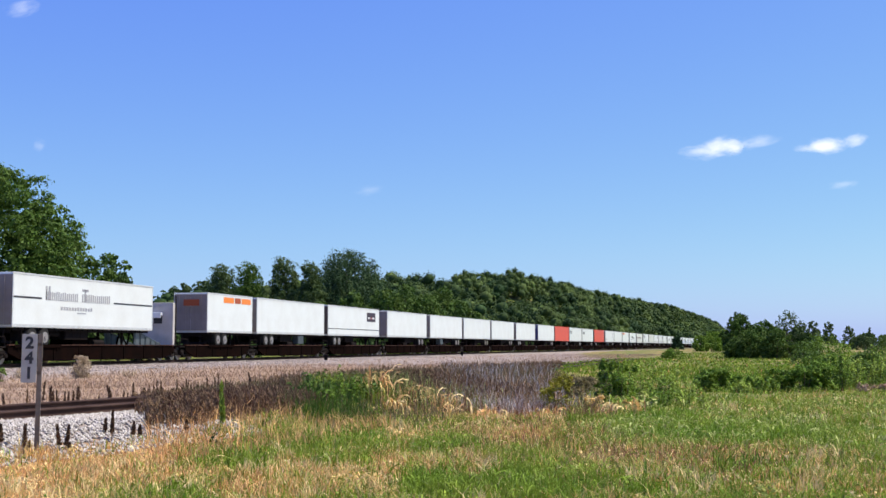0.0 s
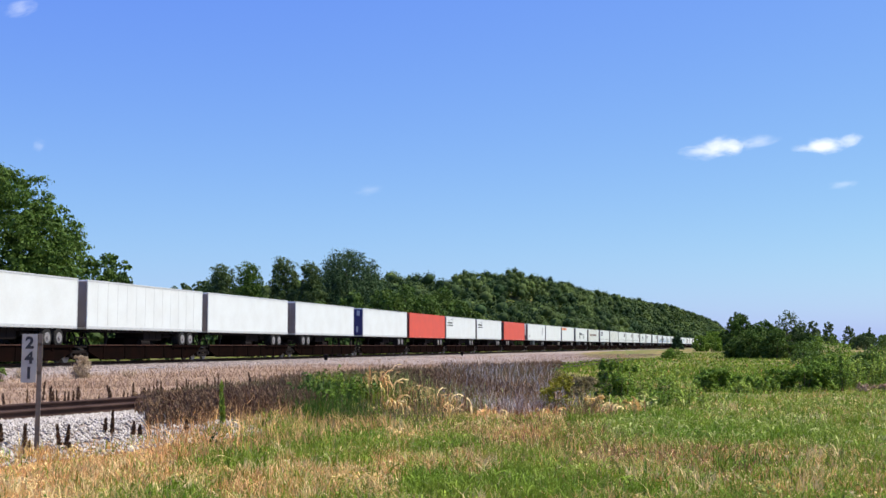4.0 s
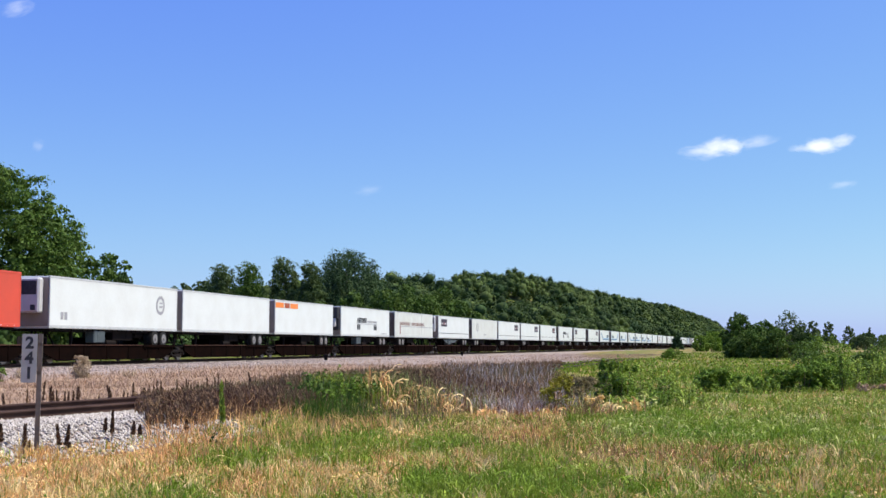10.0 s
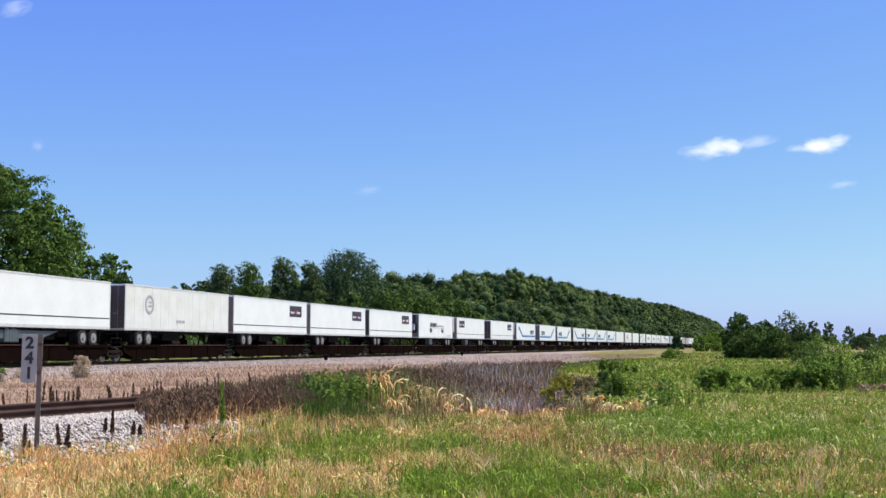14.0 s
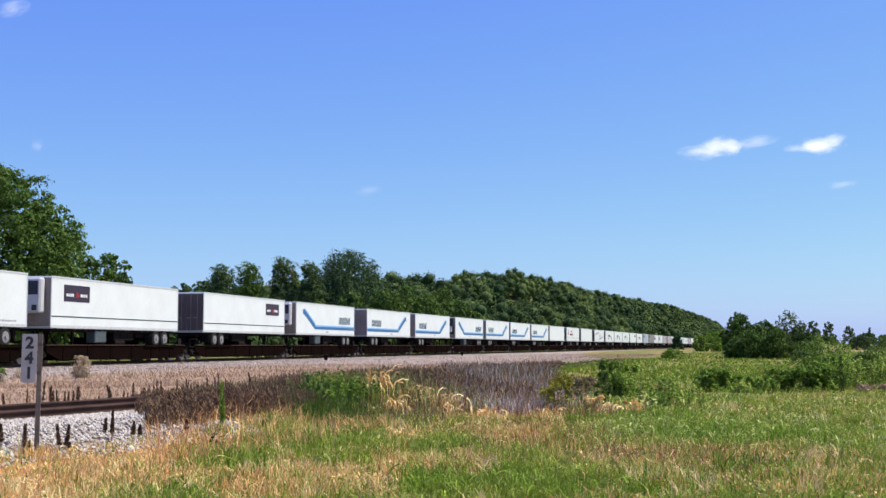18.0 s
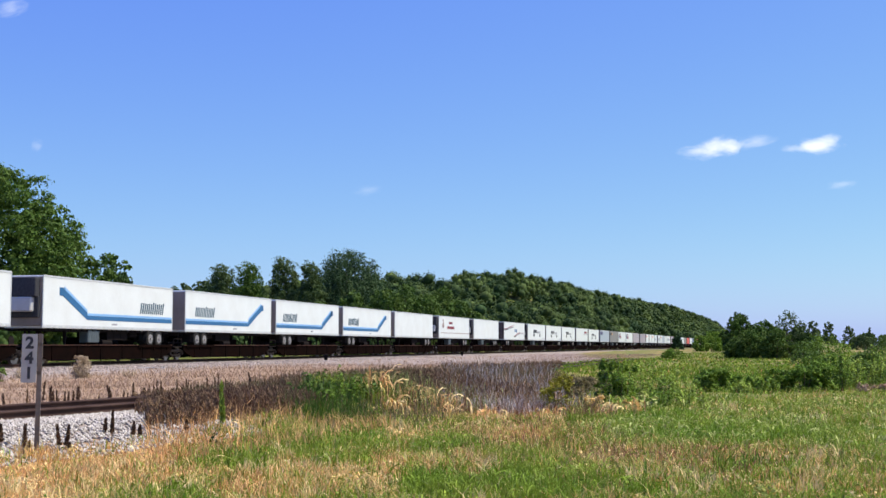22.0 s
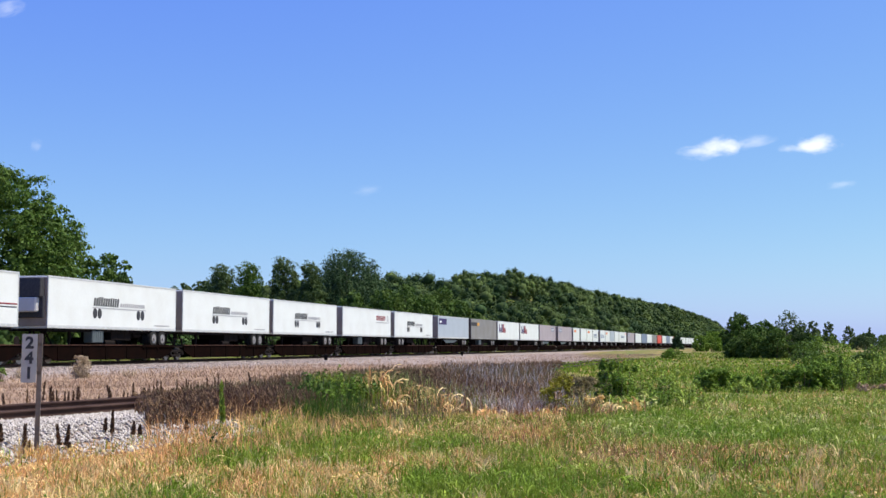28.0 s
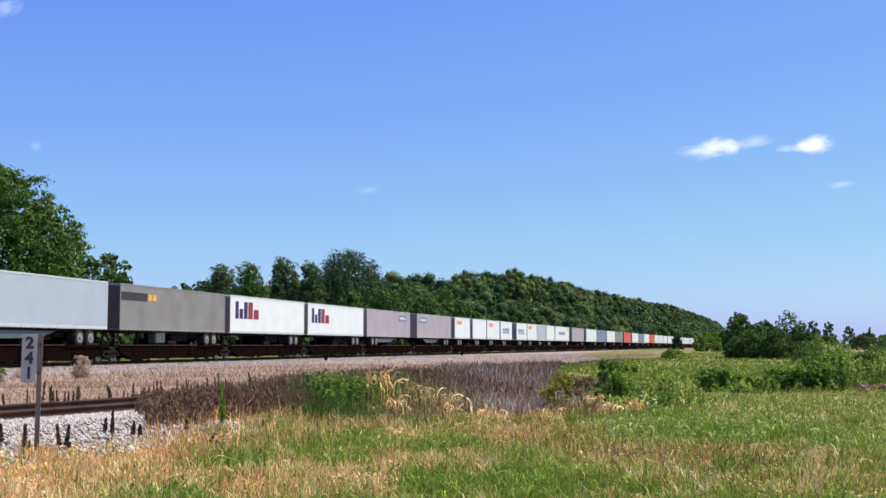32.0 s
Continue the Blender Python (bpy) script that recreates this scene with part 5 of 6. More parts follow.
def leaf_cloud(centres, sizes, seed, squash=0.55, up=0.25, outward=None, loose=0.28):
    """Leaves as small diamond blades at (n, 3) centres, facing roughly outward where a direction is given."""
    g = rng_for(seed)
    n = len(centres)
    a = g.normal(0, 1, (n, 3))
    a[:, 2] *= 0.6
    face = g.normal(0, 1, (n, 3)) + np.array([0, 0, up])
    if outward is not None:
        face = outward + g.normal(0, loose, (n, 3)) + np.array([0, 0, up])
        a = np.cross(face, a)
    a /= np.linalg.norm(a, axis=1, keepdims=True) + 1e-9
    b = np.cross(a, face)
    b /= np.linalg.norm(b, axis=1, keepdims=True) + 1e-9
    a, b = a * sizes[:, None] * 0.5, b * sizes[:, None] * 0.5 * squash
    v = np.stack([centres - a, centres + b, centres + a, centres - b], 1)
    return v.reshape(-1, 3), np.arange(n * 4).reshape(-1, 4)


def crown_points(lumps, n, seed, clump=0.34, clumps_per=34):
    """Leaf places: clumps spread over the shells of rounded lumps (x, y, z, radius, flatness)."""
    g = rng_for(seed)
    lumps = np.asarray(lumps, float)
    weight = lumps[:, 3] ** 2
    centres, radii = [], []
    for (x, y, z, r, f) in lumps:
        k = clumps_per
        d = g.normal(0, 1, (k, 3))
        d /= np.linalg.norm(d, axis=1, keepdims=True)
        rad = r * g.uniform(0.55, 1.05, (k, 1))
        c = d * rad * np.array([1, 1, f]) + np.array([x, y, z])
        centres.append(c)
        radii.append(np.full(k, r * clump) * g.uniform(0.6, 1.4, k))
    centres, radii = np.concatenate(centres), np.concatenate(radii)
    p = np.repeat(weight / weight.sum() / clumps_per, clumps_per)
    pick = g.choice(len(centres), n, p=p / p.sum())
    d = g.normal(0, 1, (n, 3))
    d /= np.linalg.norm(d, axis=1, keepdims=True)
    return centres[pick] + d * (radii[pick] * g.uniform(0.2, 1.0, n) ** 0.6)[:, None] * np.array([1.0, 1.0, 0.75]), d


def limbs(bm, rnd, base, top, radius, spread, n=7):
    rod(bm, base, (base[0] * 0.4 + top[0] * 0.6, base[1] * 0.4 + top[1] * 0.6, base[2] * 0.45 + top[2] * 0.55), radius, 9, radius * 0.55)
    mid = Vector((base[0] * 0.4 + top[0] * 0.6, base[1] * 0.4 + top[1] * 0.6, base[2] * 0.45 + top[2] * 0.55))
    rod(bm, mid, top, radius * 0.55, 7, radius * 0.15)
    for i in range(n):
        f = rnd.uniform(0.25, 0.8)
        p = Vector(base).lerp(Vector(top), f)
        a = rnd.uniform(0, 6.283)
        q = p + Vector((math.cos(a) * spread * rnd.uniform(0.4, 0.9), math.sin(a) * spread * rnd.uniform(0.4, 0.9), spread * rnd.uniform(0.2, 0.7)))
        rod(bm, p, q, radius * 0.35 * (1.1 - f), 6, radius * 0.08)


def build_tree(name, x, y, tall, wide, seed, mat, label, leaves=5000, leaf=0.4, lump_count=14, form="round", low=0.22, group=""):
    rnd = random.Random(seed)
    z0 = float(height(np.array([x]), np.array([y]))[0]) - 0.1
    thing = tagged(new(name), label, "tree" if "shrub" not in name and "bush" not in name else "bush", group)
    thing.matrix_basis = pose(x, y, z0)
    trunk = bmesh.new()
    limbs(trunk, rnd, (0, 0, 0), (rnd.uniform(-0.3, 0.3), 0, tall * 0.85), max(0.05, tall * 0.018), wide * 0.35)
    part("trunk", trunk, BARK, thing)
    lumps = []
    for i in range(lump_count):
        f = (i + 0.5) / lump_count
        zz = tall * (low + (0.93 - low) * f)
        if form == "round":
            reach = wide * 0.36 * math.sin(math.pi * min(1, 0.18 + 0.8 * f)) ** 0.8
        elif form == "column":
            reach = wide * 0.26 * (1.05 - 0.75 * f)
        elif form == "spread":
            reach = wide * 0.38 * (0.55 + 0.45 * f) * (1.15 - f * 0.5)
        else:
            reach = wide * 0.36 * (1.05 - 0.75 * f)
        a = i * 2.4 + rnd.uniform(-0.5, 0.5)
        rr = rnd.uniform(0.15, 0.25) * wide * (1.0 - 0.35 * f) * (1.35 if form == "column" else 1.0)
        lumps.append((math.cos(a) * reach, math.sin(a) * reach, min(zz, tall - rr * 0.8), rr, rnd.uniform(0.75, 1.05)))
    pts, out = crown_points(lumps, leaves, seed)
    pts[:, 2] = np.maximum(pts[:, 2], 0.05)
    v, f = leaf_cloud(pts, rng_for(seed + 1).uniform(0.6, 1.4, leaves) * leaf, seed + 2, 0.6, 0.35, out)
    part("crown", raw_mesh("crown", v, f, mat), None, thing)
    return thing


def build_trees():
    broad = "tall leafy green tree beyond the railway"
    # the large maple-like trees beyond the line
    build_tree("broadleaf_tree", -34.7, 92, 15.8, 13.8, 101, LEAF, "large dense leafy tree beyond the railway", 60000, 0.27, 50, low=0.1)
    build_tree("broadleaf_tree", -31.5, 95, 13.8, 8.4, 150, LEAF, broad, 14000, 0.32, 26, low=0.1)
    build_tree("broadleaf_tree", -44.0, 99, 17.5, 12, 102, LEAF, broad, 9000, 0.5, 18, low=0.1)
    build_tree("broadleaf_tree", -40.4, 121, 11.4, 8.5, 103, LEAF, broad, 9000, 0.42, 24, low=0.1)
    build_tree("broadleaf_tree", -36.2, 128, 12.0, 8.4, 104, LEAF, broad, 8000, 0.42, 20, low=0.1)
    build_tree("broadleaf_tree", -31.9, 118, 9.0, 5.6, 105, LEAF_DARK, broad, 3500, 0.4, 12, low=0.1)
    # distant pieces and the poplar row
    for x, y, t, w, sd in ((-57.5, 258, 14.8, 8, 106), (-55, 255, 15.6, 6, 107), (-52.6, 262, 16.0, 9, 108), (-50.2, 256, 16.2, 8, 138), (-47.5, 260, 15.4, 8, 139)):
        build_tree("broadleaf_tree", x, y, t, w, sd, LEAF_BLUE, "distant dark green tree", 9000, 0.5, 26, low=0.1)
    for x, y, t, w, sd, mt in ((-36.0, 195, 15.2, 8.0, 109, LEAF_BLUE), (-30.9, 190, 15.2, 7.8, 110, LEAF), (-25.7, 192, 16.2, 7.6, 111, LEAF_BLUE), (-20.9, 190, 15.2, 6.2, 112, LEAF_BLUE)):
        build_tree("poplar_tree", x, y, t, w, sd, mt, "upright leafy poplar tree in a row", 22000, 0.28, 34, "column", 0.15, "poplar row")
    for x, y, t, w, sd in ((-39.5, 200, 8.6, 7.0, 140), (-33.5, 205, 9.6, 7.0, 141), (-28.5, 208, 10.0, 7, 142), (-23.0, 207, 9.2, 7, 143)):
        build_tree("broadleaf_tree", x, y, t, w, sd, LEAF_DARK, "dark green tree behind the poplars", 4000, 0.5, 20, low=0.05)
    build_tree("broadleaf_tree", -15.9, 200, 17.7, 14.0, 113, LEAF_TEAL, "large round airy tree with gaps in its crown", 40000, 0.28, 60, "round", 0.3)
    for x, y, t, w, sd in ((-13.5, 178, 9.6, 7, 114), (-8.5, 182, 10.4, 8, 115), (-18.5, 181, 8.4, 6, 116), (-3.0, 186, 9.8, 8, 117), (3.0, 196, 9.2, 8, 118), (-7.0, 215, 13, 9, 119), (0.0, 225, 13.0, 9, 120)):
        build_tree("broadleaf_tree", x, y, t, w, sd, LEAF, "low leafy tree at the wood's edge", 8000, 0.4, 20, low=0.08)
    # copse on the camera's side of the line
    for x, y, t, w, sd, mt, nl in ((35.6, 150, 5.9, 4.6, 121, LEAF_DARK, 5000), (34.6, 141, 3.4, 3.6, 122, LEAF, 4000), (38.8, 140, 6.0, 4.4, 123, LEAF_BLUE, 2200), (40.6, 142, 4.2, 3.4, 124, LEAF_DARK, 4500), (36.8, 138, 3.6, 4.0, 125, LEAF, 4000), (34.9, 147, 5.4, 4.4, 144, LEAF, 4500), (37.4, 146, 4.6, 4.6, 145, LEAF, 5000), (40.2, 139, 3.2, 3.2, 146, LEAF_DARK, 4000), (33.4, 143, 2.6, 3.0, 147, LEAF, 3000)):
        build_tree("broadleaf_tree", x + 1.5, y, t, w, sd, mt, "leafy tree in a small copse", nl * 2, 0.2, 20, low=0.05, group="copse")
    # trees by the far end of the line
    build_tree("broadleaf_tree", 85.8, 440, 5.0, 4.6, 126, LEAF_HILL, "dark upright tree beside the railway", 3000, 0.7, 14, "column", 0.05)
    for x, y, t, w, sd in ((67, 300, 5.2, 7, 127), (72.0, 304, 5.8, 8, 128), (63.5, 296, 4.2, 5, 129), (77, 306, 5.6, 8, 137), (81, 312, 5.4, 8, 148)):
        build_tree("bush", x, y, t, w, sd, LEAF_BUSH, "rounded green bush at the field's edge", 5000, 0.35, 16, low=0.08)
    for x, y, t, w, sd, fm in ((154, 500, 12.6, 6, 130, "spread"), (160.5, 500, 12.2, 5, 131, "spread"), (157, 505, 9, 5, 132, "spread"), (158.9, 470, 9.6, 6, 133, "round"), (227.5, 640, 12.0, 2.8, 134, "column"), (150, 430, 5.6, 8, 135, "round"), (176, 480, 6.0, 9, 149, "round")):
        build_tree("broadleaf_tree", x, y, t, w, sd, LEAF_BLUE, "distant grey-green tree across the fields", 3600, 0.5, 16, fm, 0.25 if fm == "spread" else 0.08)
    build_tree("shrub", 25.4, 133, 1.3, 2.8, 136, LEAF_BUSH, "low green shrub in the field", 3500, 0.14, 10, low=0.08)


build_trees()


def build_field_leaves():
    """Low broad-leaved weeds and clover in the grass."""
    for name, mat, n, y0, y1, size, top, seed, lab in (("field_leaves", LEAF_BUSH, 60000, 9.5, 40, 0.036, 0.14, 81, "low broad green leaves in the field"), ("field_leaves", LEAF_PALE, 90000, 9.5, 42, 0.036, 0.2, 82, "pale broad-leaved weeds in the field"),
                                                       ("field_litter", GRASS_STRAW, 52000, 9.5, 32, 0.06, 0.07, 83, "dry straw litter on the field")):
        x, y, g = scatter(n, y0, y1, seed)
        d = dryness(x, y)
        spot = 0.5 + 0.5 * wave(x + seed, y, 1.9) * wave(x, y - seed, 4.3)
        prob = d if mat is GRASS_STRAW else (1 - 0.97 * d) * ((0.35 + 0.65 * (x > 2.5) * (y > 15)) if mat is LEAF_PALE else 1.0)
        keep = keep_field(x, y) & (g.uniform(0, 1, n) < prob * ease((spot - 0.3) / 0.4))
        x, y, spot = x[keep], y[keep], spot[keep]
        c = np.stack([x, y, height(x, y) + g.uniform(0.02, top, len(x)) * (0.4 + spot)], -1)
        v, f = leaf_cloud(c, g.uniform(0.5, 1.5, len(x)) * size * (0.6 + y / 30), seed + 1, 0.45, 0.9)
        tagged(new(name, raw_mesh(name, v, f, mat)), lab, "weed", kind="stuff")


build_field_leaves()


def build_tufts():
    """Clumps of longer grass that stand out of the sward."""
    for name, mat, n, per, h0, h1, seed, lab in (("grass_tufts", GRASS_GREEN, 520, 60, 0.12, 0.28, 91, "long green grass tufts"), ("grass_tufts", LEAF_BUSH, 150, 50, 0.12, 0.26, 92, "dark green grass tufts"), ("straw_tufts", GRASS_STRAW, 320, 44, 0.10, 0.26, 93, "bleached straw tufts")):
        x, y, g = scatter(n, 10, 34, seed)
        d = dryness(x, y)
        keep = keep_field(x, y) & (g.uniform(0, 1, n) < (0.25 + 0.75 * d if mat is GRASS_STRAW else np.clip(1 - 1.7 * d, 0, 1)))
        x, y = x[keep], y[keep]
        r = g.uniform(0.05, 0.16, len(x))
        size = g.uniform(h0, h1, len(x))
        bx = (x[:, None] + g.normal(0, 1, (len(x), per)) * r[:, None]).ravel()
        by = (y[:, None] + g.normal(0, 1, (len(x), per)) * r[:, None]).ravel()
        hh = (size[:, None] * g.uniform(0.4, 1.1, (len(x), per))).ravel()
        tagged(new(name, blade_mesh(name, bx, by, height(bx, by), hh, g.uniform(0.008, 0.018, len(bx)), mat, seed + 7, 0.55)), lab, "grass", kind="stuff")


build_tufts()


def build_long_leaves():
    """Broad arching grass leaves that catch the light."""
    for name, mat, n, y0, y1, h0, h1, w, seed, lab in (("long_grass_leaves", GRASS_PALE, 9000, 17, 36, 0.10, 0.26, 0.022, 111, "broad pale green grass leaves in the field"),
                                                       ("long_grass_leaves", GRASS_GREEN, 9000, 10, 24, 0.10, 0.26, 0.013, 112, "long arching green grass leaves"), ("straw_leaves", GRASS_STRAW, 6000, 10, 26, 0.06, 0.18, 0.011, 113, "arching bleached straw leaves")):
        x, y, g = scatter(n, y0, y1, seed)
        d = dryness(x, y)
        want = d ** 1.5 if mat is GRASS_STRAW else np.clip(1.1 - 1.8 * d, 0, 1) * ((x > 0.06 * y) if mat is GRASS_PALE else 1)
        spot = ease((0.5 + 0.5 * wave(x + seed, y, 2.4) - 0.25) / 0.4)
        keep = keep_field(x, y) & (g.uniform(0, 1, n) < want * spot)
        x, y = x[keep], y[keep]
        data = arch_mesh(name, x, y, height(x, y), g.uniform(h0, h1, len(x)), g.uniform(0.6, 1.4, len(x)) * w, mat, seed + 3, 0.5)
        tagged(new(name, data), lab, "grass", kind="stuff")


build_long_leaves()


def build_woodland(name, spots, crown, size, quads, seed, mat, label):
    """Many far trees in one sheet of foliage: spots (n, 3) at the trees' feet. Each tree is a dome of rounded boughs with its own leaf tone."""
    g = rng_for(seed)
    n, boughs = len(spots), 9
    hh = crown * (0.55 + 0.8 * g.uniform(0, 1, n) ** 1.5)
    wide = g.uniform(0.7, 1.3, (n, 1))
    a = g.uniform(0, 6.283, (n, 1)) + np.arange(boughs)[None] * 2.4
    lift = (np.arange(boughs)[None] + g.uniform(0.1, 0.9, (n, boughs))) / boughs
    reach = 0.29 * np.sqrt(1 - lift ** 2) * wide
    lobes = np.stack([np.cos(a) * reach, np.sin(a) * reach, 0.30 + 0.48 * lift], -1)
    big = 0.16 * g.uniform(0.6, 1.4, (n, boughs)) * (1.15 - 0.4 * lift)
    which = g.integers(0, boughs, (n, quads))
    d = g.normal(0, 1, (n, quads, 3))
    d[:, :, 2] = np.abs(d[:, :, 2]) * 1.1 - 0.35
    d /= np.linalg.norm(d, axis=2, keepdims=True)
    core = np.take_along_axis(lobes, which[:, :, None].repeat(3, 2), axis=1)
    rad = np.take_along_axis(big, which, axis=1)[:, :, None]
    p = (core + d * rad * g.uniform(0.7, 1.3, (n, quads, 1))) * hh[:, None, None] + spots[:, None, :]
    v, f = leaf_cloud(p.reshape(-1, 3), g.uniform(0.6, 1.4, n * quads) * size, seed + 1, 0.75, 0.1, d.reshape(-1, 3), 0.42)
    # each bough has a lumpy core below its leaves
    rings, turns = 5, 8
    th = np.linspace(0.0, math.pi * 0.85, rings)
    ph = np.arange(turns) * 2 * math.pi / turns
    ball = np.stack([np.outer(np.sin(th), np.cos(ph)), np.outer(np.sin(th), np.sin(ph)), np.outer(np.cos(th), np.ones(turns))], -1).reshape(-1, 3)
    i, j = np.meshgrid(np.arange(rings - 1), np.arange(turns), indexing="ij")
    net = np.stack([i * turns + j, (i + 1) * turns + j, (i + 1) * turns + (j + 1) % turns, i * turns + (j + 1) % turns], -1).reshape(-1, 4)
    k = n * boughs
    rough = 0.72 * big.reshape(k, 1, 1) * g.uniform(0.85, 1.1, (k, len(ball), 1))
    rough[:, :turns] = rough[:, :1]
    cores = (lobes.reshape(k, 1, 3) + ball[None] * rough) * np.repeat(hh, boughs)[:, None, None] + np.repeat(spots, boughs, axis=0)[:, None, :]
    cf = (np.arange(k)[:, None, None] * len(ball) + net[None]).reshape(-1, 4) + len(v)
    data = raw_mesh(name, np.concatenate([v, cores.reshape(-1, 3)]), np.concatenate([f, cf]), mat)
    tone = np.clip(0.45 + 0.3 * np.sin(spots[:, 0] / 9.0 + 2 * np.sin(spots[:, 1] / 14.0)) + g.normal(0, 0.28, n), 0, 1)
    data.attributes.new("tone", 'FLOAT', 'POINT').data.foreach_set("value", np.concatenate([np.repeat(tone, quads * 4), np.repeat(tone, boughs * len(ball))]).astype(np.float32))
    tagged(new(name, data), label, "woodland", kind="stuff")


def build_hill():
    g = rng_for(41)
    s, d = np.meshgrid(np.arange(330, 1000, 10.4), np.arange(36, 132, 10.0))
    s, d = (s + g.normal(0, 3.4, s.shape)).ravel(), (d + g.normal(0, 3.4, d.shape)).ravel()
    x, y = on_line(s, d)
    build_woodland("hillside_woodland", np.stack([x, y, height(x, y)], -1), 14.5, 0.78, 620, 42, LEAF_HILL, "dense green woodland of many tones covering a long bluff")
    s, d = np.meshgrid(np.arange(1000, 3000, 12.0), np.arange(40, 135, 12.0))
    s, d = (s + g.uniform(-5, 5, s.shape)).ravel(), (d + g.uniform(-5, 5, d.shape)).ravel()
    x, y = on_line(s, d)
    build_woodland("hillside_woodland", np.stack([x, y, height(x, y)], -1), 14, 2.8, 60, 43, LEAF_HILL, "distant green woodland on a bluff")
    # far tree lines across the fields
    n = 260
    t = g.uniform(0, 1, n)
    x, y = 200 + 420 * t + g.normal(0, 6, n), 1050 - 60 * t + g.normal(0, 18, n)
    build_woodland("far_tree_line", np.stack([x, y, height(x, y)], -1), 11, 2.2, 70, 44, LEAF_DARK, "far dark tree line on the horizon")
    n = 60
    t = g.uniform(0, 1, n)
    x, y = 118 + 45 * t, 520 + 30 * t + g.normal(0, 10, n)
    build_woodland("far_tree_line", np.stack([x, y, height(x, y)], -1), 9, 1.2, 90, 45, LEAF_DARK, "dark trees closing the field")
    # undergrowth at the wood's foot and behind the poplars
    # dark leaves added close behind the train stand in for shade below it
    n = 1100
    s, d = g.uniform(-20, 420, n), g.uniform(9.5, 46, n)
    x, y = on_line(s, d)
    build_woodland("wood_edge", np.stack([x, y, height(x, y)], -1), 1.4 + 0.085 * d, 0.5, 110, 46, LEAF_DARK, "leafy undergrowth at the foot of the wood")
    n = 260
    s, d = g.uniform(150, 380, n), g.uniform(60, 120, n)
    x, y = on_line(s, d)
    build_woodland("wood_edge", np.stack([x, y, height(x, y)], -1), 13.0, 1.0, 160, 47, LEAF_HILL, "leafy trees behind the wood's edge")


build_hill()


# -- weeds and bushes of the field --
def build_bush(x, y, tall, wide, seed, mat, label, leaves=2500, leaf=0.09, name="bush", stems=8, lump_count=9):
    rnd = random.Random(seed)
    z0 = float(height(np.array([x]), np.array([y]))[0]) - 0.03
    thing = tagged(new(name), label, "bush" if name == "bush" else "weed")
    thing.matrix_basis = pose(x, y, z0)
    st = bmesh.new()
    for i in range(stems):
        a, r = rnd.uniform(0, 6.283), rnd.uniform(0.1, 0.45) * wide
        rod(st, (math.cos(a) * r * 0.3, math.sin(a) * r * 0.3, 0), (math.cos(a) * r, math.sin(a) * r, tall * rnd.uniform(0.5, 0.9)), 0.012, 5, 0.004)
    part("stem", st, BARK, thing)["kind"] = "stuff"
    lumps = []
    for i in range(lump_count):
        a, f = rnd.uniform(0, 6.283), rnd.uniform(0, 1)
        reach = wide * 0.44 * math.sqrt(rnd.uniform(0, 1)) * (1.1 - 0.6 * f)
        rr = wide * rnd.uniform(0.08, 0.17)
        lumps.append((math.cos(a) * reach, math.sin(a) * reach, max(rr * 0.5, min(tall - rr, tall * f)), rr, 1.0))
    pts, out = crown_points(lumps, leaves, seed, 0.5, 12)
    pts[:, 2] = np.abs(pts[:, 2])
    v, f = leaf_cloud(pts, rng_for(seed + 1).uniform(0.6, 1.4, leaves) * leaf, seed + 2, 0.5, 0.5, out * 0.7)
    part("leaves", raw_mesh("leaves", v, f, mat), None, thing)
    return thing


def build_stalks(x, y, tall, wide, seed, mat, label, stalks=26, leaves=70, leaf=0.09, name="weed_clump"):
    """A clump of upright leafy stalks that lean outward."""
    g = rng_for(seed)
    z0 = float(height(np.array([x]), np.array([y]))[0]) - 0.03
    thing = tagged(new(name), label, "bush" if name == "bush" else "weed")
    thing.matrix_basis = pose(x, y, z0)
    a, r = g.uniform(0, 6.283, stalks), np.sqrt(g.uniform(0, 1, stalks)) * wide * 0.5
    h = tall * g.uniform(0.45, 1.0, stalks) * (1.0 - 0.35 * (r / (wide * 0.5)) ** 2)
    bx, by = np.cos(a) * r * 0.6, np.sin(a) * r * 0.6
    lx, ly = np.cos(a) * r * 0.4 + g.normal(0, 0.05 * tall, stalks), np.sin(a) * r * 0.4 + g.normal(0, 0.05 * tall, stalks)
    f = g.uniform(0.1, 1.0, (stalks, leaves))
    b = g.uniform(0, 6.283, (stalks, leaves))
    spread = leaf * g.uniform(0.3, 1.6, (stalks, leaves)) * (1.3 - f)
    out = np.stack([np.cos(b), np.sin(b), np.full_like(b, 0.6)], -1)
    c = np.stack([bx[:, None] + lx[:, None] * f + np.cos(b) * spread, by[:, None] + ly[:, None] * f + np.sin(b) * spread, f * h[:, None]], -1)
    v, fc = leaf_cloud(c.reshape(-1, 3), g.uniform(0.5, 1.4, stalks * leaves) * leaf, seed + 1, 0.4, 0.5, out.reshape(-1, 3) * 0.8)
    part("leaves", raw_mesh("leaves", v, fc, mat), None, thing)
    st = bmesh.new()
    for i in range(min(stalks, 14)):
        rod(st, (bx[i], by[i], 0), (bx[i] + lx[i], by[i] + ly[i], h[i]), 0.008, 5, 0.003)
    part("stem", st, BARK, thing)["kind"] = "stuff"
    return thing


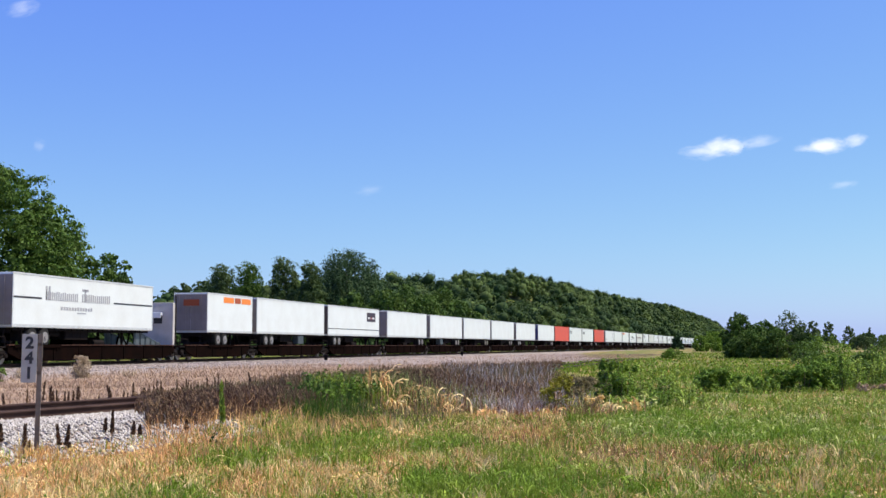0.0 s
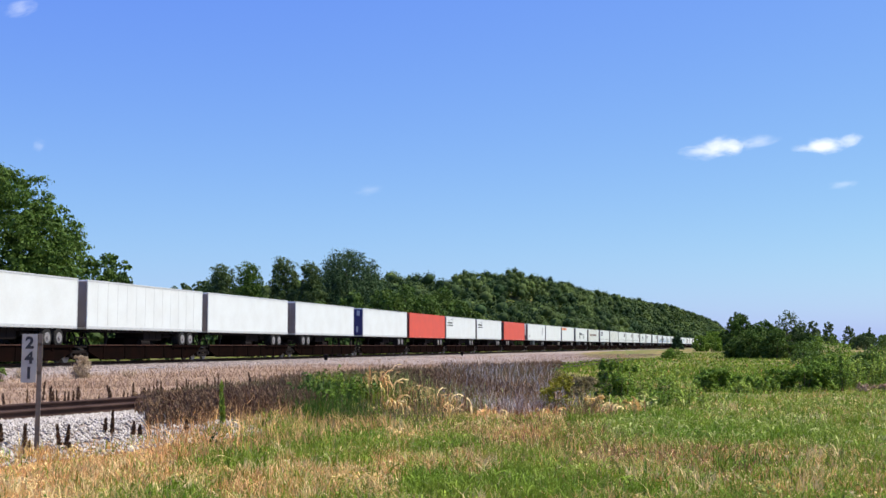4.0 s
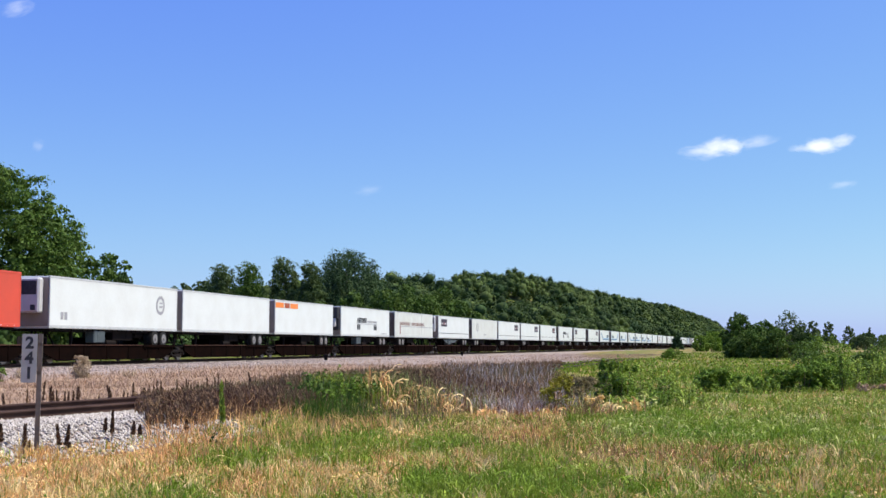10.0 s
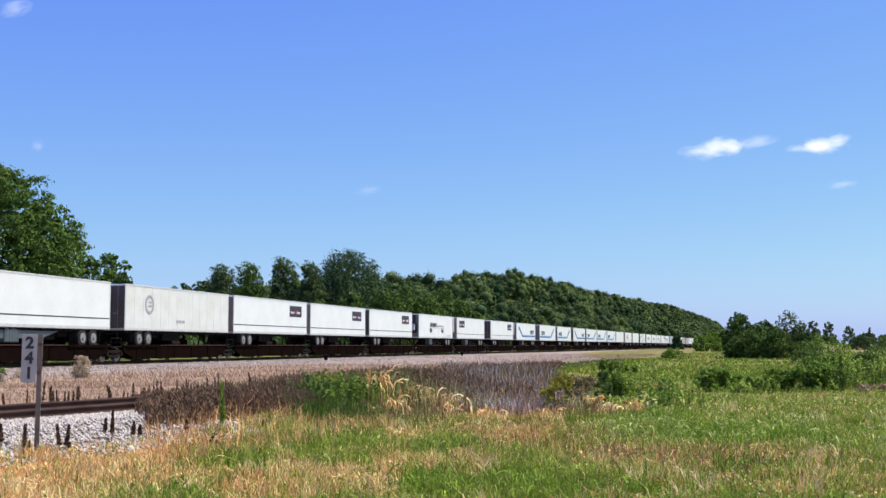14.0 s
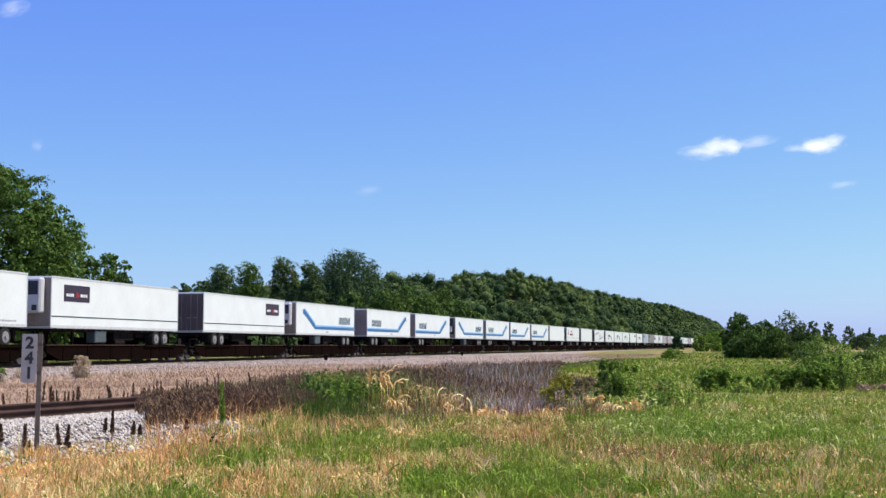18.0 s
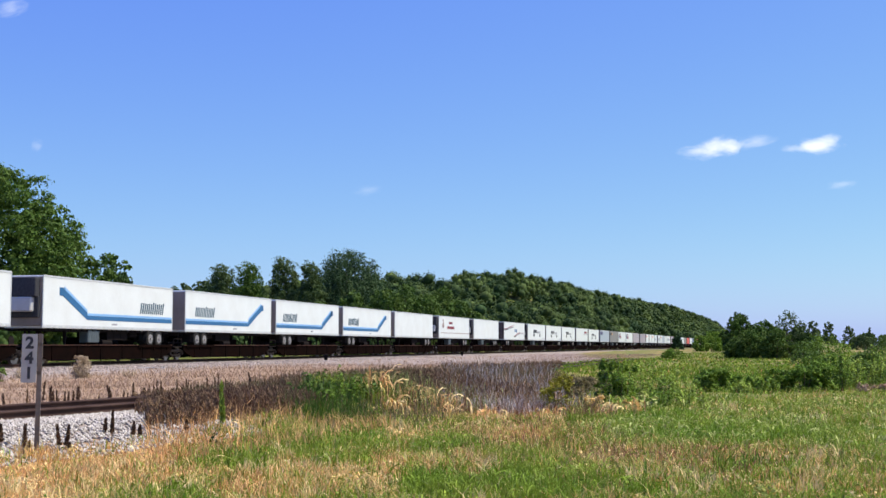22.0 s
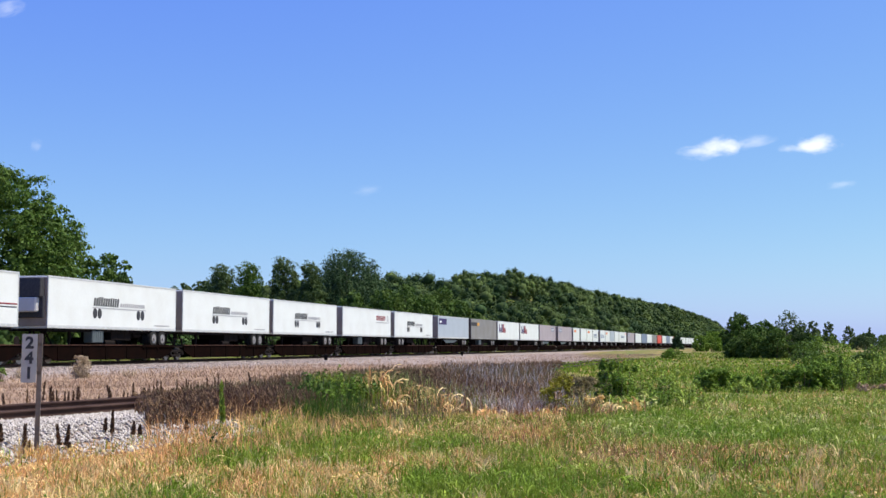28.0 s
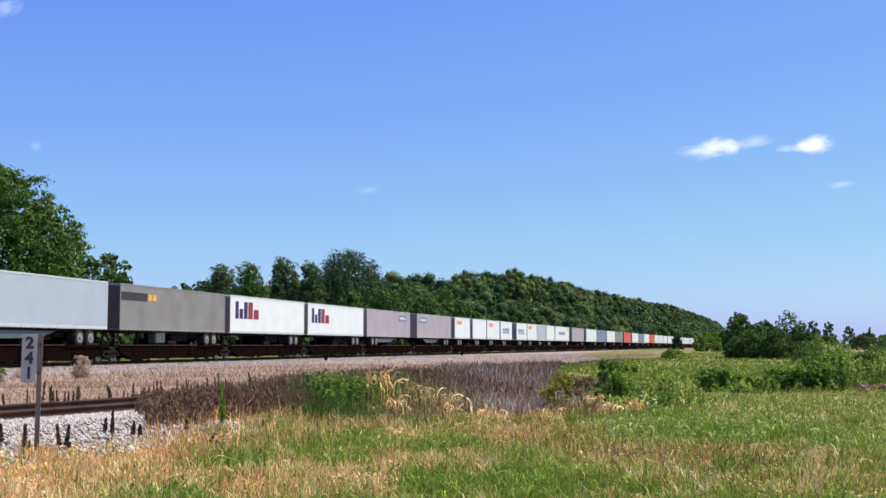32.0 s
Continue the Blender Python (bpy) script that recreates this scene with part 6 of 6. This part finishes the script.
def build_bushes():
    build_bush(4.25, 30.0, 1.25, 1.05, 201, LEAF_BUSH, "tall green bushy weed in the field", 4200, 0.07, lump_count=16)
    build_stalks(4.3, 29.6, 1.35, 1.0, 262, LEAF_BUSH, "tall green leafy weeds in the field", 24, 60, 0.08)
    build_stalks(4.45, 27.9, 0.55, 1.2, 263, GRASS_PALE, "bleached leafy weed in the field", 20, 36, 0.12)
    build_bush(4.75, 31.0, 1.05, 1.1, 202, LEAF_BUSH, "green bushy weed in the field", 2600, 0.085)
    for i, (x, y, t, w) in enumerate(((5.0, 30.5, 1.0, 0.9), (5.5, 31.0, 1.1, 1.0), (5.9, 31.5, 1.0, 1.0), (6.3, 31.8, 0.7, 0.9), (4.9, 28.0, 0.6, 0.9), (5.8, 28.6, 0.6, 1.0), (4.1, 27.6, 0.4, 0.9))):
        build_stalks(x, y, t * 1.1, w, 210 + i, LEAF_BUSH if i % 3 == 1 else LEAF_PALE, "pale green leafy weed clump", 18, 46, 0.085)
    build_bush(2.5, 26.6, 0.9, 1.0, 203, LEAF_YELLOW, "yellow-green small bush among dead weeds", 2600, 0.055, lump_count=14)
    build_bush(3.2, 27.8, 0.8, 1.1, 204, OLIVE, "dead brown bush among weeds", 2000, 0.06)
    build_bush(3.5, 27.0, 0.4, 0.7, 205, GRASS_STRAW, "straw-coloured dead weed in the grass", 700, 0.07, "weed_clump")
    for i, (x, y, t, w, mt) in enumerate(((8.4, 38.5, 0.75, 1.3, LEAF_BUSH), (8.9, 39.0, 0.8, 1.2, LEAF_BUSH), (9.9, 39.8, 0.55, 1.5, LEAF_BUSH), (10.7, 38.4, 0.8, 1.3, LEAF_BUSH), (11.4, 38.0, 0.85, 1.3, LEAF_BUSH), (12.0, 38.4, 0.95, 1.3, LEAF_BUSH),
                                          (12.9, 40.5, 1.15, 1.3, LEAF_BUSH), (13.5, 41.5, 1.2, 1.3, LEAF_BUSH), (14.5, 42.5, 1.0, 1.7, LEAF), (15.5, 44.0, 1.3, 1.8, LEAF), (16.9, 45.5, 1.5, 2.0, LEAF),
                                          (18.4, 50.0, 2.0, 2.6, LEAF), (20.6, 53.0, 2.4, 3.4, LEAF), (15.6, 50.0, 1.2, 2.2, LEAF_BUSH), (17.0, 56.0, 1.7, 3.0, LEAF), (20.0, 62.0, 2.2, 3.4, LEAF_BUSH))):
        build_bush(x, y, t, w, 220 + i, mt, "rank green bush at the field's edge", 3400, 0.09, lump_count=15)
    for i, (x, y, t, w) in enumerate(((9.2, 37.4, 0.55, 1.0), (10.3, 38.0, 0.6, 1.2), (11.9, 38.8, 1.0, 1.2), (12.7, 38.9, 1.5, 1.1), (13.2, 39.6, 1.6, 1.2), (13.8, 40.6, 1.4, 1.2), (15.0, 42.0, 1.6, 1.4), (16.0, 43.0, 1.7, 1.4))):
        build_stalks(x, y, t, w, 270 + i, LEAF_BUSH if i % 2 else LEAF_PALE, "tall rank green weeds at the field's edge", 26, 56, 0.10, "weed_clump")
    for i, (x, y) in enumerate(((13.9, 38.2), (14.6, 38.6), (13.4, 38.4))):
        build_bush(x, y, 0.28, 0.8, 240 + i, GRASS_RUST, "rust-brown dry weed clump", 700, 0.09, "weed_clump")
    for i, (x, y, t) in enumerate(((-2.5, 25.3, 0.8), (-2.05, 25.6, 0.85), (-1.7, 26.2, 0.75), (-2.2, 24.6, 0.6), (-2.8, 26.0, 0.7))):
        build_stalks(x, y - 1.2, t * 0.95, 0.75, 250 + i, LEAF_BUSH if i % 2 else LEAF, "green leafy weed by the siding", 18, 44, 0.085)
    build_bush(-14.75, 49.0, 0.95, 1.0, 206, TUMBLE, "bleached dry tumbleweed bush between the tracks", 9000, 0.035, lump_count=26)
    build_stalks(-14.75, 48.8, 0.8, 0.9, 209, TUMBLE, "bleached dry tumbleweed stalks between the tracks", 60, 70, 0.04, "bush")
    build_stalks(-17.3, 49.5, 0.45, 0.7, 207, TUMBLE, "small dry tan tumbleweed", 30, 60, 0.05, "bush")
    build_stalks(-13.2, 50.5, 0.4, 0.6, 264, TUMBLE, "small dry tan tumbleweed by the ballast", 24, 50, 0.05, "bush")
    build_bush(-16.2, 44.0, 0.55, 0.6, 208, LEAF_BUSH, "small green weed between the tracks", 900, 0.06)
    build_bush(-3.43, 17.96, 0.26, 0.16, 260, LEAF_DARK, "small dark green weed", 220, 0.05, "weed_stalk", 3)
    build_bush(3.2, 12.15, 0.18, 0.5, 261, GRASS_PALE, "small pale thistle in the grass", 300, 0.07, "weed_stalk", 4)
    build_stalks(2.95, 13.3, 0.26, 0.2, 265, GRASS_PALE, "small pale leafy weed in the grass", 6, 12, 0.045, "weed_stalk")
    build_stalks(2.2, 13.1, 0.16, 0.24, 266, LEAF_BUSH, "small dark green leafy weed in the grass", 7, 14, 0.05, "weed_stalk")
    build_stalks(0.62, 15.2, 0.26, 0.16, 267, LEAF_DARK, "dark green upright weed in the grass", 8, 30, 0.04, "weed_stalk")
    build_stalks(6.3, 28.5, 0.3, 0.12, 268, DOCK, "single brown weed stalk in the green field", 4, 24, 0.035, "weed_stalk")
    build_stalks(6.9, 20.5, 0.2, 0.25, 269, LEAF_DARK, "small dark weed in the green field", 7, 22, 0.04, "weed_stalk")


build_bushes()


def seed_spikes(name, x, y, z, h, mat, seed, per=46, thick=0.03, grain=0.028):
    """Upright stalks whose upper two thirds are crusted with seeds."""
    g = rng_for(seed)
    n = len(x)
    f = g.uniform(0.22, 1.0, (n, per)) ** 0.8
    a = g.uniform(0, 6.283, (n, per))
    lx, ly = g.normal(0, 0.08, n), g.normal(0, 0.08, n)
    rad = thick * g.uniform(0.2, 1.0, (n, per)) * (1.25 - f)
    c = np.stack([x[:, None] + lx[:, None] * f * h[:, None] + np.cos(a) * rad, y[:, None] + ly[:, None] * f * h[:, None] + np.sin(a) * rad, z[:, None] + f * h[:, None]], -1).reshape(-1, 3)
    m = len(c)
    long = np.stack([g.normal(0, 0.35, m), g.normal(0, 0.35, m), np.ones(m)], -1) * (grain * g.uniform(0.6, 1.4, m))[:, None]
    b = g.uniform(0, 6.283, m)
    side = np.stack([np.cos(b), np.sin(b), g.normal(0, 0.3, m)], -1) * (grain * 0.34 * g.uniform(0.6, 1.4, m))[:, None]
    v, fc = np.stack([c - long, c + side, c + long, c - side], 1).reshape(-1, 3), np.arange(m * 4).reshape(-1, 4)
    wdt = 0.007
    sv = np.stack([np.stack([x - wdt, y, z - 0.03], -1), np.stack([x + wdt, y, z - 0.03], -1), np.stack([x + lx * h + wdt * 0.5, y + ly * h, z + h], -1), np.stack([x + lx * h - wdt * 0.5, y + ly * h, z + h], -1)], 1).reshape(-1, 3)
    sf = np.arange(n * 4).reshape(-1, 4) + len(v)
    return raw_mesh(name, np.concatenate([v, sv]), np.concatenate([fc, sf]), mat)


def build_weeds():
    # single dock stalks, each a thing
    g = rng_for(61)
    for x, y, h in ((-5.64, 15.43, 0.28), (-5.34, 15.4, 0.37), (-5.32, 15.5, 0.14), (-5.06, 15.97, 0.35), (-5.02, 16.07, 0.33), (-4.95, 16.04, 0.12), (-4.84, 17.29, 0.2), (-4.66, 17.0, 0.43), (-4.48, 17.46, 0.22), (-4.42, 17.6, 0.16), (-3.94, 18.57, 0.18), (-3.0, 20.2, 0.1)):
        z = height(np.array([x]), np.array([y]))
        ob = new("dock_weed", seed_spikes("dock_weed", np.array([0.0]), np.array([0.0]), np.array([0.0]), np.array([h]), DOCKDARK, int(h * 1000 + abs(x) * 10), 260, 0.034, 0.03))
        ob.matrix_basis = pose(x, y, float(z[0]))
        tagged(ob, "dark brown dried dock stalk gone to seed", "weed", "dock weeds")
    # a row beyond the siding
    x, y = siding_points(170, -9, 12, -3.6, -1.8, 62)
    tagged(new("dock_weeds", seed_spikes("dock_weeds", x, y, height(x, y), g.uniform(0.12, 0.5, len(x)), DOCKDARK, 63, 90, 0.03, 0.028)), "row of brown dock stalks behind the siding", "weed", kind="stuff")
    # the dense brown stand that hides the siding
    for n, u0, u1, per, grain, seed in ((10500, -5, 16, 30, 0.027, 64), (9500, 15, 52, 16, 0.05, 71)):
        x, y = siding_points(n, u0, u1, -2.4, 3.5, seed)
        u, v = beside(x, y)
        h = (0.56 - 0.004 * np.maximum(u - 2, 0)) * (0.38 + 0.56 * ease((u - 2) / 14)) * (0.5 + 0.7 * g.uniform(0, 1, len(x)) ** 2.2) * (0.7 + 0.3 * wave(x, y, 1.3))
        keep = (x > -0.252 * y + 0.2 * wave(x, y, 2.0)) & ~((u > 40) & (v > -1.0))
        keep &= v < np.where(u < 6, 2.35, np.maximum(3.5 - 0.22 * u, 0.5)) + 0.15 * wave(x, y, 3.0)
        h = h * (1 - 0.5 * ease((v - 0.4) / 2.6))
        x, y, h = x[keep], y[keep], np.maximum(h[keep], 0.14)
        tagged(new("dock_weeds", seed_spikes("dock_weeds", x, y, height(x, y), h, DOCK, seed + 1, per, 0.03, grain)), "dense stand of dark brown dried weeds over the siding", "weed", kind="stuff")
    x, y = siding_points(15000, -2, 24, -2.2, 2.4, 401)
    keep = x > -0.248 * y
    x, y = x[keep], y[keep]
    tagged(new("dead_stalks", blade_mesh("dead_stalks", x, y, height(x, y), g.uniform(0.25, 0.6, len(x)) * (0.36 + 0.5 * ease((beside(x, y)[0] - 2) / 14)), g.uniform(0.007, 0.016, len(x)), OLIVE, 402, 0.25)), "olive-brown dry stalks in the weed stand", "weed", kind="stuff")
    x, y = siding_points(3600, -2, 6, 0.3, 2.4, 404)
    keep = x > -0.246 * y
    x, y = x[keep], y[keep]
    tagged(new("dock_weeds", seed_spikes("dock_weeds", x, y, height(x, y), g.uniform(0.12, 0.34, len(x)), DOCK, 405, 34, 0.03, 0.026)), "low brown dried weeds at the foot of the stand", "weed", kind="stuff")
    # dry grass mixed in the stand
    x, y = siding_points(20000, -5, 30, 0.3, 4.5, 66)
    u, v = beside(x, y)
    keep = (v > 2.4 - 0.2 * np.maximum(u, 0)) & (x > -0.245 * y)
    x, y, u = x[keep], y[keep], u[keep]
    for name, mt, pick, word in (("dry_grass", GRASS_DRY, u < 3.5, "dry grass among the brown weeds"), ("dead_stalks", OLIVE, u >= 3.5, "olive dead grass among the brown weeds")):
        xi, yi = x[pick], y[pick]
        tagged(new(name, blade_mesh(name, xi, yi, height(xi, yi), g.uniform(0.1, 0.34, len(xi)), g.uniform(0.008, 0.02, len(xi)), mt, 67)), word, "grass", kind="stuff")
    # grey dead stalks, tangled
    n = 6500
    x, y = g.normal(1.55, 0.75, n), g.normal(30.0, 3.2, n)
    keep = (y > 26.2) & (y < 39) & (g.uniform(0, 1, n) < 0.4 + 0.6 * (wave(x, y, 2.2) > -0.2))
    x, y = x[keep], y[keep]
    for i, mt in enumerate((DEADGREY, DOCK, GRASS_DRY)):
        xi, yi = x[i % 3::3 if i else 2], y[i % 3::3 if i else 2]
        tagged(new("dead_stalks", blade_mesh("dead_stalks", xi, yi, height(xi, yi), g.uniform(0.15, 0.55, len(xi)), g.uniform(0.008, 0.018, len(xi)), mt, 68 + 20 * i, 0.6)), "tangled dead weed stalks", "weed", kind="stuff")
    n = 9000
    y = 26.5 + 19 * g.uniform(0, 1, n) ** 1.4
    x = y * g.uniform(0.0, 0.092, n)
    for i, mt in enumerate((DEADGREY, RUSTSTALK, OLIVE, DOCK)):
        xi, yi = x[i::4], y[i::4]
        tagged(new("dead_stalks", blade_mesh("dead_stalks", xi, yi, height(xi, yi), g.uniform(0.2, 0.62, len(xi)), g.uniform(0.01, 0.02, len(xi)) * yi / 28, mt, 400 + i, 0.35)), "grey-lilac dead weed stalks over the siding", "weed", kind="stuff")
    n = 1500
    x, y = g.normal(1.3, 0.55, n), g.uniform(25.6, 27.6, n)
    tagged(new("dead_stalks", blade_mesh("dead_stalks", x, y, height(x, y), g.uniform(0.12, 0.45, n), g.uniform(0.006, 0.015, n), DEADGREY, 79, 0.9)), "pale grey dead weed stalks", "weed", kind="stuff")
    n = 1500
    x, y = g.uniform(-2.4, 2.2, n), g.uniform(27.2, 32, n)
    tagged(new("dock_weeds", seed_spikes("dock_weeds", x, y, height(x, y), g.uniform(0.2, 0.55, n), DOCK, 78, 30, 0.035, 0.034)), "brown dried weeds behind the straw grass", "weed", kind="stuff")
    # straw tassels in tall clumps
    xs, ys, hs = [], [], []
    t = rng_for(420)
    for cx, cy, k, h in ((-1.35, 26.9, 26, 0.78), (-1.1, 26.8, 12, 0.6), (-0.5, 27.2, 16, 0.62), (-0.1, 27.0, 18, 0.66), (0.1, 26.9, 12, 0.55), (-1.8, 26.8, 10, 0.5), (0.4, 27.0, 10, 0.42), (-0.8, 26.4, 16, 0.4), (-1.5, 26.2, 12, 0.36),
                         (-1.0, 25.8, 24, 0.34), (0.1, 25.6, 24, 0.32), (0.9, 25.6, 24, 0.3), (2.2, 25.8, 18, 0.3), (3.4, 26.4, 18, 0.34), (4.2, 27.0, 18, 0.4)):
        k = int(k * 1.7)
        xs.append(t.normal(cx, 0.14, k)), ys.append(t.normal(cy - 0.9, 0.2, k)), hs.append(h * t.uniform(0.45, 1.15, k))
    x, y, h = np.concatenate(xs), np.concatenate(ys), np.concatenate(hs)
    for name, mt, pick, lab in (("straw_tassels", GRASS_STRAW, slice(0, None, 2), "arching straw-coloured grass leaves"), ("straw_tassels", GRASS_DRY, slice(1, None, 2), "arching tan grass leaves")):
        tagged(new(name, arch_mesh(name, x[pick], y[pick], height(x[pick], y[pick]), h[pick], t.uniform(0.02, 0.048, len(x[pick])), mt, 69, 0.4, 1.1)), lab, "grass", kind="stuff")
    n = 2400
    x, y = g.normal(-0.7, 0.75, n), g.uniform(25.2, 28.6, n)
    for i, mt in enumerate((DOCK, GRASS_PALE, LEAF_BLUE)):
        xi, yi = x[i::3], y[i::3]
        tagged(new("stalk_tangle", blade_mesh("stalk_tangle", xi, yi, height(xi, yi), g.uniform(0.25, 0.75, len(xi)), g.uniform(0.006, 0.014, len(xi)), mt, 73 + i, 0.5, droop=0.3)), "tangle of fine olive and tan stalks", "grass", kind="stuff")
    n = 4200
    x, y = g.uniform(-2.9, 1.0, n), g.uniform(24.5, 29.5, n)
    keep = g.uniform(0, 1, n) < ease((-0.4 - x) / 2.0) + 0.25 * (wave(x, y, 2.6) > 0.1)
    x, y = x[keep], y[keep]
    tagged(new("rank_grass", blade_mesh("rank_grass", x, y, height(x, y), g.uniform(0.2, 0.6, len(x)), g.uniform(0.008, 0.018, len(x)), GRASS_GREEN, 70, 0.5)), "rank green grass by the siding", "grass", kind="stuff")
    n = 2600
    x, y = g.normal(-2.2, 0.4, n), g.uniform(21.5, 26.5, n)
    tagged(new("rank_grass", blade_mesh("rank_grass", x, y, height(x, y), g.uniform(0.12, 0.42, n), g.uniform(0.008, 0.018, n), LEAF, 403, 0.4)), "rank dark green grass before the weed stand", "grass", kind="stuff")
    n = 2600
    x, y = g.uniform(-2.2, 3.6, n), g.uniform(24.8, 28.6, n)
    keep = (x < 0.5) | (y < 26.0)
    x, y = x[keep], y[keep]
    tagged(new("dry_grass", blade_mesh("dry_grass", x, y, height(x, y), g.uniform(0.12, 0.42, len(x)), g.uniform(0.01, 0.02, len(x)), RUSTSTALK, 75, 0.6)), "rust-brown grass under the weeds", "grass", kind="stuff")
    # one tall green stalk
    z = height(np.array([-3.44]), np.array([18.9]))
    ob = new("mullein_weed", seed_spikes("mullein_weed", np.array([0.0]), np.array([0.0]), np.array([0.0]), np.array([0.85]), LEAF_PALE, 77, 260, 0.05, 0.05))
    ob.matrix_basis = pose(-3.44, 18.9, float(z[0]))
    tagged(ob, "single tall green mullein-like weed stalk", "weed")


build_weeds()


# ---- milepost ----
def digit(ch, x, z, tall, parent, mat):
    curve = bpy.data.curves.new("digit", 'FONT')
    curve.body, curve.size, curve.align_x, curve.extrude = ch, tall * 1.38, 'CENTER', 0.002
    curve.offset = 0.008
    tmp = bpy.data.objects.new("digit", curve)
    scene.collection.objects.link(tmp)
    data = bpy.data.meshes.new_from_object(tmp.evaluated_get(bpy.context.evaluated_depsgraph_get()))
    bpy.data.objects.remove(tmp)
    data.materials.clear()
    part("digit", data, mat, parent, m=pose(x, -0.0125, z, 90, 0, 0))


def build_milepost():
    x, y = -5.25, 15.6
    z0 = float(height(np.array([x]), np.array([y]))[0])
    thing = tagged(new("milepost"), "white vertical milepost board numbered 241 on a rusty steel post", "sign")
    thing.matrix_basis = pose(x, y, z0 - 0.3, 0, 0.6, 14)
    top = EYE + 0.155 - z0 + 0.3
    post = boxes((-0.03, 0.03, -0.006, 0.006, 0, top), (-0.03, -0.022, 0.006, 0.035, 0, top), (0.022, 0.03, 0.006, 0.035, 0, top), bevel=0.002)
    part("post", post, GALV, thing)
    board = part("board", boxes((-0.225, -0.035, -0.012, -0.006, top - 0.63, top - 0.005), bevel=0.002), SIGN, thing, "weathered white sign board")
    for i, ch in enumerate("241"):
        digit(ch, -0.13, top - 0.185 - i * 0.195, 0.15, board, INK)
    part("bracket", boxes((-0.06, 0.02, -0.006, 0.004, top - 0.16, top - 0.12), (-0.06, 0.02, -0.006, 0.004, top - 0.52, top - 0.48)), GALV, thing)


build_milepost()


# small dark posts beside the main line
def build_marker(x, y, h):
    z0 = float(height(np.array([x]), np.array([y]))[0])
    ob = new("marker_post", cached(("marker_post",), lambda: boxes((-0.14, 0.14, -0.1, 0.1, -0.1, 0.55), (-0.2, 0.2, -0.14, 0.14, 0.3, 0.5), bevel=0.03), STEEL))
    ob.matrix_basis = pose(x, y, z0)
    tagged(ob, "small dark marker post beside the ballast", "marker post")


for ms in (52.0, 103.0):
    mx, my = on_line(ms, -2.2)
    build_marker(float(mx), float(my), 0.5)


# a pale flat strip added for an unidentified bright streak at the ballast's edge
def build_pale_strip(x, y, turn):
    z0 = float(height(np.array([x]), np.array([y]))[0])
    ob = new("plank", boxes_mesh("plank", GREYPANEL, (-0.75, 0.75, -0.1, 0.1, -0.02, 0.06)))
    ob.matrix_basis = pose(x, y, z0, 0, 0, turn)
    tagged(ob, "pale weathered plank lying on the ballast", "plank")


def boxes_mesh(name, mat, *specs):
    data = bpy.data.meshes.new(name)
    bm = boxes(*specs, bevel=0.01)
    bm.to_mesh(data)
    bm.free()
    data.materials.append(mat)
    return data


build_pale_strip(-16.85, 69.49, 8)


# a small fly that darts past the lens
def build_fly():
    thing = tagged(new("fly"), "tiny dark fly darting through the air", "insect")
    body = bmesh.new()
    bmesh.ops.create_icosphere(body, subdivisions=2, radius=0.0011)
    for v in body.verts:
        v.co.x *= 1.9
    part("body", body, INK, thing)
    for side in (-1, 1):
        wing = bmesh.new()
        rim = [(0.0004, 0.0006), (0.0012, 0.0022), (0.0004, 0.0034), (-0.0012, 0.0028), (-0.0010, 0.0010)]
        low = [wing.verts.new((x, side * y, 0.0009)) for x, y in rim]
        high = [wing.verts.new((x, side * y, 0.00098)) for x, y in rim]
        wing.faces.new(low)
        wing.faces.new(high[::-1])
        for i in range(5):
            j = (i + 1) % 5
            wing.faces.new((low[j], low[i], high[i], high[j]))
        part("wing", wing, SOFTINK, thing, "thin grey wing")
    return thing


FLY = build_fly()


# ---- what moves ----
def motions():
    times = [2.0 * i for i in range(17)]
    for thing, s, length in TRAIN:
        walk(thing, [(t, line_pose(s - SPEED * t - 0.5 * GAIN * t * t, length)) for t in times])
    for ob, x, z, drift, lean in CLOUDS:
        walk(ob, [(t, pose(x + drift * t / 32, 3600, z, 0, -lean, 0)) for t in (0, 16, 32)])
    walk(FLY, [(0, pose(4.0, 0.4, 3.2, 0, 0, 160)), (16.6, pose(3.6, 0.8, 3.0, 0, 0, 160)), (16.85, pose(1.471, 1.2, 2.581, 0, 0, 160)), (17.0, pose(0.271, 1.2, 1.781, 0, 0, 160)),
               (17.15, pose(-0.229, 1.2, 2.981, 0, 0, 160)), (17.4, pose(-1.0, 0.8, 3.6, 0, 0, 160)), (32, pose(-3.0, 0.4, 4.0, 0, 0, 160))])


motions()
